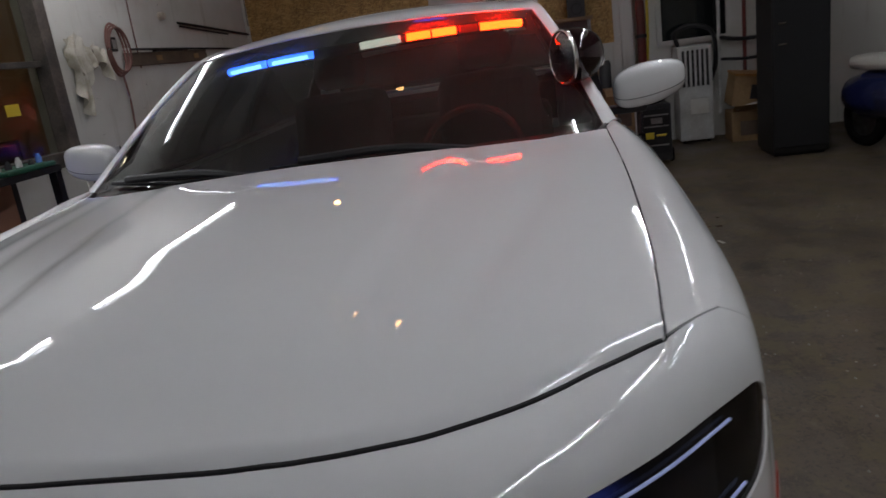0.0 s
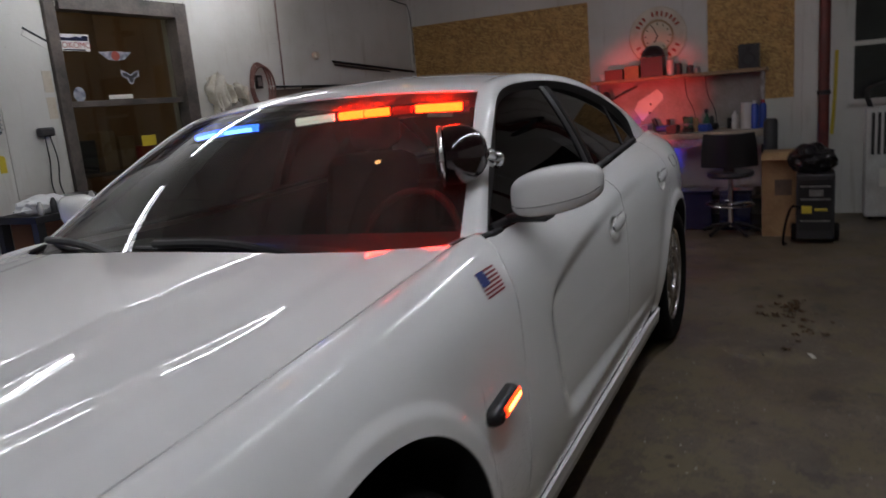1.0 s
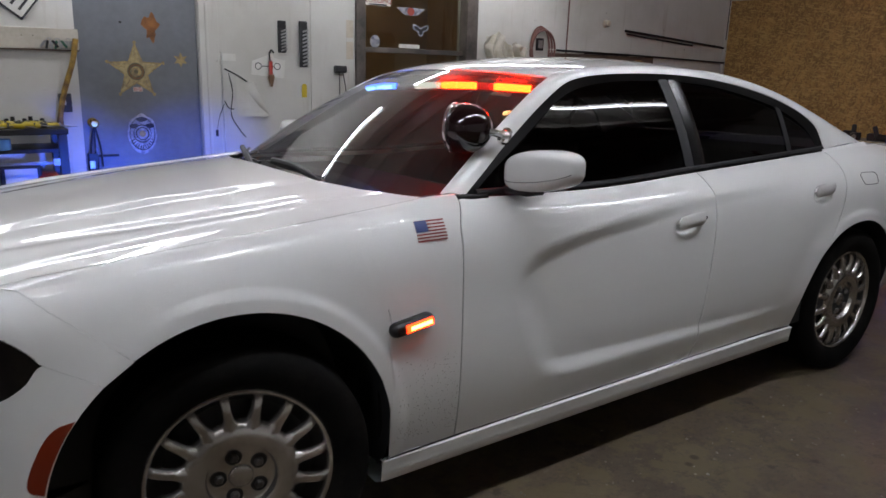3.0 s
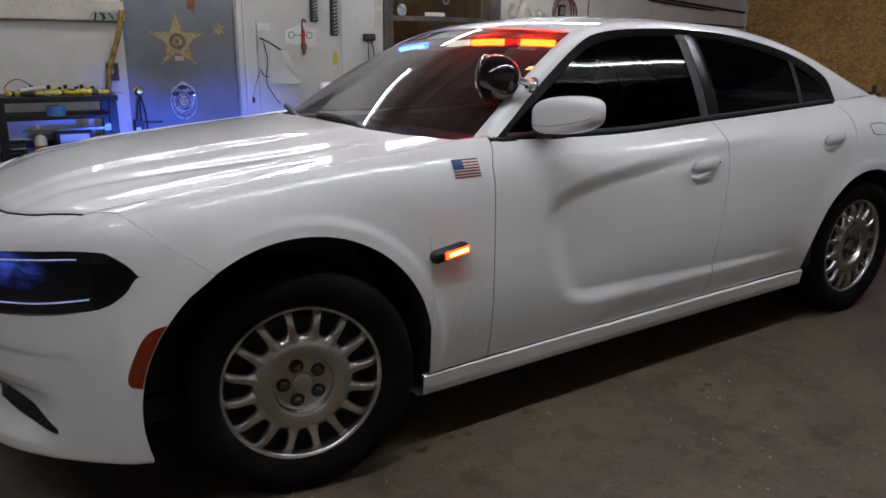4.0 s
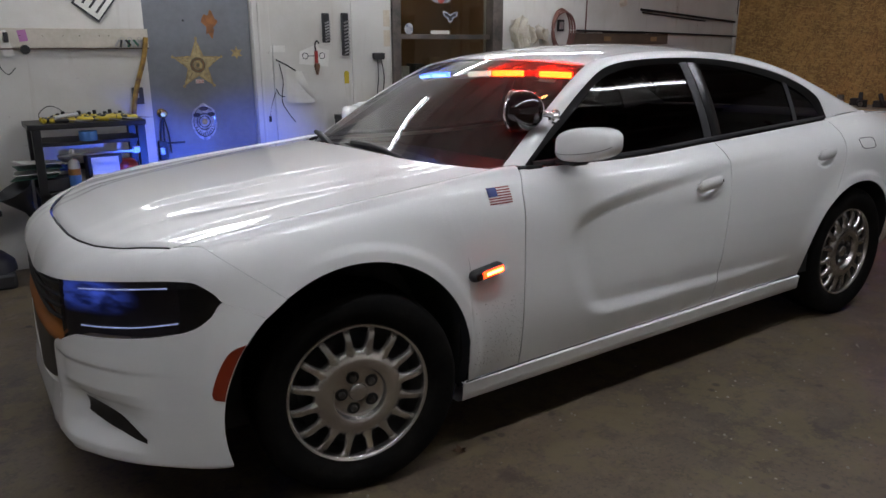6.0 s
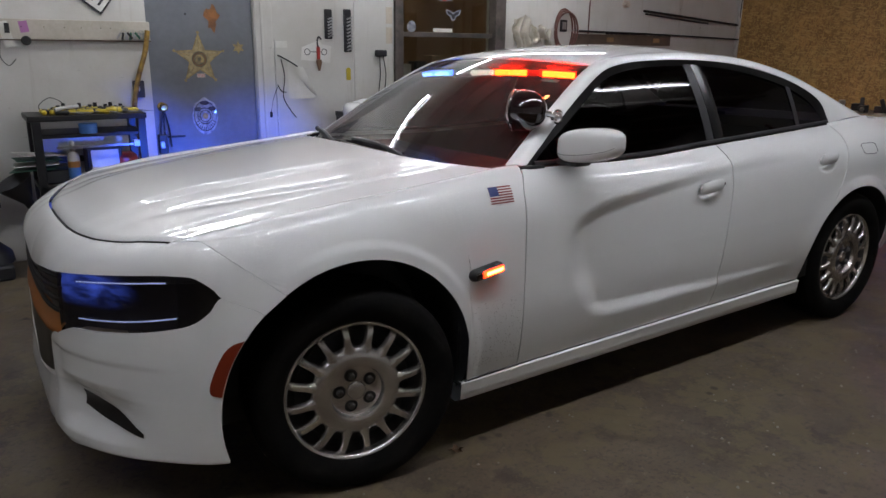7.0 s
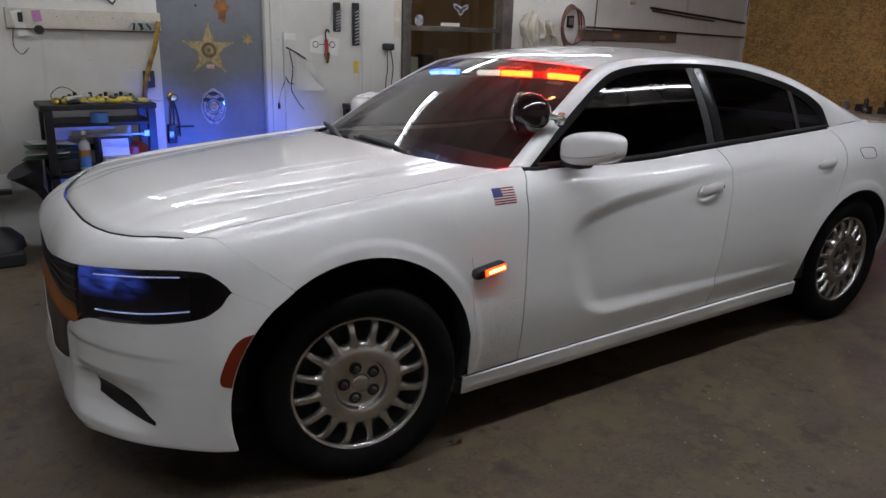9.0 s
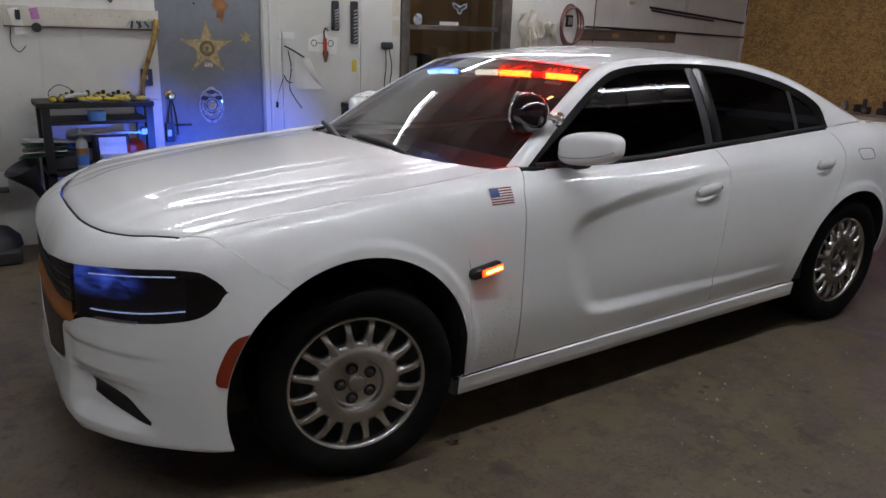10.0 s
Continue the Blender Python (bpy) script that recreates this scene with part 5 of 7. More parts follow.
# ---------------------------------------------------------------- the grey door's stickers and handle
def door_things():
    off = -0.038
    m = on_wall(0.678, 1.330, off)
    s = flat_thing("star_sticker", star_outline(0.187), 0.002, m, GOLD, "large gold five-pointed star sticker on the grey door", "sticker")
    part("star_face", plate(star_outline(0.158, 0.44), 0.0012, m @ Matrix.Translation((0, 0, 0.002))), PALE_GOLD, s, flat=True)
    part("star_disc", plate(disc_outline(0.056, 0.056), 0.0012, m @ Matrix.Translation((0, -0.002, 0.0034))), SEAL_BRONZE, s, flat=True)
    part("star_ring", lathe([(0.042, 0.005), (0.047, 0.0055), (0.047, 0.0048)], 28, m @ Matrix.Translation((0, -0.002, 0.0))), RUST, s)
    part("star_seal", plate(disc_outline(0.033, 0.033), 0.0012, m @ Matrix.Translation((0, -0.002, 0.0048))), GOLD, s, flat=True)
    part("star_eye", plate(disc_outline(0.014, 0.016, 12), 0.0008, m @ Matrix.Translation((0, -0.002, 0.0062))), SEAL_BRONZE, s, flat=True)
    for i in range(5):
        a = 2 * math.pi * i / 5
        part("star_tip", plate(disc_outline(0.011, 0.011, 12), 0.0015, m @ Matrix.Translation((0.186 * math.sin(a), 0.186 * math.cos(a), 0.002))), GOLD, s, flat=True)
        part("star_bar", plate(rect(0.006, 0.05), 0.0008, m @ pose(0.098 * math.sin(a), 0.098 * math.cos(a), 0.0034, 0, 0, -math.degrees(a))), GOLD, s, flat=True)
    part("flag_patch", plate(rect(0.058, 0.028), 0.001, m @ Matrix.Translation((0.004, -0.118, 0.0034))), PAPER, s, flat=True)
    for k in range(3):
        part("flag_stripe", plate(rect(0.054, 0.004), 0.0006, m @ Matrix.Translation((0.004, -0.127 + 0.009 * k, 0.0046))), RED, s, flat=True)
    flat_thing("small_star_sticker", star_outline(0.05, 0.5, 6), 0.002, on_wall(0.975, 1.412, off), GOLD, "small gold star sticker on the grey door", "sticker")
    mb = on_wall(0.692, 0.918, off)
    shield = []
    for i in range(48):
        a = 2 * math.pi * i / 48
        r = 1 + (0.05 * math.cos(7 * a) if math.cos(a) > 0.2 else 0.0) + 0.06 * max(0.0, -math.cos(a)) ** 6
        shield.append((0.095 * r * math.sin(a), 0.130 * r * math.cos(a)))
    b = flat_thing("badge_sticker", shield, 0.002, mb, STICKER_SILVER, "silver oval police badge sticker on the grey door", "sticker")
    part("badge_edge", lathe([(0.078, 0.0022), (0.083, 0.0032), (0.083, 0.0022)], 40, mb @ Matrix.Diagonal((1, 1.36, 1, 1))), NAVY, b)
    part("badge_disc", plate(disc_outline(0.058, 0.062), 0.0015, mb @ Matrix.Translation((0, 0.0, 0.002))), NAVY, b, flat=True)
    part("badge_ring", lathe([(0.044, 0.0036), (0.054, 0.0048), (0.054, 0.0036)], 36, mb), STICKER_SILVER, b)
    part("badge_seal", plate(disc_outline(0.036, 0.038), 0.0015, mb @ Matrix.Translation((0, 0.0, 0.0036))), STICKER_SILVER, b, flat=True)
    part("badge_eye", plate(disc_outline(0.020, 0.022), 0.0015, mb @ Matrix.Translation((0, 0.0, 0.0052))), GOLD, b, flat=True)
    for k in range(11):
        a = -1.1 + 0.22 * k
        part("badge_bar", plate(rect(0.006, 0.024), 0.001, mb @ pose(0.070 * math.sin(math.pi + a), 0.092 * math.cos(math.pi + a), 0.002, 0, 0, -math.degrees(a))), NAVY, b, flat=True)
    for dx, dy, w in ((0.0, 0.095, 0.035), (-0.052, 0.052, 0.03), (0.052, 0.052, 0.03)):
        part("badge_banner", plate(disc_outline(w, 0.016, 14), 0.001, mb @ Matrix.Translation((dx, dy, 0.0022))), NAVY, b, flat=True)
    patch_pts = [(0.045 * (1 + 0.35 * math.sin(3 * a) + 0.2 * math.sin(7 * a)) * math.cos(a), 0.085 * (1 + 0.25 * math.cos(5 * a)) * math.sin(a)) for a in (2 * math.pi * i / 28 for i in range(28))]
    flat_thing("rust_spot", patch_pts, 0.0008, on_wall(0.79, 1.615, off), RUST, "orange rust patch on the grey door", "stain")
    flat_thing("bullet_hole", disc_outline(0.008, 0.008, 10), 0.0008, on_wall(0.60, 1.64, off), TRIM_BLACK, "small dark hole in the grey door", "hole")
    k = thing("door_knob", "round brass door knob with chains hanging from it", "door knob")
    part("knob", lathe([(0.0, 0.075), (0.02, 0.073), (0.03, 0.06), (0.026, 0.045), (0.012, 0.035), (0.011, 0.01), (0.032, 0.006), (0.033, 0.0)], 24, on_wall(0.385, 0.995, off)), BRASS, k)
    for j, (dx, dz) in enumerate(((-0.025, -0.30), (0.0, -0.26), (0.03, -0.28))):
        part("chain", cable([on_wall(0.385, 0.99, off) @ Vector((0.0, 0.0, 0.045)), on_wall(0.385 + dx, 0.99 + dz * 0.5, off) @ Vector((0, 0, 0.03)), on_wall(0.385 + dx * 1.3, 0.99 + dz, off) @ Vector((0, 0, 0.03))], 0.006, n=6), BLACK_METAL, k)
    part("lever", boxed(0.37, 0.53, BACK_Y + 0.005, BACK_Y + 0.02, 0.772, 0.788), BLACK_METAL, k, bevel=0.004)
    part("lock_case", boxed(0.335, 0.40, BACK_Y - 0.005, BACK_Y + 0.03, 0.66, 0.80), BLACK_METAL, k, bevel=0.008)
    part("padlock", boxed(0.34, 0.375, BACK_Y - 0.018, BACK_Y + 0.0, 0.70, 0.75), STEEL, k, bevel=0.006)


PLACE[0] = NORTH
door_things()


# ---------------------------------------------------------------- things on the north wall, west of the door
def peg_strip():
    b = thing("peg_rail", "long unpainted board nailed to the wall with hooks", "peg rail")
    part("board", boxed(-0.615, 0.335, BACK_Y - 0.028, BACK_Y - 0.009, 1.455, 1.578), material("pale_board", (0.50, 0.46, 0.38), 0.7, spots=(0.4, 0.36, 0.29), scale=5), b, flat=True, bevel=0.003)
    part("ledge", boxed(-0.615, 0.335, BACK_Y - 0.034, BACK_Y - 0.009, 1.444, 1.453), DARK_WOOD, b, flat=True)
    for x in (-0.45, -0.32, -0.2, -0.1, 0.02, 0.08):
        part("nail", tube(bmesh.new(), (x, BACK_Y - 0.03, 1.53), (x, BACK_Y - 0.04, 1.53), 0.003, n=8), BLACK_METAL, b)
    for x, mat in ((0.165, BLACK_METAL), (0.215, GREEN), (0.275, STEEL)):
        h = thing("key_bunch", "bunch of keys and tags hanging on a hook", "keys", group="key bunches")
        part("ring", lathe([(0.012 + 0.002 * math.cos(a), 0.002 * math.sin(a)) for a in (0, 1.57, 3.14, 4.71)], 14, on_wall(x, 1.51, 0.022), closed=True), STEEL, h)
        for k in range(4):
            part("key", boxed(-0.007, 0.007, -0.05, 0.0, 0, 0.003, on_wall(x + 0.012 * (k - 1.5), 1.505, 0.022 + 0.004 * k) @ pose(0, 0, 0, 0, 0, 25 * (k - 1.5))), mat if k % 2 else STEEL, h)
    s = thing("hammer_handle", "worn yellow wooden bat leaning on the wall", "bat")
    part("shaft", cable([(0.315, BACK_Y - 0.05, 1.52), (0.285, BACK_Y - 0.055, 1.38), (0.215, BACK_Y - 0.05, 1.17), (0.18, BACK_Y - 0.04, 0.99)], 0.017, n=10), material("worn_yellow_wood", (0.38, 0.23, 0.04), 0.5, spots=(0.10, 0.05, 0.02), scale=14), s)
    w = thing("switch_box", "black surface-mounted switch box", "switch")
    part("box", boxed(0.19, 0.262, BACK_Y - 0.05, BACK_Y - 0.009, 1.07, 1.185), SATIN_BLACK, w, bevel=0.006)
    part("rocker", boxed(0.219, 0.229, BACK_Y - 0.055, BACK_Y - 0.048, 1.115, 1.145), WHITE_ENAMEL, w, bevel=0.002)
    part("conduit", cable([(0.20, BACK_Y - 0.02, 1.07), (0.198, BACK_Y - 0.02, 0.9), (0.195, BACK_Y - 0.02, 0.5)], 0.008, n=8), SATIN_BLACK, w)
    t = thing("tag_bundle", "paper tags and a pink card hanging on the rail", "tags")
    part("card", boxed(-0.03, 0.03, -0.11, 0.05, 0, 0.003, on_wall(-0.545, 1.51, 0.022) @ pose(0, 0, 0, 0, 0, 12)), PAPER, t, flat=True)
    part("pink_card", boxed(-0.025, 0.025, -0.035, 0.035, 0, 0.003, on_wall(-0.435, 1.53, 0.022) @ pose(0, 0, 0, 0, 0, 8)), material("pink_card", (0.4, 0.16, 0.35), 0.6), t, flat=True)
    part("key_fob", boxed(-0.014, 0.014, -0.03, 0.03, 0, 0.01, on_wall(-0.53, 1.52, 0.026)), BLACK_METAL, t, bevel=0.003)
    part("black_disc", lathe([(0.0, 0.012), (0.025, 0.012), (0.03, 0.0)], 20, on_wall(-0.43, 1.445, 0.022)), VINYL, t)
    part("cord", cable([on_wall(-0.575, 1.46) @ Vector((0, 0, 0.01)), on_wall(-0.585, 1.34) @ Vector((0, 0, 0.01)), on_wall(-0.545, 1.29) @ Vector((0, 0, 0.01)), on_wall(-0.50, 1.33) @ Vector((0, 0, 0.01))], 0.003, n=6), BLACK_METAL, t)
    f = thing("tilted_sign", "small framed sign hung askew on the wall", "sign")
    m = on_wall(0.035, 1.78, 0.004) @ pose(0, 0, 0, 0, 0, 52)
    part("frame", boxed(-0.13, 0.13, -0.10, 0.10, 0.0, 0.012, m), SATIN_BLACK, f, flat=True, bevel=0.002)
    part("sheet", boxed(-0.118, 0.118, -0.088, 0.088, 0.0125, 0.014, m), PAPER, f, flat=True)
    for k in range(3):
        part("lettering_bar", boxed(-0.09, 0.09, -0.06 + 0.05 * k, -0.045 + 0.05 * k, 0.0142, 0.0148, m), SATIN_BLACK, f, flat=True)


peg_strip()


def tool_cart():
    c = thing("tool_cart", "black steel tool cart crowded with tools and bottles", "tool cart")
    x0, x1, y0, y1 = -0.50, 0.165, 2.28, 2.64
    part("top_tray", boxed(x0 - 0.02, x1 + 0.01, y0, y1, 0.965, 1.0), BLACK_METAL, c, bevel=0.006)
    part("middle_tray", boxed(x0 + 0.03, x1 - 0.02, y0 + 0.01, y1, 0.86, 0.885), BLACK_METAL, c, bevel=0.004)
    part("low_tray", boxed(x0, x1, y0, y1, 0.535, 0.57), BLACK_METAL, c, bevel=0.006)
    part("base_tray", boxed(x0, x1, y0, y1, 0.12, 0.16), BLACK_METAL, c, bevel=0.006)
    for x in (x0 + 0.025, x1 - 0.025):
        for y in (y0 + 0.025, y1 - 0.025):
            part("post", boxed(x - 0.025, x + 0.025, y - 0.025, y + 0.025, 0.05, 0.965), BLACK_METAL, c, bevel=0.003)
            part("castor", lathe([(0.0, -0.012), (0.022, -0.012), (0.026, -0.006), (0.026, 0.006), (0.022, 0.012), (0.0, 0.012)], 16, pose(x, y, 0.026, 90, 0, 0)), RUBBER, c)
    part("drawer_rail", boxed(x0 + 0.12, x1 - 0.07, y0 - 0.012, y0 - 0.001, 0.795, 0.81), STEEL, c)
    part("rail_end", boxed(x1 - 0.09, x1 - 0.05, y0 - 0.016, y0 + 0.02, 0.785, 0.83), STEEL, c, bevel=0.004)
    part("back_rail", boxed(x0 + 0.06, x1 - 0.05, y1 - 0.02, y1 - 0.001, 0.66, 0.70), BLACK_METAL, c, flat=True)
    rng = random.Random(4)
    for k in range(44):
        x = lerp(x0 + 0.05, x1 - 0.12, rng.random())
        y = lerp(y0 + 0.03, y1 - 0.1, rng.random())
        a = rng.uniform(65, 115) if k % 2 else rng.uniform(-50, 50)
        d = thing("screwdriver", "yellow and black handled screwdriver lying on the cart", "screwdriver", (x, y, 1.0), a, "screwdrivers")
        mt = YELLOW if k % 3 == 0 else SATIN_BLACK
        part("handle", lathe([(0.0, 0.0), (0.012, 0.002), (0.016, 0.015), (0.013, 0.05), (0.016, 0.08), (0.008, 0.095), (0.0, 0.096)], 10, pose(0, 0, 0.016, 0, 90, 0)), mt, d)
        part("end_cap", lathe([(0.0, -0.006), (0.009, -0.004), (0.0135, 0.003), (0.0165, 0.014)], 10, pose(0, 0, 0.016, 0, 90, 0)), YELLOW, d)
        part("blade", tube(bmesh.new(), (0.095, 0, 0.016), (0.19, 0, 0.008), 0.004, 0.003, n=6), STEEL, d)
    for k in range(14):
        s = thing("socket", "dark steel socket standing on the cart", "socket", (x0 + 0.16 + 0.032 * k, y1 - 0.05, 1.0), 0, "sockets")
        h = 0.028 + 0.012 * (k % 3)
        part("barrel", lathe([(0.007, h), (0.012, h), (0.013, 0.0), (0.007, 0.0), (0.007, h * 0.6)], 10), BLACK_METAL, s)
    r = thing("wire_loop", "thin dark cable loop standing on the cart", "cable")
    part("loop", cable([(-0.42, 2.5, 1.003), (-0.425, 2.5, 1.05), (-0.36, 2.5, 1.095), (-0.29, 2.5, 1.06), (-0.28, 2.5, 1.003)], 0.003, n=6), BLACK_METAL, r)
    p = thing("pry_tool", "white handled pick lying on the cart", "tool")
    part("handle", cable([(-0.36, 2.3, 1.035), (-0.30, 2.32, 1.045), (-0.22, 2.33, 1.05)], 0.011, n=8), WHITE_ENAMEL, p)
    tp = thing("tape_roll", "light blue tape roll hung under the cart top", "tape")
    part("roll", lathe([(0.0, -0.03), (0.055, -0.03), (0.055, 0.03), (0.0, 0.03)], 24, pose(-0.18, 2.32, 0.913, 0, 0, 0)), LIGHT_BLUE, tp)
    sp = thing("spray_can", "tall spray bottle with printed label on the cart", "bottle", (-0.285, 2.33, 0.57))
    part("body", lathe([(0.0, 0.0), (0.034, 0.0), (0.036, 0.01), (0.036, 0.16), (0.030, 0.185), (0.014, 0.20), (0.014, 0.21)], 20), WHITE_ENAMEL, sp)
    part("label_band", lathe([(0.0365, 0.03), (0.0365, 0.14)], 20), LIGHT_BLUE, sp)
    part("label_mark", lathe([(0.0369, 0.10), (0.0369, 0.14)], 20), ORANGE, sp)
    part("nozzle", lathe([(0.013, 0.205), (0.016, 0.21), (0.012, 0.265), (0.0, 0.27)], 14), PAPER, sp)
    bx = thing("white_box", "opened white cardboard box on the cart", "box")
    part("tray", boxed(-0.17, 0.02, 2.30, 2.42, 0.57, 0.645), PAPER, bx, flat=True, bevel=0.002)
    part("lid", boxed(-0.165, 0.005, -0.003, 0.003, 0, 0.12, pose(-0.0, 2.42, 0.645, -12, 0, 0)), PAPER, bx, flat=True)
    cs = thing("black_case", "black plastic case on the cart", "case")
    part("shell", boxed(-0.19, 0.03, 2.44, 2.60, 0.57, 0.77), SATIN_BLACK, cs, bevel=0.01)
    rd = thing("red_case", "red plastic tool case on the cart", "case")
    part("shell", boxed(0.0, 0.13, 2.43, 2.60, 0.57, 0.72), RED, rd, bevel=0.03)
    part("disc", lathe([(0.0, 0.0), (0.05, 0.0), (0.05, 0.03), (0.0, 0.03)], 20, pose(0.09, 2.36, 0.585, 0, 0, 0)), YELLOW, rd)
    mg = thing("magazine_pile", "pile of papers sticking out of the cart", "papers")
    for k in range(4):
        part("sheet", boxed(-0.13, 0.13, -0.1, 0.1, 0, 0.004, pose(-0.50 + 0.01 * k, 2.42, 0.662 + 0.03 * k, 0, 3 * k - 4, 10 * k - 15)), PAPER if k % 2 else GREEN, mg, flat=True)
    mb = thing("parts_box", "low black plastic box under the papers on the cart", "box")
    part("shell", boxed(-0.47, -0.30, 2.34, 2.50, 0.57, 0.655), SATIN_BLACK, mb, bevel=0.008)
    bk = thing("black_bucket", "tilted black plastic funnel beside the cart", "funnel")
    part("cone", lathe([(0.02, 0.0), (0.03, 0.15), (0.11, 0.30), (0.115, 0.31), (0.105, 0.30), (0.028, 0.15)], 20, pose(-0.50, 2.42, 0.33, 0, -28, 20)), SATIN_BLACK, bk)
    part("stem", tube(bmesh.new(), (-0.50, 2.42, 0.0), (-0.49, 2.42, 0.34), 0.03, 0.022, n=12), SATIN_BLACK, bk)
    yb = thing("yellow_block", "yellow and black floor stand", "stand")
    part("foot", boxed(-0.56, -0.46, 2.15, 2.25, 0.0, 0.05), SATIN_BLACK, yb, bevel=0.01)
    part("body", boxed(-0.54, -0.48, 2.17, 2.23, 0.05, 0.42), YELLOW, yb, bevel=0.01)
    part("band", boxed(-0.542, -0.478, 2.168, 2.232, 0.16, 0.26), SATIN_BLACK, yb, bevel=0.01)
    jk = thing("floor_machine", "grey workshop machine on a flat base", "machine")
    part("base", boxed(-1.05, -0.70, 2.25, 2.62, 0.0, 0.10), SATIN_BLACK, jk, bevel=0.02)
    part("hump", lathe([(0.0, 0.13), (0.08, 0.12), (0.14, 0.06), (0.15, 0.0)], 24, pose(-0.83, 2.40, 0.10)), SATIN_BLACK, jk)
    part("post", boxed(-0.92, -0.80, 2.5, 2.58, 0.1, 0.44), WHITE_ENAMEL, jk, bevel=0.01)
    part("table", boxed(-0.98, -0.72, 2.38, 2.62, 0.44, 0.47), DARK_STEEL, jk, bevel=0.006)
    part("dial_plate", boxed(-0.86, -0.72, 2.44, 2.46, 0.47, 0.56), PAPER, jk, flat=True)


tool_cart()


# ---------------------------------------------------------------- north wall between door and window
def wall_tools():
    for x, z0, z1, n in ((1.698, 1.485, 1.71, 7), (1.866, 1.385, 1.715, 10)):
        s = thing("wrench_rack", "narrow black plastic wrench rack on the wall", "tool rack", group="wrench racks")
        part("holder", boxed(x - 0.032, x + 0.032, BACK_Y - 0.03, BACK_Y - 0.009, z0, z1), SATIN_BLACK, s, bevel=0.008)
        for k in range(n):
            z = lerp(z0 + 0.02, z1 - 0.07, k / (n - 1))
            part("wrench", boxed(-0.02, 0.028, -0.006, 0.006, 0, 0.006, on_wall(x + 0.008, z, 0.024) @ pose(0, 0, 0, 0, 0, 20)), STEEL, s, flat=True)
        part("head_card", boxed(x - 0.027, x + 0.027, BACK_Y - 0.032, BACK_Y - 0.0302, z1 - 0.055, z1 - 0.012), DARK_STEEL, s, flat=True)
    d = flat_thing("sketch_sheet", [(-0.13, -0.06), (0.12, -0.085), (0.135, 0.045), (0.05, 0.06), (0.03, 0.09), (-0.12, 0.035)], 0.0015, on_wall(1.59, 1.385), PAPER, "white sheet with a drawing of two wheels pinned to the wall", "paper")
    for dx in (-0.075, 0.07):
        part("wheel_mark", lathe([(0.02, 0.002), (0.026, 0.0024), (0.026, 0.002)], 18, on_wall(1.59 + dx, 1.385, 0.0)), SATIN_BLACK, d)
    part("axle_mark", boxed(-0.05, 0.05, -0.003, 0.003, 0.0018, 0.0026, on_wall(1.59, 1.385)), SATIN_BLACK, d, flat=True)
    p = thing("hook_wrench", "red and black wrench hanging from a steel hook", "wrench")
    part("hook", cable([on_wall(1.60, 1.42) @ Vector((0, 0, 0.02)), on_wall(1.595, 1.47) @ Vector((0, 0, 0.02)), on_wall(1.61, 1.50) @ Vector((0, 0, 0.02)), on_wall(1.63, 1.48) @ Vector((0, 0, 0.02))], 0.006, n=6), BLACK_METAL, p)
    part("grip", boxed(-0.014, 0.014, -0.10, 0.0, 0, 0.016, on_wall(1.605, 1.425, 0.006)), RED, p, bevel=0.005)
    part("jaw", lathe([(0.0, 0.0), (0.02, 0.004), (0.024, 0.02), (0.018, 0.05), (0.008, 0.09), (0.0, 0.09)], 12, on_wall(1.608, 1.33, 0.016) @ pose(0, 0, 0, 90, 0, 0)), material("brown_leather", (0.16, 0.09, 0.05), 0.7), p)
    flat_thing("yellow_tag", [(-0.02, -0.05), (0.02, -0.05), (0.02, 0.04), (0.008, 0.05), (-0.008, 0.05), (-0.02, 0.04)], 0.003, on_wall(1.873, 1.213), YELLOW, "small yellow tag hanging on the wall", "tag")
    pg = thing("wall_plug", "black plug adapter in the wall with hanging cords", "plug")
    part("adapter", boxed(2.115, 2.215, BACK_Y - 0.06, BACK_Y - 0.009, 1.35, 1.405), SATIN_BLACK, pg, bevel=0.012)
    for x, dx in ((2.15, 0.0), (2.185, 0.02)):
        part("cord", cable([(x, BACK_Y - 0.04, 1.35), (x + 0.01 + dx, BACK_Y - 0.03, 1.2), (x - 0.005 + dx, BACK_Y - 0.03, 1.05), (x + dx, BACK_Y - 0.06, 0.955)], 0.004, n=6), BLACK_METAL, pg)
    c = thing("cord_tangle", "thin cords and a wire hanging on nails", "cords")
    part("rod", cable([on_wall(1.245, 1.47) @ Vector((0, 0, 0.012)), on_wall(1.243, 1.2) @ Vector((0, 0, 0.012)), on_wall(1.248, 0.9) @ Vector((0, 0, 0.012)), on_wall(1.246, 0.6) @ Vector((0, 0, 0.012))], 0.005, n=6), WHITE_ENAMEL, c)
    part("dark_cord", cable([on_wall(1.25, 1.12) @ Vector((0, 0, 0.015)), on_wall(1.21, 1.02) @ Vector((0, 0, 0.012)), on_wall(1.19, 0.93) @ Vector((0, 0, 0.012))], 0.003, n=6), BLACK_METAL, c)
    part("cord_end", boxed(1.18, 1.20, BACK_Y - 0.03, BACK_Y - 0.012, 0.89, 0.935), BLACK_METAL, c, bevel=0.004)
    part("wire", cable([on_wall(1.26, 1.36) @ Vector((0, 0, 0.02)), on_wall(1.34, 1.32) @ Vector((0, 0, 0.03)), on_wall(1.42, 1.275) @ Vector((0, 0, 0.02))], 0.006, n=6), DARK_STEEL, c)
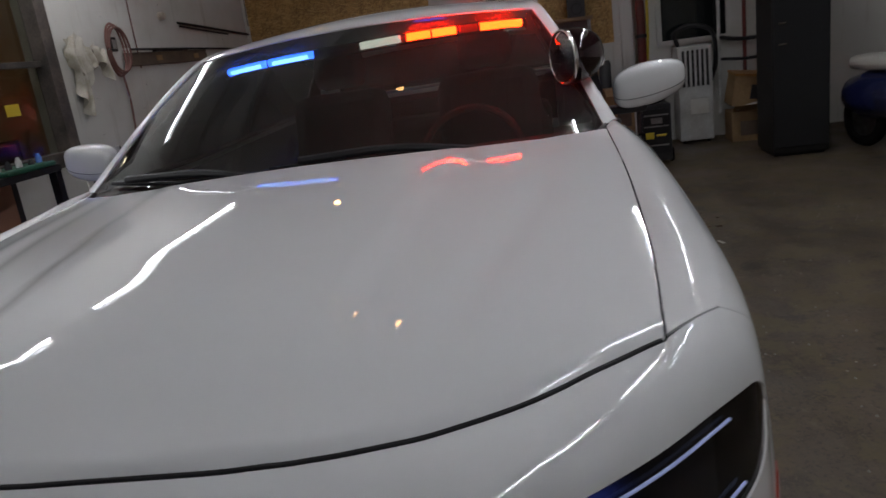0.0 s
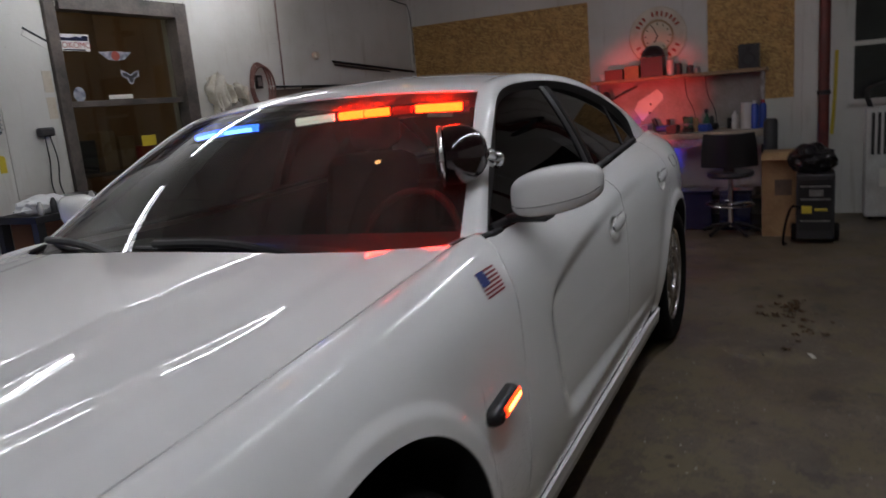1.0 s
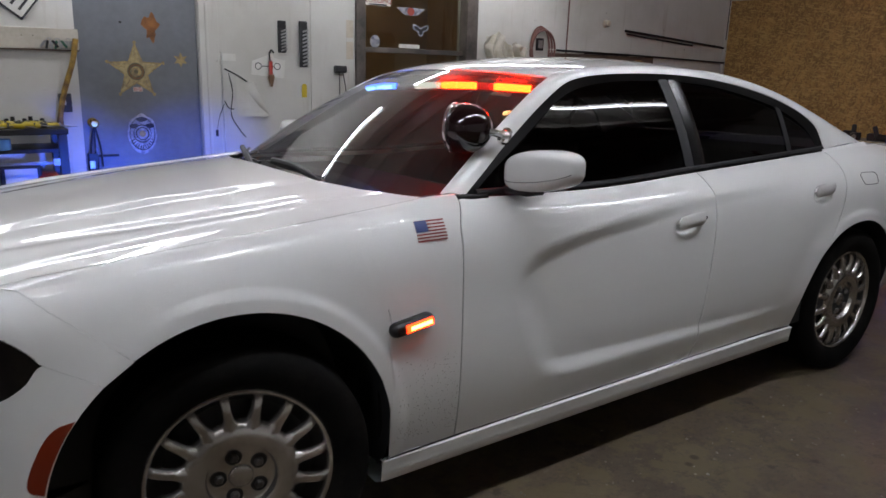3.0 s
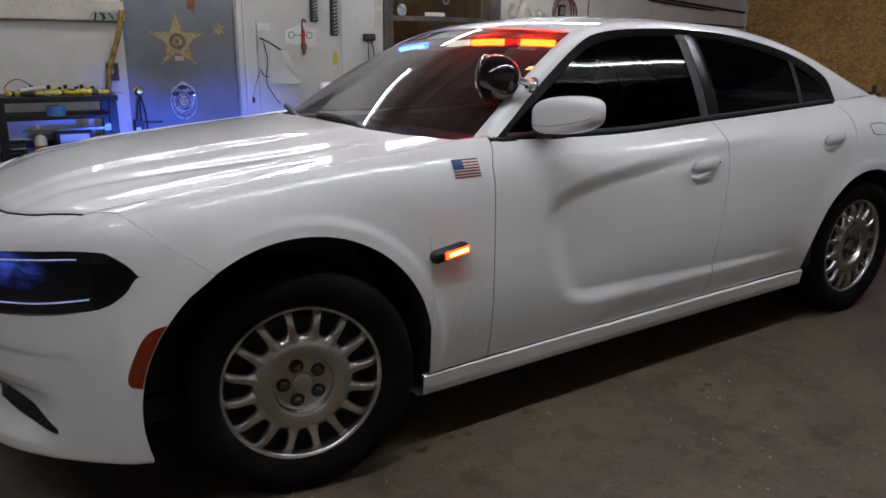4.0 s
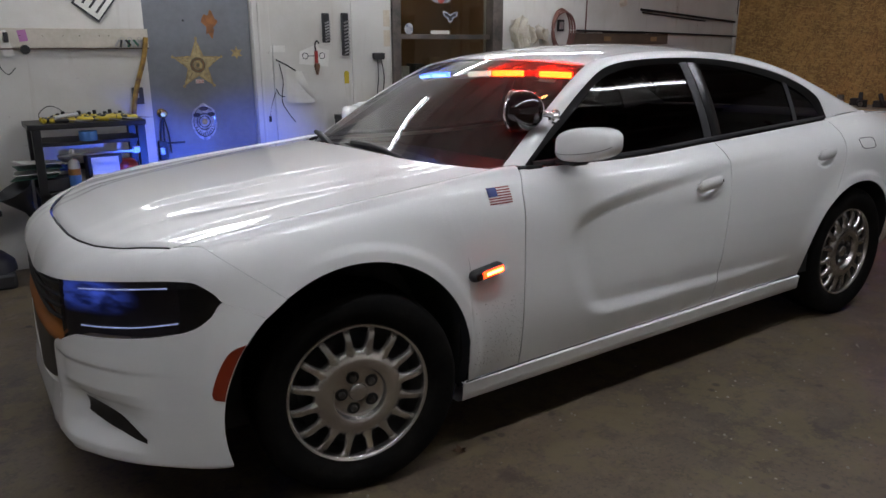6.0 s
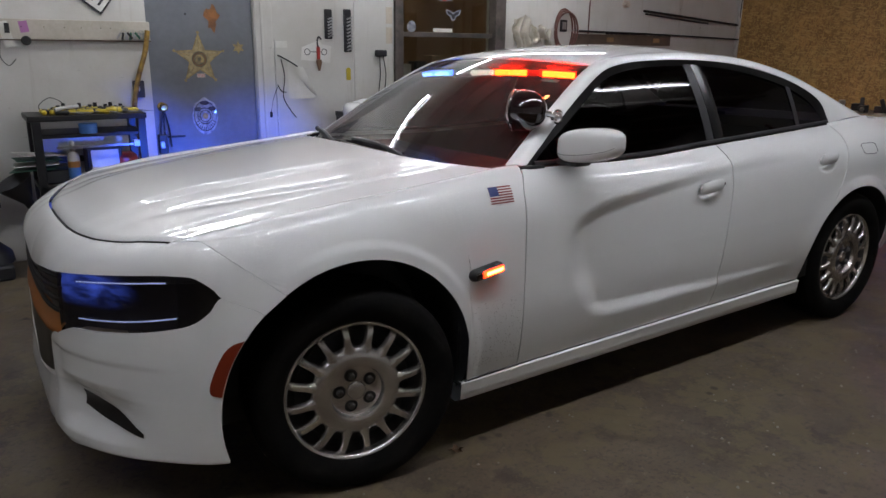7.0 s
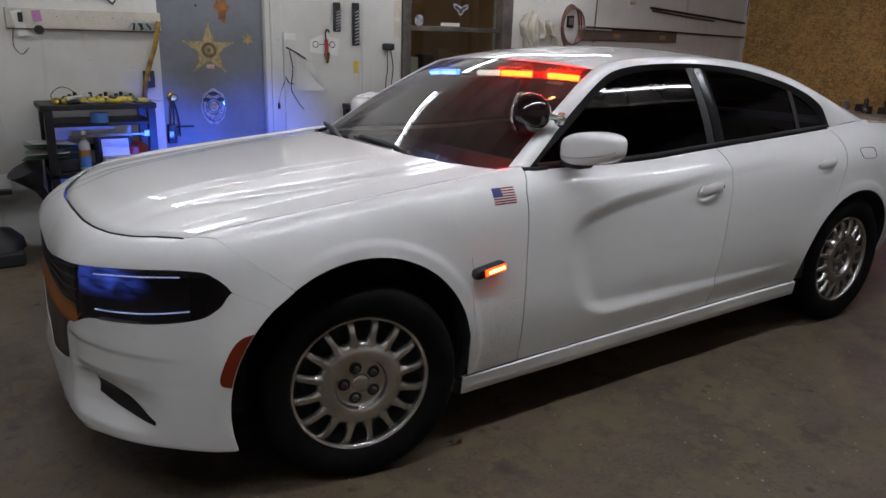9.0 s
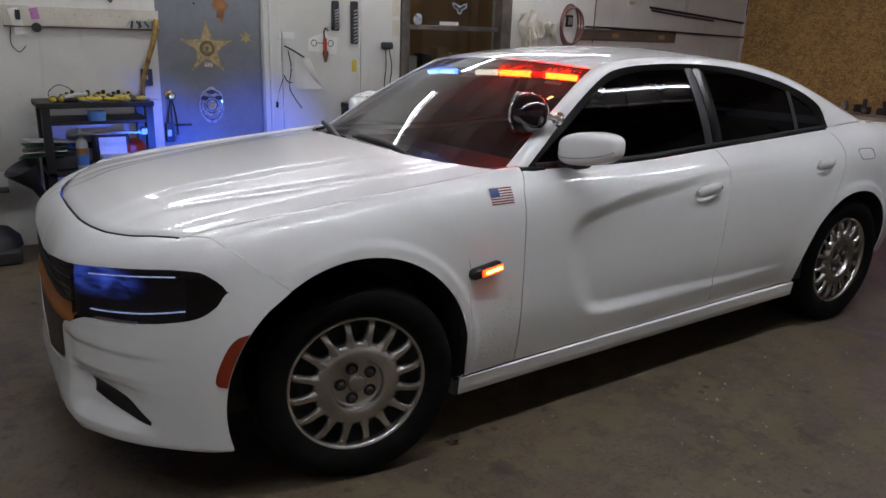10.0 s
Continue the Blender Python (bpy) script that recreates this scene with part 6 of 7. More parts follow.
    part("loop", cable([on_wall(1.29, 1.33) @ Vector((0, 0, 0.012)), on_wall(1.315, 1.2) @ Vector((0, 0, 0.01)), on_wall(1.30, 1.04) @ Vector((0, 0, 0.01)), on_wall(1.36, 0.93) @ Vector((0, 0, 0.012)), on_wall(1.40, 0.88) @ Vector((0, 0, 0.012))], 0.0035, n=6), DARK_STEEL, c)
    part("tie", cable([on_wall(1.25, 1.14) @ Vector((0, 0, 0.02)), on_wall(1.28, 1.09) @ Vector((0, 0, 0.02)), on_wall(1.32, 1.08) @ Vector((0, 0, 0.014))], 0.004, n=6), BLACK_METAL, c)
    sh = thing("curled_paper", "white sheet curling off the wall", "paper")

    def curl(u, v):
        x = lerp(1.345, lerp(1.554, 1.454, v), u)
        z = lerp(lerp(1.025, 1.03, u), lerp(1.305, 1.27, u), v)
        return on_wall(x, z) @ Vector((0, 0, 0.005 + 0.05 * (u * (1 - v)) ** 2 + 0.012 * u))
    part("sheet", patch(curl, 10, 10), PAPER, sh, thick=0.001)

    def folded(u, v):
        x = lerp(lerp(1.50, 1.562, u), lerp(1.395, 1.462, u), v)
        z = lerp(lerp(1.10, 1.035, u), lerp(1.235, 1.275, u), v)
        return on_wall(x, z) @ Vector((0, 0, 0.03 + 0.05 * u * (1 - v)))
    part("folded_sheet", patch(folded, 8, 8), PAPER, sh, thick=0.001)
    nt = flat_thing("small_note", rect(0.12, 0.05), 0.0015, on_wall(1.29, 1.44), PAPER, "small white note on the wall", "paper")
    cd = flat_thing("tilted_card", [(-0.08, 0.03), (0.07, -0.05), (0.08, 0.0), (-0.06, 0.06)], 0.003, on_wall(2.225, 1.925), PAPER, "small card with dark edge stuck askew beside the window", "card")
    part("edge", boxed(-0.08, 0.085, 0.0, 0.012, 0.003, 0.006, on_wall(2.225, 1.955) @ pose(0, 0, 0, 0, 0, -27)), SATIN_BLACK, cd, flat=True)
    for z in (1.52, 1.68):
        flat_thing("note_strip", rect(0.06, 0.13), 0.0015, on_wall(2.26, z), CREAM, "yellowed note beside the window", "paper")


wall_tools()


def side_table():
    t = thing("side_table", "low black table against the wall", "table")
    part("top", boxed(1.72, 2.66, 2.28, 2.66, 0.885, 0.925), BLACK_METAL, t, bevel=0.004)
    for x in (1.75, 2.63):
        for y in (2.31, 2.63):
            part("leg", boxed(x - 0.025, x + 0.025, y - 0.025, y + 0.025, 0, 0.885), BLACK_METAL, t)
    part("panel", boxed(1.78, 2.6, 2.60, 2.61, 0.3, 0.88), material("tan_board", (0.28, 0.13, 0.08), 0.7), t, flat=True)
    b = thing("white_bag", "crumpled white plastic bag on the table", "bag")
    bm = bmesh.new()
    bmesh.ops.create_icosphere(bm, subdivisions=4, radius=1.0)
    for v in bm.verts:
        k = 1 + 0.22 * noise.noise(v.co * 2.3) + 0.10 * noise.noise(v.co * 6)
        v.co = Vector((v.co.x * 0.16 * k, v.co.y * 0.09 * k, max(-0.04, v.co.z * 0.06 * k)))
    bmesh.ops.transform(bm, matrix=pose(1.90, 2.45, 0.965), verts=bm.verts)
    part("bag_skin", bm, WHITE_BAG, b)
    g = thing("tennis_ball", "yellow green tennis ball", "ball")
    bm = bmesh.new()
    bmesh.ops.create_icosphere(bm, subdivisions=3, radius=0.034, matrix=Matrix.Translation((1.985, 2.34, 0.959)))
    part("felt", bm, GREEN_BALL, g)
    k = thing("black_pouch", "black tool pouch on the table", "pouch")
    part("pouch_body", boxed(1.98, 2.26, 2.42, 2.6, 0.925, 1.0), VINYL, k, bevel=0.03)
    rng = random.Random(11)
    for j in range(10):
        c = thing("small_bottle", "small bottle on the table", "bottle", (1.80 + 0.085 * j, 2.33 + 0.02 * rng.random(), 0.925), 0, "bottles on the table")
        h = rng.uniform(0.03, 0.07)
        part("body", lathe([(0.0, 0.0), (0.018, 0.0), (0.018, h), (0.01, h + 0.012), (0.01, h + 0.022), (0.0, h + 0.022)], 12), rng.choice([WHITE_ENAMEL, SATIN_BLACK, LIGHT_BLUE, STEEL]), c)
    r = thing("green_tray", "green plastic tray under the table top", "tray")
    part("tray", boxed(2.2, 2.6, 2.26, 2.5, 0.926, 0.955), GREEN, r, bevel=0.01)


side_table()


# ---------------------------------------------------------------- the window's stickers and the room behind
def window_things():
    m = lambda x, z: on_wall(x, z, -0.075)
    s = flat_thing("city_sticker", rect(0.235, 0.108), 0.0015, m(2.55, 1.93), PAPER, "white sticker with red and blue lettering on the window", "sticker")
    part("skyline_band", plate([(-0.11, 0.012), (0.11, 0.012), (0.11, 0.042), (0.07, 0.046), (0.06, 0.03), (0.02, 0.04), (-0.03, 0.028), (-0.11, 0.034)], 0.0006, m(2.55, 1.93) @ Matrix.Translation((0, 0, 0.0018))), NAVY, s, flat=True)
    writing("KOKOMO", 0.056, m(2.55, 1.912) @ Matrix.Translation((0, 0, 0.003)), INK_RED, s)
    part("lettering_bar", plate(rect(0.16, 0.008), 0.0006, m(2.55, 1.884) @ Matrix.Translation((0, 0, 0.0018))), NAVY, s, flat=True)
    wing = [(0.0, -0.03), (0.035, -0.028), (0.07, -0.022), (0.10, 0.0), (0.14, 0.03), (0.10, 0.028), (0.04, 0.032), (0.0, 0.034), (-0.04, 0.032), (-0.10, 0.028), (-0.14, 0.03), (-0.10, 0.0), (-0.07, -0.022), (-0.035, -0.028)]
    w = flat_thing("wing_sticker", wing, 0.0015, m(2.86, 1.848), STICKER_SILVER, "grey winged emblem sticker on the window", "sticker")
    part("wing_centre", plate(disc_outline(0.035, 0.032), 0.0008, m(2.86, 1.85) @ Matrix.Translation((0, 0, 0.0018))), INK_RED, w, flat=True)
    f = flat_thing("dark_emblem_sticker", [(0.0, -0.055), (0.022, -0.045), (0.03, -0.02), (0.075, 0.0), (0.08, 0.045), (0.03, 0.03), (0.0, 0.012), (-0.03, 0.03), (-0.08, 0.045), (-0.075, 0.0), (-0.03, -0.02), (-0.022, -0.045)], 0.0015, m(2.96, 1.712), STICKER_SILVER, "pale abstract emblem sticker on the window", "sticker")
    part("emblem_mark", plate([(0.0, -0.045), (0.013, -0.038), (0.02, -0.012), (0.06, 0.005), (0.068, 0.032), (0.028, 0.018), (0.0, 0.0), (-0.028, 0.018), (-0.068, 0.032), (-0.06, 0.005), (-0.02, -0.012), (-0.013, -0.038)], 0.0008, m(2.96, 1.712) @ Matrix.Translation((0, 0, 0.0018))), SATIN_BLACK, f, flat=True)
    flat_thing("pale_sticker", disc_outline(0.045, 0.05, 12), 0.0015, m(2.525, 1.60), STICKER_SILVER, "round pale sticker on the window", "sticker")
    flat_thing("yellow_sticker", rect(0.13, 0.075), 0.0015, m(3.03, 1.26), YELLOW, "bright yellow sticker on the lower pane", "sticker")
    flat_thing("text_strip", rect(0.20, 0.03), 0.0015, m(2.85, 1.575), PAPER, "white strip of lettering bars on the window", "sticker")
    d = thing("office_shelf", "dark shelf with clutter in the room behind the window", "shelf")
    part("board", boxed(2.0, 3.9, 3.5, 3.8, 1.0, 1.03), DARK_WOOD, d)
    part("side", boxed(2.0, 2.04, 3.5, 3.8, 0, 1.0), DARK_WOOD, d)
    part("far_side", boxed(3.86, 3.9, 3.5, 3.8, 0, 1.0), DARK_WOOD, d)
    rng = random.Random(3)
    for k in range(9):
        x = 2.15 + 0.19 * k
        h = rng.uniform(0.1, 0.35)
        bx = thing("storage_box", "box on the shelf behind the window", "box", (x, 3.62, 1.03), rng.uniform(-10, 10), "boxes behind the window")
        part("carton", boxed(-0.07, 0.07, -0.08, 0.08, 0, h), rng.choice([CARDBOARD, SATIN_BLACK, RED, PAPER]), bx, bevel=0.004)
    # added tube, out of sight above the window, that brightens the room behind
    lamp = thing("office_tube", "unseen tube added to light the room behind", "ceiling light")
    part("tube", tube(bmesh.new(), (2.4, 4.0, 2.56), (3.6, 4.0, 2.56), 0.013, n=10), glowing("office_fill_glow", (1.0, 0.85, 0.6), 16.0), lamp)
    part("mount", boxed(2.4, 3.6, 3.97, 4.03, 2.575, 2.6), LAMP_WHITE, lamp)


window_things()


# ---------------------------------------------------------------- north wall, east of the window
def cloth(x0, x1, ztop, zlow, seed):
    rng = random.Random(seed)
    p = [rng.uniform(0, 6) for _ in range(4)]

    def f(u, v):
        x = lerp(x0, x1, u) + 0.02 * math.sin(3 * v + p[0]) * v
        z = lerp(ztop - 0.05 * abs(math.sin(2.5 * u + p[1])), zlow + 0.08 * math.sin(4 * u + p[2]), v)
        return on_wall(x, z) @ Vector((0, 0, 0.04 + 0.030 * math.sin(13 * u + p[3] + 2.5 * v + 1.5 * math.sin(5 * v + p[0])) * (0.35 + v)))
    return patch(f, 40, 20)


def wall_east_things():
    for k, (x0, x1, zt, zl) in enumerate(((3.56, 3.76, 1.735, 1.50), (3.70, 3.86, 1.66, 1.40), (3.86, 4.02, 1.66, 1.44), (3.62, 3.72, 1.60, 1.22))):
        r = thing("hanging_rag", "grubby pale cloth hanging on the wall", "cloth", group="rags on the wall")
        part("cloth", cloth(x0, x1, zt, zl, k), CLOTH, r, thick=0.003)
    h = thing("coiled_hose", "reddish air hose coiled on a wall hook", "hose")
    for k in range(3):
        pts = []
        for i in range(17):
            a = 2 * math.pi * i / 16
            pts.append(on_wall(4.20 + (0.115 + 0.012 * k) * math.sin(a) + 0.01 * k, 1.60 + (0.20 - 0.015 * k) * math.cos(a)) @ Vector((0, 0, 0.03 + 0.014 * k)))
        part("coil", cable(pts, 0.009, n=8, res=3), HOSE, h)
    part("tail", cable([on_wall(4.22, 1.42) @ Vector((0, 0, 0.03)), on_wall(4.24, 1.2) @ Vector((0, 0, 0.03)), on_wall(4.2, 0.9) @ Vector((0, 0, 0.03))], 0.008, n=8), HOSE, h)
    o = thing("wall_outlet", "dark electrical outlet on the wall", "outlet")
    part("plate", boxed(4.17, 4.25, BACK_Y - 0.03, BACK_Y - 0.009, 1.59, 1.70), DARK_STEEL, o, bevel=0.004)
    part("socket_face", boxed(4.185, 4.235, BACK_Y - 0.034, BACK_Y - 0.0305, 1.61, 1.68), STEEL, o, flat=True)
    b = thing("wall_rail", "long dark board fixed to the wall", "rail")
    part("board", boxed(4.33, 5.78, BACK_Y - 0.035, BACK_Y - 0.009, 1.47, 1.575), DARK_WOOD, b, flat=True, bevel=0.003)
    part("upper_edge", boxed(4.80, 5.40, BACK_Y - 0.045, BACK_Y - 0.009, 1.577, 1.60), SATIN_BLACK, b, flat=True, bevel=0.004)
    for x in (4.85, 5.55):
        part("patch_plate", boxed(x - 0.05, x + 0.05, BACK_Y - 0.038, BACK_Y - 0.0355, 1.50, 1.545), CARDBOARD, b, flat=True)
    p = thing("wall_pipe", "thin rusty pipe running along the wall", "pipe")
    part("pipe", cable([(5.33, BACK_Y - 0.03, 1.82), (5.9, BACK_Y - 0.03, 1.785), (6.5, BACK_Y - 0.03, 1.745), (6.96, BACK_Y - 0.03, 1.715)], 0.012, n=8), DARK_STEEL, p)
    part("second_pipe", cable([(5.36, BACK_Y - 0.03, 1.79), (5.9, BACK_Y - 0.03, 1.752), (6.4, BACK_Y - 0.03, 1.72)], 0.008, n=8), DARK_STEEL, p)
    part("low_pipe", cable([(4.4, BACK_Y - 0.05, 1.60), (5.6, BACK_Y - 0.05, 1.585), (6.96, BACK_Y - 0.05, 1.555)], 0.009, n=8), DARK_STEEL, p)
    k = thing("insulator", "round cream ceramic insulator on the wall", "insulator")
    part("stem", lathe([(0.0, 0.05), (0.025, 0.05), (0.032, 0.04), (0.03, 0.01), (0.04, 0.0)], 20, on_wall(5.06, 1.875)), CREAM, k)
    c = thing("brown_cord", "brown cord running down the wall", "cord")
    part("cord", cable([(4.56, BACK_Y - 0.016, 3.2), (4.565, BACK_Y - 0.016, 2.5), (4.555, BACK_Y - 0.016, 1.9), (4.55, BACK_Y - 0.016, 1.45)], 0.006, n=6), HOSE, c)
    w = thing("ceiling_cable", "thin dark cable sagging along the walls", "cable")
    part("cable", cable([(4.3, 2.55, 2.62), (4.45, 2.5, 2.42), (4.6, 2.6, 2.62), (5.4, BACK_Y - 0.02, 2.62), (6.3, BACK_Y - 0.02, 2.52), (6.93, BACK_Y - 0.03, 2.46)], 0.006, n=6), BLACK_METAL, w)
    part("drop", cable([(6.93, BACK_Y - 0.03, 2.46), (6.95, BACK_Y - 0.05, 2.3), (6.95, BACK_Y - 0.05, 1.8)], 0.005, n=6), BLACK_METAL, w)


wall_east_things()


# ---------------------------------------------------------------- work bench and shelf at the end wall
def bench():
    b = thing("work_bench", "long work bench with a pale worn top against the wall", "bench")
    part("bench_top", boxed(6.36, 6.98, -1.13, 1.9, 0.81, 0.865), material("pale_bench_top", (0.42, 0.36, 0.28), 0.55, spots=(0.28, 0.23, 0.17), scale=4), b, bevel=0.004)
    part("apron", boxed(6.385, 6.40, -1.10, 1.88, 0.735, 0.808), STEEL, b, flat=True)
    for y in (-1.09, 0.42, 1.86):
        for x in (6.43, 6.93):
            part("leg", boxed(x - 0.028, x + 0.028, y - 0.028, y + 0.028, 0.0, 0.81), BLACK_METAL, b)
    part("lower_shelf", boxed(6.40, 6.95, -1.06, 1.83, 0.235, 0.28), DARK_WOOD, b, flat=True, bevel=0.003)
    part("back_panel", boxed(6.955, 6.965, -1.05, 1.83, 0.30, 0.80), WALL_PAINT, b, flat=True)
    s = thing("wall_shelf", "long wooden wall shelf over the work bench", "shelf")
    part("board", boxed(6.72, 6.97, -1.09, 0.56, 1.375, 1.41), WOOD, s, bevel=0.004)
    for y in (-1.05, 0.52):
        part("upright", boxed(6.75, 6.78, y - 0.015, y + 0.015, 0.867, 1.375), STEEL, s)
    # greyer and darker than the wall paint round it
    part("splash_board", boxed(6.972, 6.983, -1.06, 0.60, 0.87, 1.374), material("mottled_grey_board", (0.30, 0.28, 0.26), 0.6, spots=(0.2, 0.18, 0.16), scale=5), s, flat=True)

    rng = random.Random(21)
    mats = [SATIN_BLACK, DARK_STEEL, WHITE_ENAMEL, STEEL, BLUE, CARDBOARD, SATIN_BLACK]
    for k in range(22):
        y = lerp(-0.75, 1.2, k / 21) + rng.uniform(-0.03, 0.03)
        x = rng.uniform(6.5, 6.85)
        if k % 3 == 0:
            t = thing("tin_can", "small tin or jar on the work bench", "can", (x, y, 0.865), 0, "cans on the bench")
            r, h = rng.uniform(0.02, 0.035), rng.uniform(0.06, 0.13)
            part("body", lathe([(0.0, 0.0), (r, 0.0), (r * 1.05, 0.004), (r, 0.01), (r, h), (r * 1.05, h + 0.004), (r * 0.8, h + 0.006), (0.0, h + 0.006)], 16), rng.choice(mats), t)
        elif k % 3 == 1:
            t = thing("power_tool", "dark hand tool lying on the work bench", "tool", (x, y, 0.867), rng.uniform(0, 180), "tools on the bench")
            part("body", boxed(-0.09, 0.06, -0.03, 0.03, 0.0, 0.06), rng.choice(mats), t, bevel=0.018)
            part("grip", boxed(-0.02, 0.02, -0.02, 0.02, 0.0, 0.12, pose(0.045, 0, 0.02, 0, 20, 0)), SATIN_BLACK, t, bevel=0.012)
            part("chuck", lathe([(0.02, 0.0), (0.022, 0.02), (0.012, 0.05), (0.0, 0.06)], 12, pose(-0.09, 0, 0.03, 0, -90, 0)), STEEL, t)
        else:
            t = thing("parts_box", "small box of parts on the work bench", "box", (x, y, 0.865), rng.uniform(-20, 20), "boxes on the bench")
            part("carton", boxed(-0.06, 0.06, -0.05, 0.05, 0, rng.uniform(0.04, 0.11)), rng.choice(mats), t, bevel=0.003)
    v = thing("bench_vise", "small dark bench vise", "vise", (6.52, -0.42, 0.865))
    part("base", boxed(-0.06, 0.06, -0.05, 0.05, 0, 0.04), DARK_STEEL, v, bevel=0.006)
    part("jaw", boxed(-0.03, 0.05, -0.04, 0.04, 0.04, 0.14), GREEN, v, bevel=0.01)
    part("screw", tube(bmesh.new(), (-0.14, 0, 0.08), (-0.03, 0, 0.08), 0.012, n=10), STEEL, v)
    part("handle", tube(bmesh.new(), (-0.13, -0.06, 0.08), (-0.13, 0.06, 0.08), 0.005, n=8), STEEL, v)
    g = thing("spray_gun", "green spray bottle standing on the work bench", "bottle", (6.72, -0.56, 0.865))
    part("bottle", lathe([(0.0, 0.0), (0.035, 0.0), (0.036, 0.09), (0.012, 0.14), (0.012, 0.16)], 16), GREEN, g)
    part("head", boxed(-0.05, 0.03, -0.014, 0.014, 0.16, 0.20), SATIN_BLACK, g, bevel=0.006)
    r = thing("paper_towel_roll", "white paper towel roll standing on the bench", "paper towel", (6.62, -0.93, 0.865))
    part("roll", lathe([(0.02, 0.0), (0.055, 0.0), (0.055, 0.235), (0.02, 0.235), (0.02, 0.0)], 24), PAPER, r)
    r2 = thing("white_bottle", "white plastic bottle on the bench", "bottle", (6.66, -0.82, 0.865))
    part("body", lathe([(0.0, 0.0), (0.03, 0.0), (0.03, 0.12), (0.012, 0.15), (0.012, 0.165), (0.0, 0.165)], 16), WHITE_ENAMEL, r2)
    for k, y in enumerate((-1.0, -1.06)):
        t = thing("blue_aerosol", "tall blue aerosol can on the bench", "can", (6.55 + 0.1 * k, y, 0.865), 0, "aerosol cans")
        part("body", lathe([(0.0, 0.0), (0.033, 0.0), (0.033, 0.20), (0.02, 0.225), (0.0, 0.225)], 16), BLUE, t)
        part("cap", lathe([(0.018, 0.225), (0.018, 0.25), (0.0, 0.252)], 12), RED if k else WHITE_ENAMEL, t)
    pl = flat_thing("white_notice", [(-0.155, -0.04), (-0.08, -0.155), (0.135, 0.055), (0.13, 0.10), (0.08, 0.155), (-0.115, 0.045)], 0.004, on_end(0.02, 1.13, 0.034), PAPER, "white card with two holes leaning behind the bench", "card")
    for dx, dy in ((0.01, 0.01), (-0.005, -0.075)):
        part("card_mark", plate(disc_outline(0.012, 0.012, 10), 0.001, on_end(0.02, 1.13, 0.0385) @ Matrix.Translation((dx, dy, 0))), SATIN_BLACK, pl, flat=True)
    lp = thing("arm_lamp", "black jointed bench lamp", "lamp")
    part("low_arm", tube(bmesh.new(), (6.8, 0.22, 0.90), (6.8, 0.40, 1.20), 0.009, n=8), SATIN_BLACK, lp)
    part("high_arm", tube(bmesh.new(), (6.8, 0.40, 1.20), (6.75, 0.10, 1.33), 0.009, n=8), SATIN_BLACK, lp)
    part("head", lathe([(0.02, 0.06), (0.035, 0.05), (0.06, 0.0), (0.055, 0.0), (0.03, 0.045)], 18, pose(6.75, 0.42, 1.24, 0, 40, 0)), SATIN_BLACK, lp)
    part("foot", lathe([(0.0, 0.03), (0.05, 0.025), (0.06, 0.0), (0.0, 0.0)], 20, pose(6.8, 0.22, 0.866)), SATIN_BLACK, lp)
    # on the shelf
    x = 6.84
    for y0, y1, h, m, lab in ((0.24, 0.42, 0.10, RED_PAINT, "dull red box on the shelf"), (0.08, 0.22, 0.12, CARDBOARD, "brown cardboard box on the shelf"), (-0.155, 0.06, 0.19, SATIN_BLACK, "black box on the shelf")):
        t = thing("shelf_box", lab, "box")
        part("carton", boxed(x - 0.09, x + 0.09, y0, y1, 1.41, 1.41 + h), m, t, bevel=0.003)
    t = thing("black_helmet", "black rounded cap on the box", "cap")
    part("dome", lathe([(0.0, 0.10), (0.06, 0.09), (0.10, 0.05), (0.115, 0.0), (0.0, 0.0)], 24, pose(6.83, -0.05, 1.61)), VINYL, t)
    for k, (y, h) in enumerate(((-0.21, 0.14), (-0.29, 0.10), (-0.40, 0.07), (-0.46, 0.05), (0.46, 0.06))):
        t = thing("shelf_jar", "small dark container on the shelf", "jar", (x, y, 1.41), 0, "jars on the shelf")
        part("body", lathe([(0.0, 0.0), (0.035, 0.0), (0.035, h), (0.025, h + 0.01), (0.0, h + 0.01)], 14), (WHITE_ENAMEL, SATIN_BLACK, SATIN_BLACK, STEEL, WHITE_ENAMEL)[k], t)
    sp = thing("loudspeaker", "black box loudspeaker on the shelf", "speaker")
    part("cabinet", boxed(6.76, 6.93, -1.02, -0.84, 1.41, 1.63), SATIN_BLACK, sp, bevel=0.004)
    part("cone", lathe([(0.0, -0.012), (0.03, -0.01), (0.055, 0.003), (0.06, 0.0)], 20, pose(6.759, -0.93, 1.49, 0, -90, 0)), TRIM_BLACK, sp)
    part("tweeter", lathe([(0.0, 0.003), (0.02, 0.002), (0.024, 0.0)], 16, pose(6.759, -0.93, 1.585, 0, -90, 0)), TRIM_BLACK, sp)
    for y in (-0.55, -0.36):
        c = thing("dangling_cord", "thin cord hanging from the shelf", "cord")
        part("cord", cable([(6.73, y, 1.37), (6.74, y - 0.02, 1.2), (6.76, y - 0.08, 1.05), (6.75, y - 0.1, 0.9)], 0.004, n=6), SATIN_BLACK, c)
    # under the bench
    rng = random.Random(8)
    for k in range(11):
        y = -0.25 + 0.145 * k
        t = thing("part_lump", "oily machine part on the lower shelf", "machine part", (6.62 + rng.uniform(-0.1, 0.1), y, 0.28), rng.uniform(0, 90), "parts under the bench")
        r = rng.uniform(0.05, 0.075)
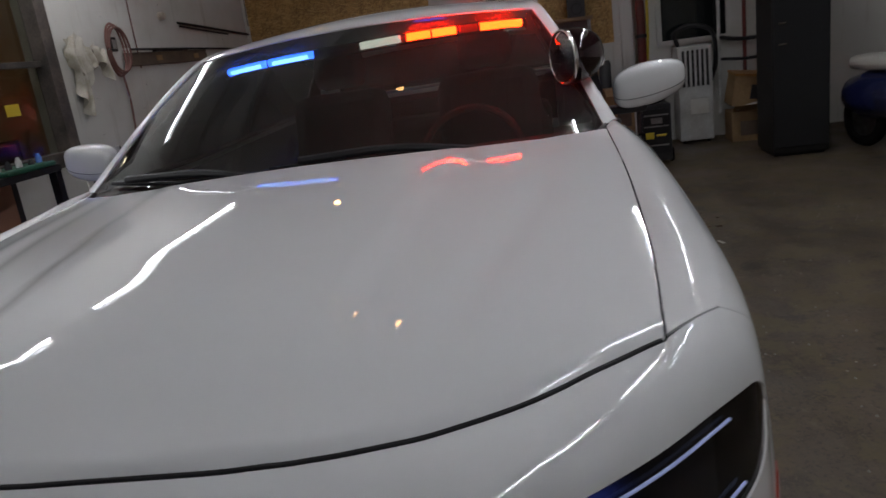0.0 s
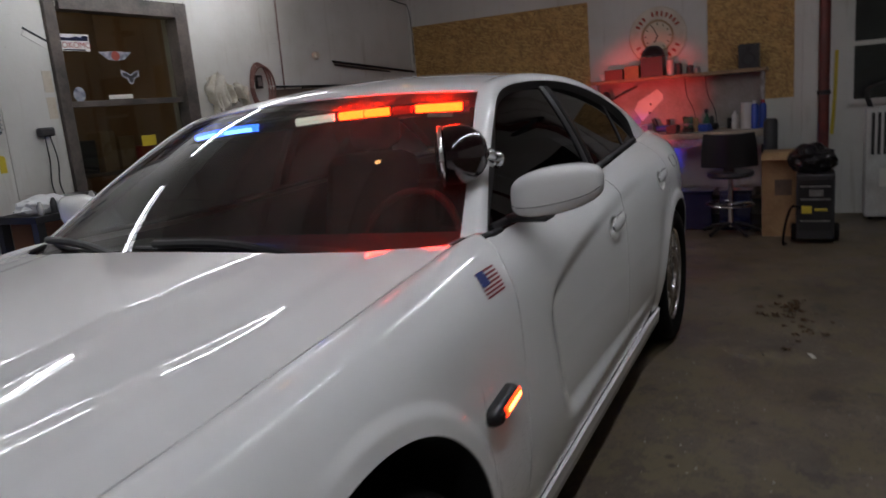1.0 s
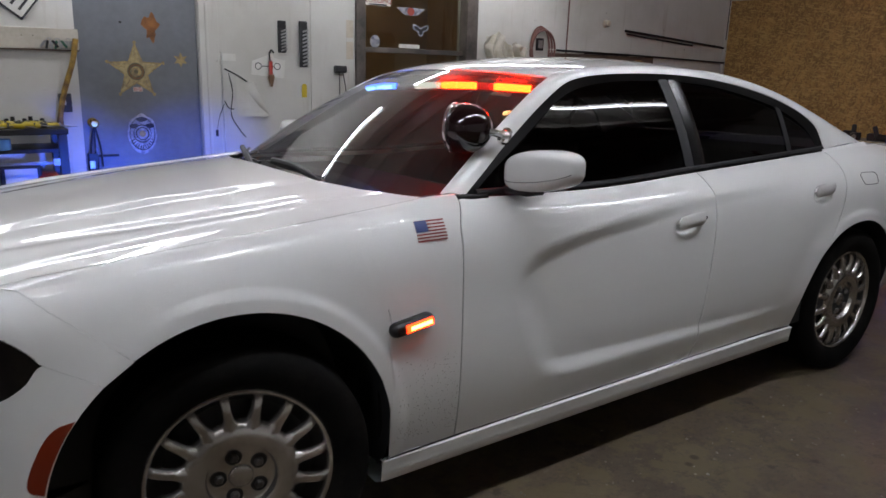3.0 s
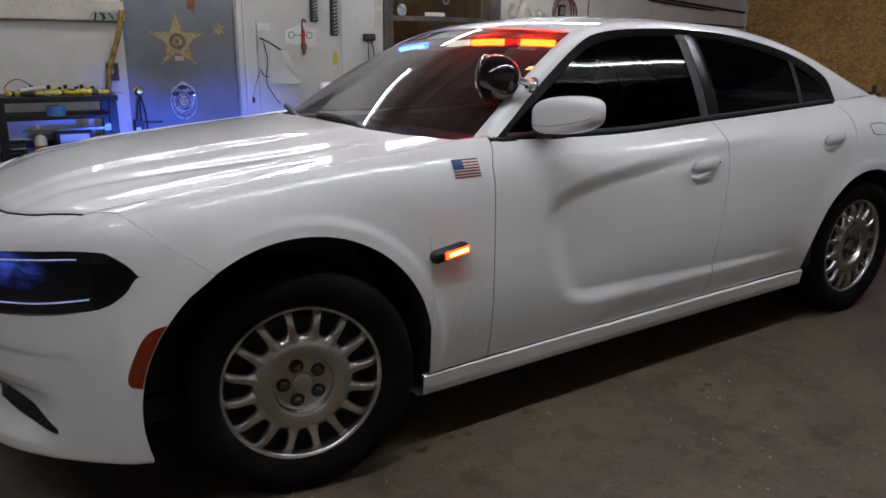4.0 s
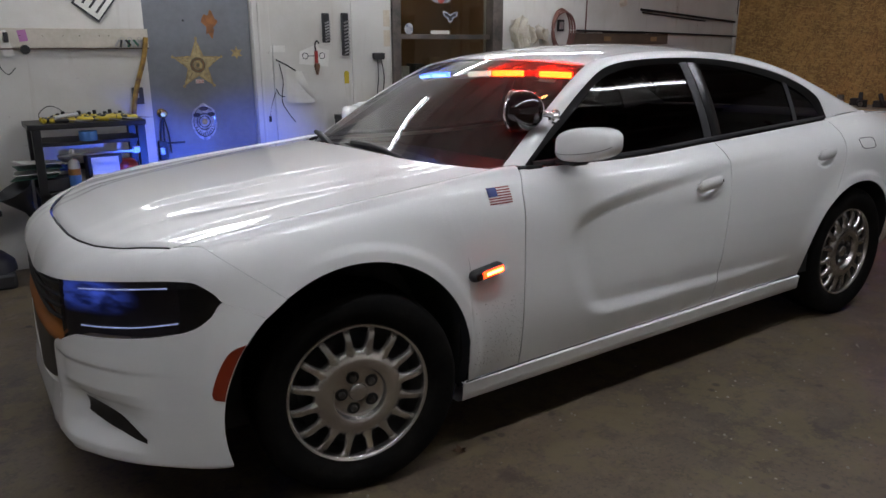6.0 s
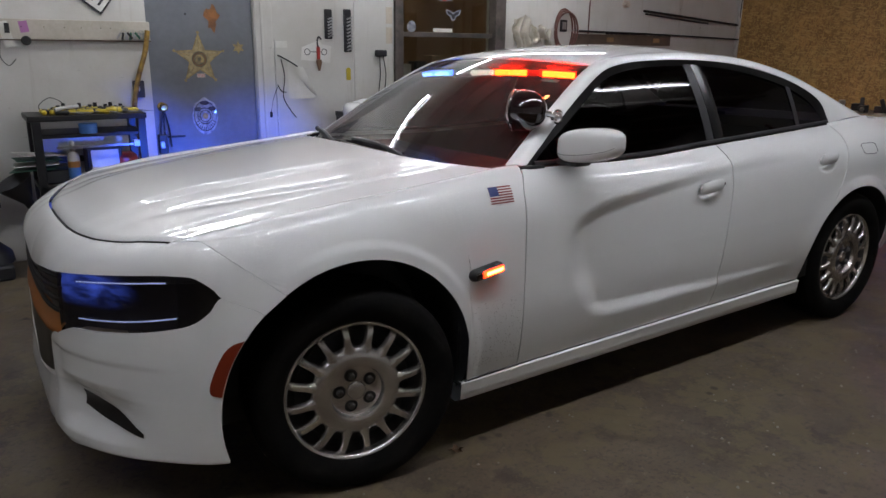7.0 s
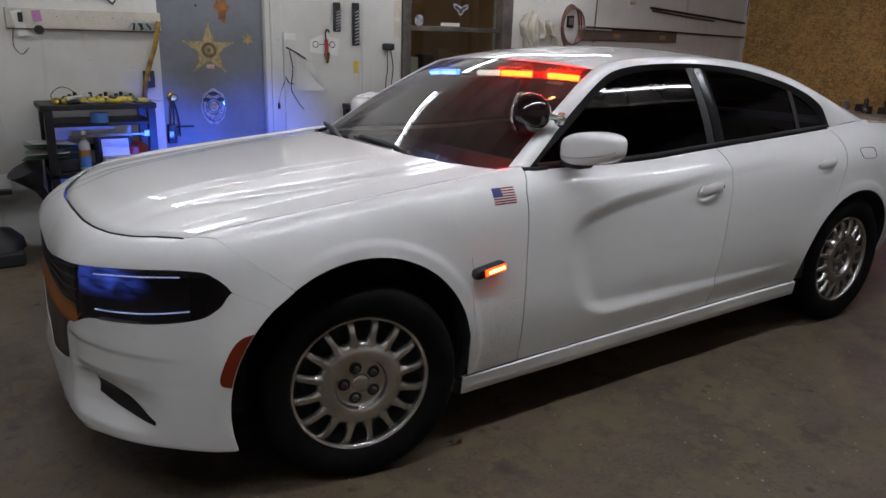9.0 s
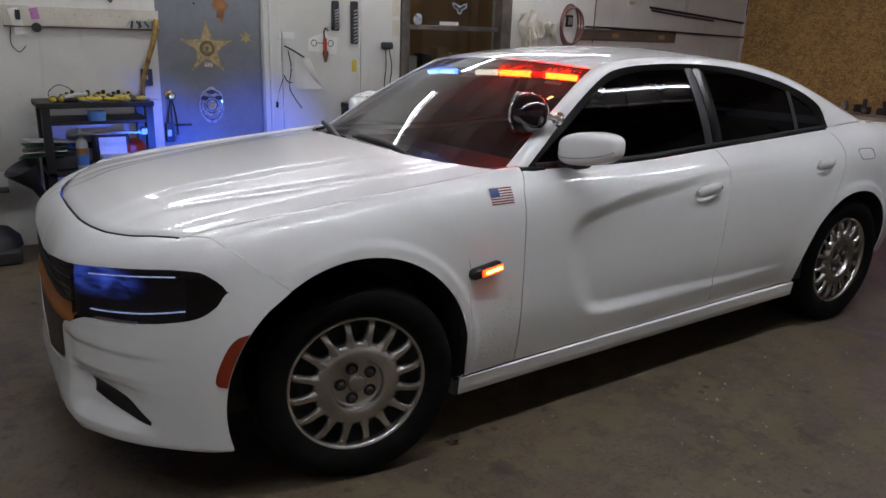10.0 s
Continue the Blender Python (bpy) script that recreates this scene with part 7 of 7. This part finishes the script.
        part("housing", lathe([(0.0, 0.0), (r, 0.0), (r * 1.1, 0.03), (r * 0.8, 0.07), (r * 0.85, 0.10), (r * 0.4, 0.13), (0.0, 0.13)], 14), rng.choice([STEEL, DARK_STEEL, SATIN_BLACK]), t)
        part("flange", lathe([(r * 0.5, 0.10), (r * 0.9, 0.105), (r * 0.9, 0.115), (r * 0.5, 0.118)], 14), STEEL, t)
    t = thing("crumpled_bag", "white printed bag on the lower shelf", "bag")
    part("sack", boxed(6.47, 6.6, -0.22, -0.02, 0.28, 0.46), WHITE_BAG, t, bevel=0.03)
    for y0 in (-0.42, -0.75):
        t = thing("blue_crate", "dark blue plastic bin on the floor under the bench", "bin")
        part("shell", boxed(6.12, 6.34, y0 - 0.25, y0 + 0.02, 0.0, 0.34), NAVY, t, bevel=0.012)
        part("rim", boxed(6.11, 6.35, y0 - 0.26, y0 + 0.03, 0.342, 0.36), NAVY, t, bevel=0.006)
    for y in (0.28, -1.145):
        t = thing("black_canister", "tall black cylinder beside the bench", "canister", (6.30, y, 0.0), 0, "black canisters")
        part("body", lathe([(0.0, 0.0), (0.055, 0.0), (0.058, 0.02), (0.058, 0.93), (0.045, 0.96), (0.0, 0.962)], 20), SATIN_BLACK, t)


PLACE[0] = EAST
bench()


def wall_clock():
    m = on_end(-0.075, 1.80, 0.002) @ Matrix.Diagonal((1.04, 1.04, 1, 1))
    c = thing("wall_clock", "round cream advertising clock with red lettering bars", "clock")
    part("rim", lathe([(0.0, 0.0), (0.268, 0.0), (0.272, 0.02), (0.262, 0.035), (0.16, 0.032), (0.0, 0.032)], 56, m), CREAM, c)
    part("dial_ring", lathe([(0.145, 0.033), (0.152, 0.05), (0.142, 0.056), (0.134, 0.05), (0.132, 0.036)], 48, m), material("tan_ring", (0.35, 0.25, 0.14), 0.4), c)
    part("dial", lathe([(0.133, 0.036), (0.0, 0.0365)], 40, m), material("clock_dial", (0.62, 0.56, 0.42), 0.25, coat=1.0), c)
    for k in range(12):
        a = math.pi * k / 6
        part("hour_mark", boxed(-0.004, 0.004, 0.10, 0.122, 0.037, 0.0385, m @ pose(0, 0, 0, 0, 0, math.degrees(a))), SATIN_BLACK, c, flat=True)
    part("hour_hand", boxed(-0.005, 0.005, -0.01, 0.065, 0.039, 0.0405, m @ pose(0, 0, 0, 0, 0, 150)), SATIN_BLACK, c, flat=True)
    part("minute_hand", boxed(-0.0035, 0.0035, -0.01, 0.10, 0.0408, 0.042, m @ pose(0, 0, 0, 0, 0, 25)), SATIN_BLACK, c, flat=True)
    for lo, hi, n in ((-62, 62, 11), (118, 242, 9)):
        for k in range(n):
            if (n == 11 and k == 3):
                continue
            a = lerp(lo, hi, k / (n - 1))
            part("lettering_bar", boxed(-0.011, 0.011, 0.185, 0.228, 0.0335, 0.0352, m @ pose(0, 0, 0, 0, 0, -a)), INK_RED, c, flat=True)


wall_clock()


def shop_stool():
    s = thing("shop_stool", "black padded swivel stool with a chrome foot ring", "stool", (5.98, -0.84, 0), 0)
    part("seat", lathe([(0.0, 0.56), (0.15, 0.56), (0.19, 0.545), (0.195, 0.52), (0.18, 0.50), (0.0, 0.495)], 32), VINYL, s)

    def back(u, v):
        q = 2 * u - 1
        z = lerp(0.60, 0.88, v)
        return Vector((-0.16 - 0.02 * v + 0.10 * q * q, q * (0.20 - 0.03 * v * v), z))
    part("backrest", patch(back, 16, 10), VINYL, s, thick=0.045)
    part("back_strut", boxed(-0.15, -0.12, -0.04, 0.04, 0.52, 0.66), DARK_STEEL, s, bevel=0.004)
    part("column", tube(bmesh.new(), (0, 0, 0.06), (0, 0, 0.50), 0.022, n=14), CHROME, s)
    part("foot_ring", lathe([(0.19 + 0.011 * math.cos(a * math.pi / 4), 0.26 + 0.011 * math.sin(a * math.pi / 4)) for a in range(8)], 36, closed=True), CHROME, s)
    for k in range(4):
        a = math.pi / 2 * k + 0.4
        part("ring_spoke", tube(bmesh.new(), (0.02 * math.cos(a), 0.02 * math.sin(a), 0.26), (0.185 * math.cos(a), 0.185 * math.sin(a), 0.26), 0.008, n=8), CHROME, s)
    for k in range(5):
        a = 2 * math.pi * k / 5
        part("foot", cable([(0, 0, 0.09), (0.14 * math.cos(a), 0.14 * math.sin(a), 0.065), (0.25 * math.cos(a), 0.25 * math.sin(a), 0.018)], 0.016, n=8), DARK_STEEL, s)


shop_stool()


def east_clutter():
    b = thing("tall_carton", "tall torn cardboard box on the floor", "cardboard box")
    part("sleeve", boxed(5.85, 6.2, -1.36, -1.10, 0.0, 0.70), CARDBOARD, b, flat=True, bevel=0.004)
    part("flap", boxed(-0.12, 0.0, -0.13, 0.13, 0, 0.005, pose(5.85, -1.23, 0.70, 0, -25, 0)), CARDBOARD, b, flat=True)
    part("tape_mark", boxed(5.845, 5.849, -1.33, -1.2, 0.35, 0.48), DARK_WOOD, b, flat=True)
    c = thing("battery_charger", "black wheeled battery charger with yellow dials", "battery charger")
    part("case", boxed(5.5, 5.8, -1.64, -1.37, 0.05, 0.56), SATIN_BLACK, c, bevel=0.012)
    part("panel", boxed(5.492, 5.499, -1.62, -1.39, 0.12, 0.52), TRIM_BLACK, c, flat=True)
    for y, w in ((-1.445, 0.036), (-1.545, 0.045)):
        part("dial", boxed(5.485, 5.492, y - w, y + w, 0.255 if w < 0.04 else 0.275, 0.315 if w < 0.04 else 0.295), YELLOW, c, bevel=0.01)
    for z in (0.36, 0.46, 0.19):
        part("panel_bar", boxed(5.487, 5.492, -1.61, -1.40, z, z + 0.012), STEEL, c, flat=True)
    part("gauge", boxed(5.487, 5.492, -1.56, -1.46, 0.39, 0.44), STEEL, c, flat=True)
    for y in (-1.66, -1.35):
        part("wheel", lathe([(0.0, -0.02), (0.06, -0.02), (0.07, -0.01), (0.07, 0.01), (0.06, 0.02), (0.0, 0.02)], 20, pose(5.72, y, 0.07, 90, 0, 0)), RUBBER, c)
    part("lead", cable([(5.5, -1.40, 0.3), (5.40, -1.34, 0.32), (5.36, -1.30, 0.2), (5.42, -1.28, 0.03), (5.5, -1.30, 0.012)], 0.01, n=8), RUBBER, c)
    g = thing("bin_bag", "glossy black plastic bag on the charger", "bag")
    bm = bmesh.new()
    bmesh.ops.create_icosphere(bm, subdivisions=4, radius=1.0)
    for v in bm.verts:
        k = 1 + 0.25 * noise.noise(v.co * 2.0 + Vector((5, 0, 0))) + 0.12 * noise.noise(v.co * 5)
        v.co = Vector((v.co.x * 0.17 * k, v.co.y * 0.17 * k, v.co.z * 0.12 * k))
    bmesh.ops.transform(bm, matrix=pose(5.66, -1.48, 0.66), verts=bm.verts)
    part("bag_skin", bm, PLASTIC_BAG, g)
    p = thing("red_post", "red oxide painted steel pipe post", "post")
    part("pipe", tube(bmesh.new(), (6.7, -1.56, 0.0), (6.7, -1.56, TOP_Z), 0.045, n=20), RED_PAINT, p)
    part("clamp", lathe([(0.046, 0.0), (0.056, 0.005), (0.056, 0.035), (0.046, 0.04)], 20, pose(6.7, -1.56, 1.12)), BLACK_METAL, p)
    part("bracket", boxed(6.64, 6.9, -1.66, -1.46, 2.62, 2.68), BLACK_METAL, p, bevel=0.004)
    y = thing("yellow_strap", "yellow strap hanging beside the post", "strap")
    part("strap", cable([(6.93, -1.66, 1.5), (6.92, -1.65, 1.1), (6.94, -1.63, 0.75)], 0.016, n=8), YELLOW, y)
    d = thing("portable_cooler", "white slatted portable cooler unit", "air cooler")
    part("case", boxed(6.6, 6.92, -2.23, -1.89, 0.03, 0.98), WHITE_ENAMEL, d, bevel=0.012)
    part("grille_back", boxed(6.594, 6.599, -2.205, -1.915, 0.58, 0.94), DARK_STEEL, d, flat=True)
    for k in range(7):
        yy = lerp(-2.20, -1.92, k / 6)
        part("slat", boxed(6.58, 6.593, yy - 0.01, yy + 0.01, 0.57, 0.95), WHITE_ENAMEL, d, flat=True)
    part("tank", boxed(6.585, 6.599, -2.18, -2.0, 0.30, 0.46), PAPER, d, flat=True, bevel=0.004)
    for yy in (-2.18, -1.94):
        part("castor", lathe([(0.0, -0.015), (0.02, -0.015), (0.024, 0.0), (0.02, 0.015), (0.0, 0.015)], 12, pose(6.65, yy, 0.024, 90, 0, 0)), RUBBER, d)
    part("hose", cable([(6.8, -1.93, 0.98), (6.75, -1.90, 1.12), (6.72, -2.05, 1.18), (6.72, -2.25, 1.1), (6.74, -2.29, 0.8), (6.8, -2.25, 0.6)], 0.022, n=10), VINYL, d)
    w = structure("window_2", boxed(6.975, 6.985, -2.45, -1.80, 1.05, 2.1), PANE_GLASS, "small dusty window in the end wall")
    bm = bmesh.new()
    box(bm, 6.95, 6.998, -2.50, -2.45, 1.0, 2.15)
    box(bm, 6.95, 6.998, -1.80, -1.75, 1.0, 2.15)
    box(bm, 6.95, 6.998, -2.45, -1.80, 2.1, 2.15)
    box(bm, 6.95, 6.998, -2.45, -1.80, 1.0, 1.05)
    box(bm, 6.955, 6.973, -2.45, -1.80, 1.52, 1.56)
    part("window_frame", bm, WALL_PAINT, w, flat=True)
    part("window_dark", boxed(6.988, 6.996, -2.45, -1.80, 1.05, 2.1), material("night_glass", (0.03, 0.035, 0.04), 0.1), w, flat=True)
    pp = thing("wall_pipes", "white and rusty pipes on the end wall", "pipes")
    part("riser", tube(bmesh.new(), (6.9, -2.36, 0.25), (6.9, -2.36, 2.4), 0.018, n=10), WHITE_ENAMEL, pp)
    part("rusty_riser", tube(bmesh.new(), (6.93, -2.62, 0.5), (6.93, -2.62, 2.4), 0.02, n=10), RED_PAINT, pp)
    part("cross_pipe", cable([(6.9, -2.36, 1.02), (6.9, -2.6, 0.98), (6.9, -3.2, 1.0)], 0.02, n=8), BLACK_METAL, pp)
    part("low_pipe", cable([(6.9, -2.36, 0.80), (6.9, -2.7, 0.78), (6.9, -3.2, 0.86)], 0.016, n=8), BLACK_METAL, pp)
    o = thing("floor_carton", "open brown cardboard box on the floor", "cardboard box")
    part("sleeve", boxed(6.40, 6.72, -2.86, -2.36, 0.0, 0.30), CARDBOARD, o, flat=True, bevel=0.004)
    part("flap", boxed(-0.14, 0.0, -0.25, 0.25, 0, 0.005, pose(6.40, -2.61, 0.302, 0, 28, 0)), CARDBOARD, o, flat=True)
    part("tape_patch", boxed(6.394, 6.399, -2.60, -2.44, 0.06, 0.2), DARK_WOOD, o, flat=True)
    o = thing("leaning_carton", "worn brown carton with a dark print on a pile", "cardboard box")
    part("sleeve", boxed(-0.12, 0.12, -0.24, 0.24, 0, 0.30, pose(6.62, -2.60, 0.33, 8, -6, 4)), CARDBOARD, o, flat=True, bevel=0.004)
    part("print_mark", boxed(-0.126, -0.1215, -0.06, 0.07, 0.08, 0.22, pose(6.62, -2.60, 0.33, 8, -6, 4)), SATIN_BLACK, o, flat=True)
    part("lid", boxed(-0.13, 0.13, -0.25, 0.25, 0.302, 0.325, pose(6.62, -2.60, 0.33, 8, -6, 4)), ORANGE, o, flat=True)
    o = thing("glass_tube", "pale fluorescent tube lying across the cartons", "tube")
    part("tube", tube(bmesh.new(), (6.36, -2.40, 0.335), (6.30, -2.86, 0.44), 0.013, n=10), PAPER, o)
    k = thing("dark_cabinet", "tall black steel cabinet", "cabinet")
    part("carcass", boxed(5.35, 5.85, -2.92, -2.46, 0.03, 1.95), material("black_cabinet_paint", (0.005, 0.005, 0.005), 0.5), k, bevel=0.006)
    part("plinth", boxed(5.40, 5.82, -2.90, -2.48, 0.0, 0.03), DARK_STEEL, k)
    part("door", boxed(5.335, 5.348, -2.91, -2.47, 0.08, 1.92), GRILLE_BLACK, k, bevel=0.004)
    for z in (0.95, 1.12):
        part("handle", tube(bmesh.new(), (5.32, -2.56, z), (5.32, -2.50, z), 0.008, n=8), CHROME, k)
    m = thing("scooter", "dark blue motor scooter with a pale seat", "scooter", (4.95, -3.42, 0), 18)
    for x in (-0.55, 0.55):
        part("tyre", lathe([(0.20 + 0.05 * math.cos(a * math.pi / 5), 0.05 * math.sin(a * math.pi / 5)) for a in range(10)], 32, pose(x, 0, 0.25, 90, 0, 0), closed=True), RUBBER, m)
        part("rim", lathe([(0.0, 0.03), (0.05, 0.03), (0.06, 0.012), (0.16, 0.012), (0.165, -0.012), (0.0, -0.03)], 24, pose(x, 0, 0.25, 90, 0, 0)), STEEL, m)

    def leg_shield(u, v):
        q = 2 * u - 1
        return Vector((-0.30 - 0.10 * v - 0.06 * (1 - q * q), q * (0.20 - 0.06 * v), 0.25 + 0.6 * v))
    part("leg_shield", patch(leg_shield, 14, 12), NAVY, m, thick=0.02)
    part("front_mudguard", lathe([(0.0, 0.12), (0.09, 0.10), (0.14, 0.04), (0.15, 0.0)], 20, pose(-0.55, 0, 0.42)), NAVY, m)
    part("body_shell", lathe([(0.0, 0.0), (0.14, 0.06), (0.20, 0.25), (0.21, 0.5), (0.15, 0.72), (0.0, 0.78)], 24, pose(-0.05, 0, 0.45, 0, 90, 0)), NAVY, m)
    part("seat", boxed(-0.02, 0.62, -0.14, 0.14, 0.66, 0.78), material("pale_seat_vinyl", (0.5, 0.47, 0.42), 0.5), m, bevel=0.05)
    part("floorboard", boxed(-0.36, 0.05, -0.16, 0.16, 0.24, 0.28), SATIN_BLACK, m, bevel=0.01)
    part("steering_column", tube(bmesh.new(), (-0.55, 0, 0.30), (-0.36, 0, 0.98), 0.025, n=12), STEEL, m)
    part("handlebar", cable([(-0.28, -0.32, 1.0), (-0.36, -0.12, 1.0), (-0.36, 0.12, 1.0), (-0.28, 0.32, 1.0)], 0.014, n=10), CHROME, m)
    part("headlamp_pod", lathe([(0.0, -0.10), (0.07, -0.08), (0.09, 0.0), (0.08, 0.05), (0.0, 0.07)], 20, pose(-0.42, 0, 0.96, 0, 90, 0)), WHITE_ENAMEL, m)
    part("stand", cable([(0.1, -0.02, 0.3), (0.12, -0.14, 0.15), (0.12, -0.2, 0.01)], 0.012, n=8), STEEL, m)


east_clutter()


# ---------------------------------------------------------------- on the floor
def floor_litter():
    rng = random.Random(5)
    leaf_mat = material("dry_leaf", (0.12, 0.065, 0.025), 0.8, spots=(0.05, 0.028, 0.012), scale=30)
    spots = [(0.41, -0.90, 0.03)] + [(3.60 + rng.gauss(0, 0.12), -1.44 + rng.gauss(0, 0.07), rng.uniform(0.012, 0.032)) for _ in range(34)] + [(3.25 + rng.gauss(0, 0.08), -1.50 + rng.gauss(0, 0.05), rng.uniform(0.014, 0.03)) for _ in range(10)]
    for x, y, r in spots:
        a0 = rng.uniform(0, 6)

        def leaf(u, v):
            a = a0 + 2 * math.pi * u
            rad = r * v * (0.75 + 0.35 * math.cos(5 * (a - a0)))
            return Vector((x + rad * math.cos(a), y + rad * math.sin(a), 0.002 + 0.45 * r * v * v * (0.5 + 0.5 * math.sin(3 * a + x * 40))))
        part_ob = part("dry_leaf", patch(leaf, 12, 3), leaf_mat)
        tagged(part_ob, "curled brown dry leaf on the concrete", "leaf", "dry leaves")
    n = tagged(part("paper_scrap", boxed(-0.035, 0.035, -0.010, 0.010, 0.0005, 0.002, pose(2.90, -1.56, 0, 0, 0, 20)), PAPER, flat=True), "small torn white paper scrap on the concrete", "paper")
    bm = bmesh.new()
    for k in range(420):
        x, y = rng.uniform(-0.8, 6), rng.uniform(-3.0, -0.9)
        r = rng.uniform(0.002, 0.007)
        res = bmesh.ops.create_cone(bm, cap_ends=True, segments=5, radius1=r, radius2=r * 0.4, depth=r * 0.8)
        bmesh.ops.transform(bm, matrix=pose(x, y, r * 0.4, 0, 0, rng.uniform(0, 360)), verts=res["verts"])
    tagged(part("grit", bm, material("grit", (0.10, 0.09, 0.075), 0.9, spots=(0.35, 0.33, 0.3), scale=0.8), flat=True), "scattered grit and crumbs on the concrete floor", "grit", "", "stuff")


PLACE[0] = Matrix()
floor_litter()
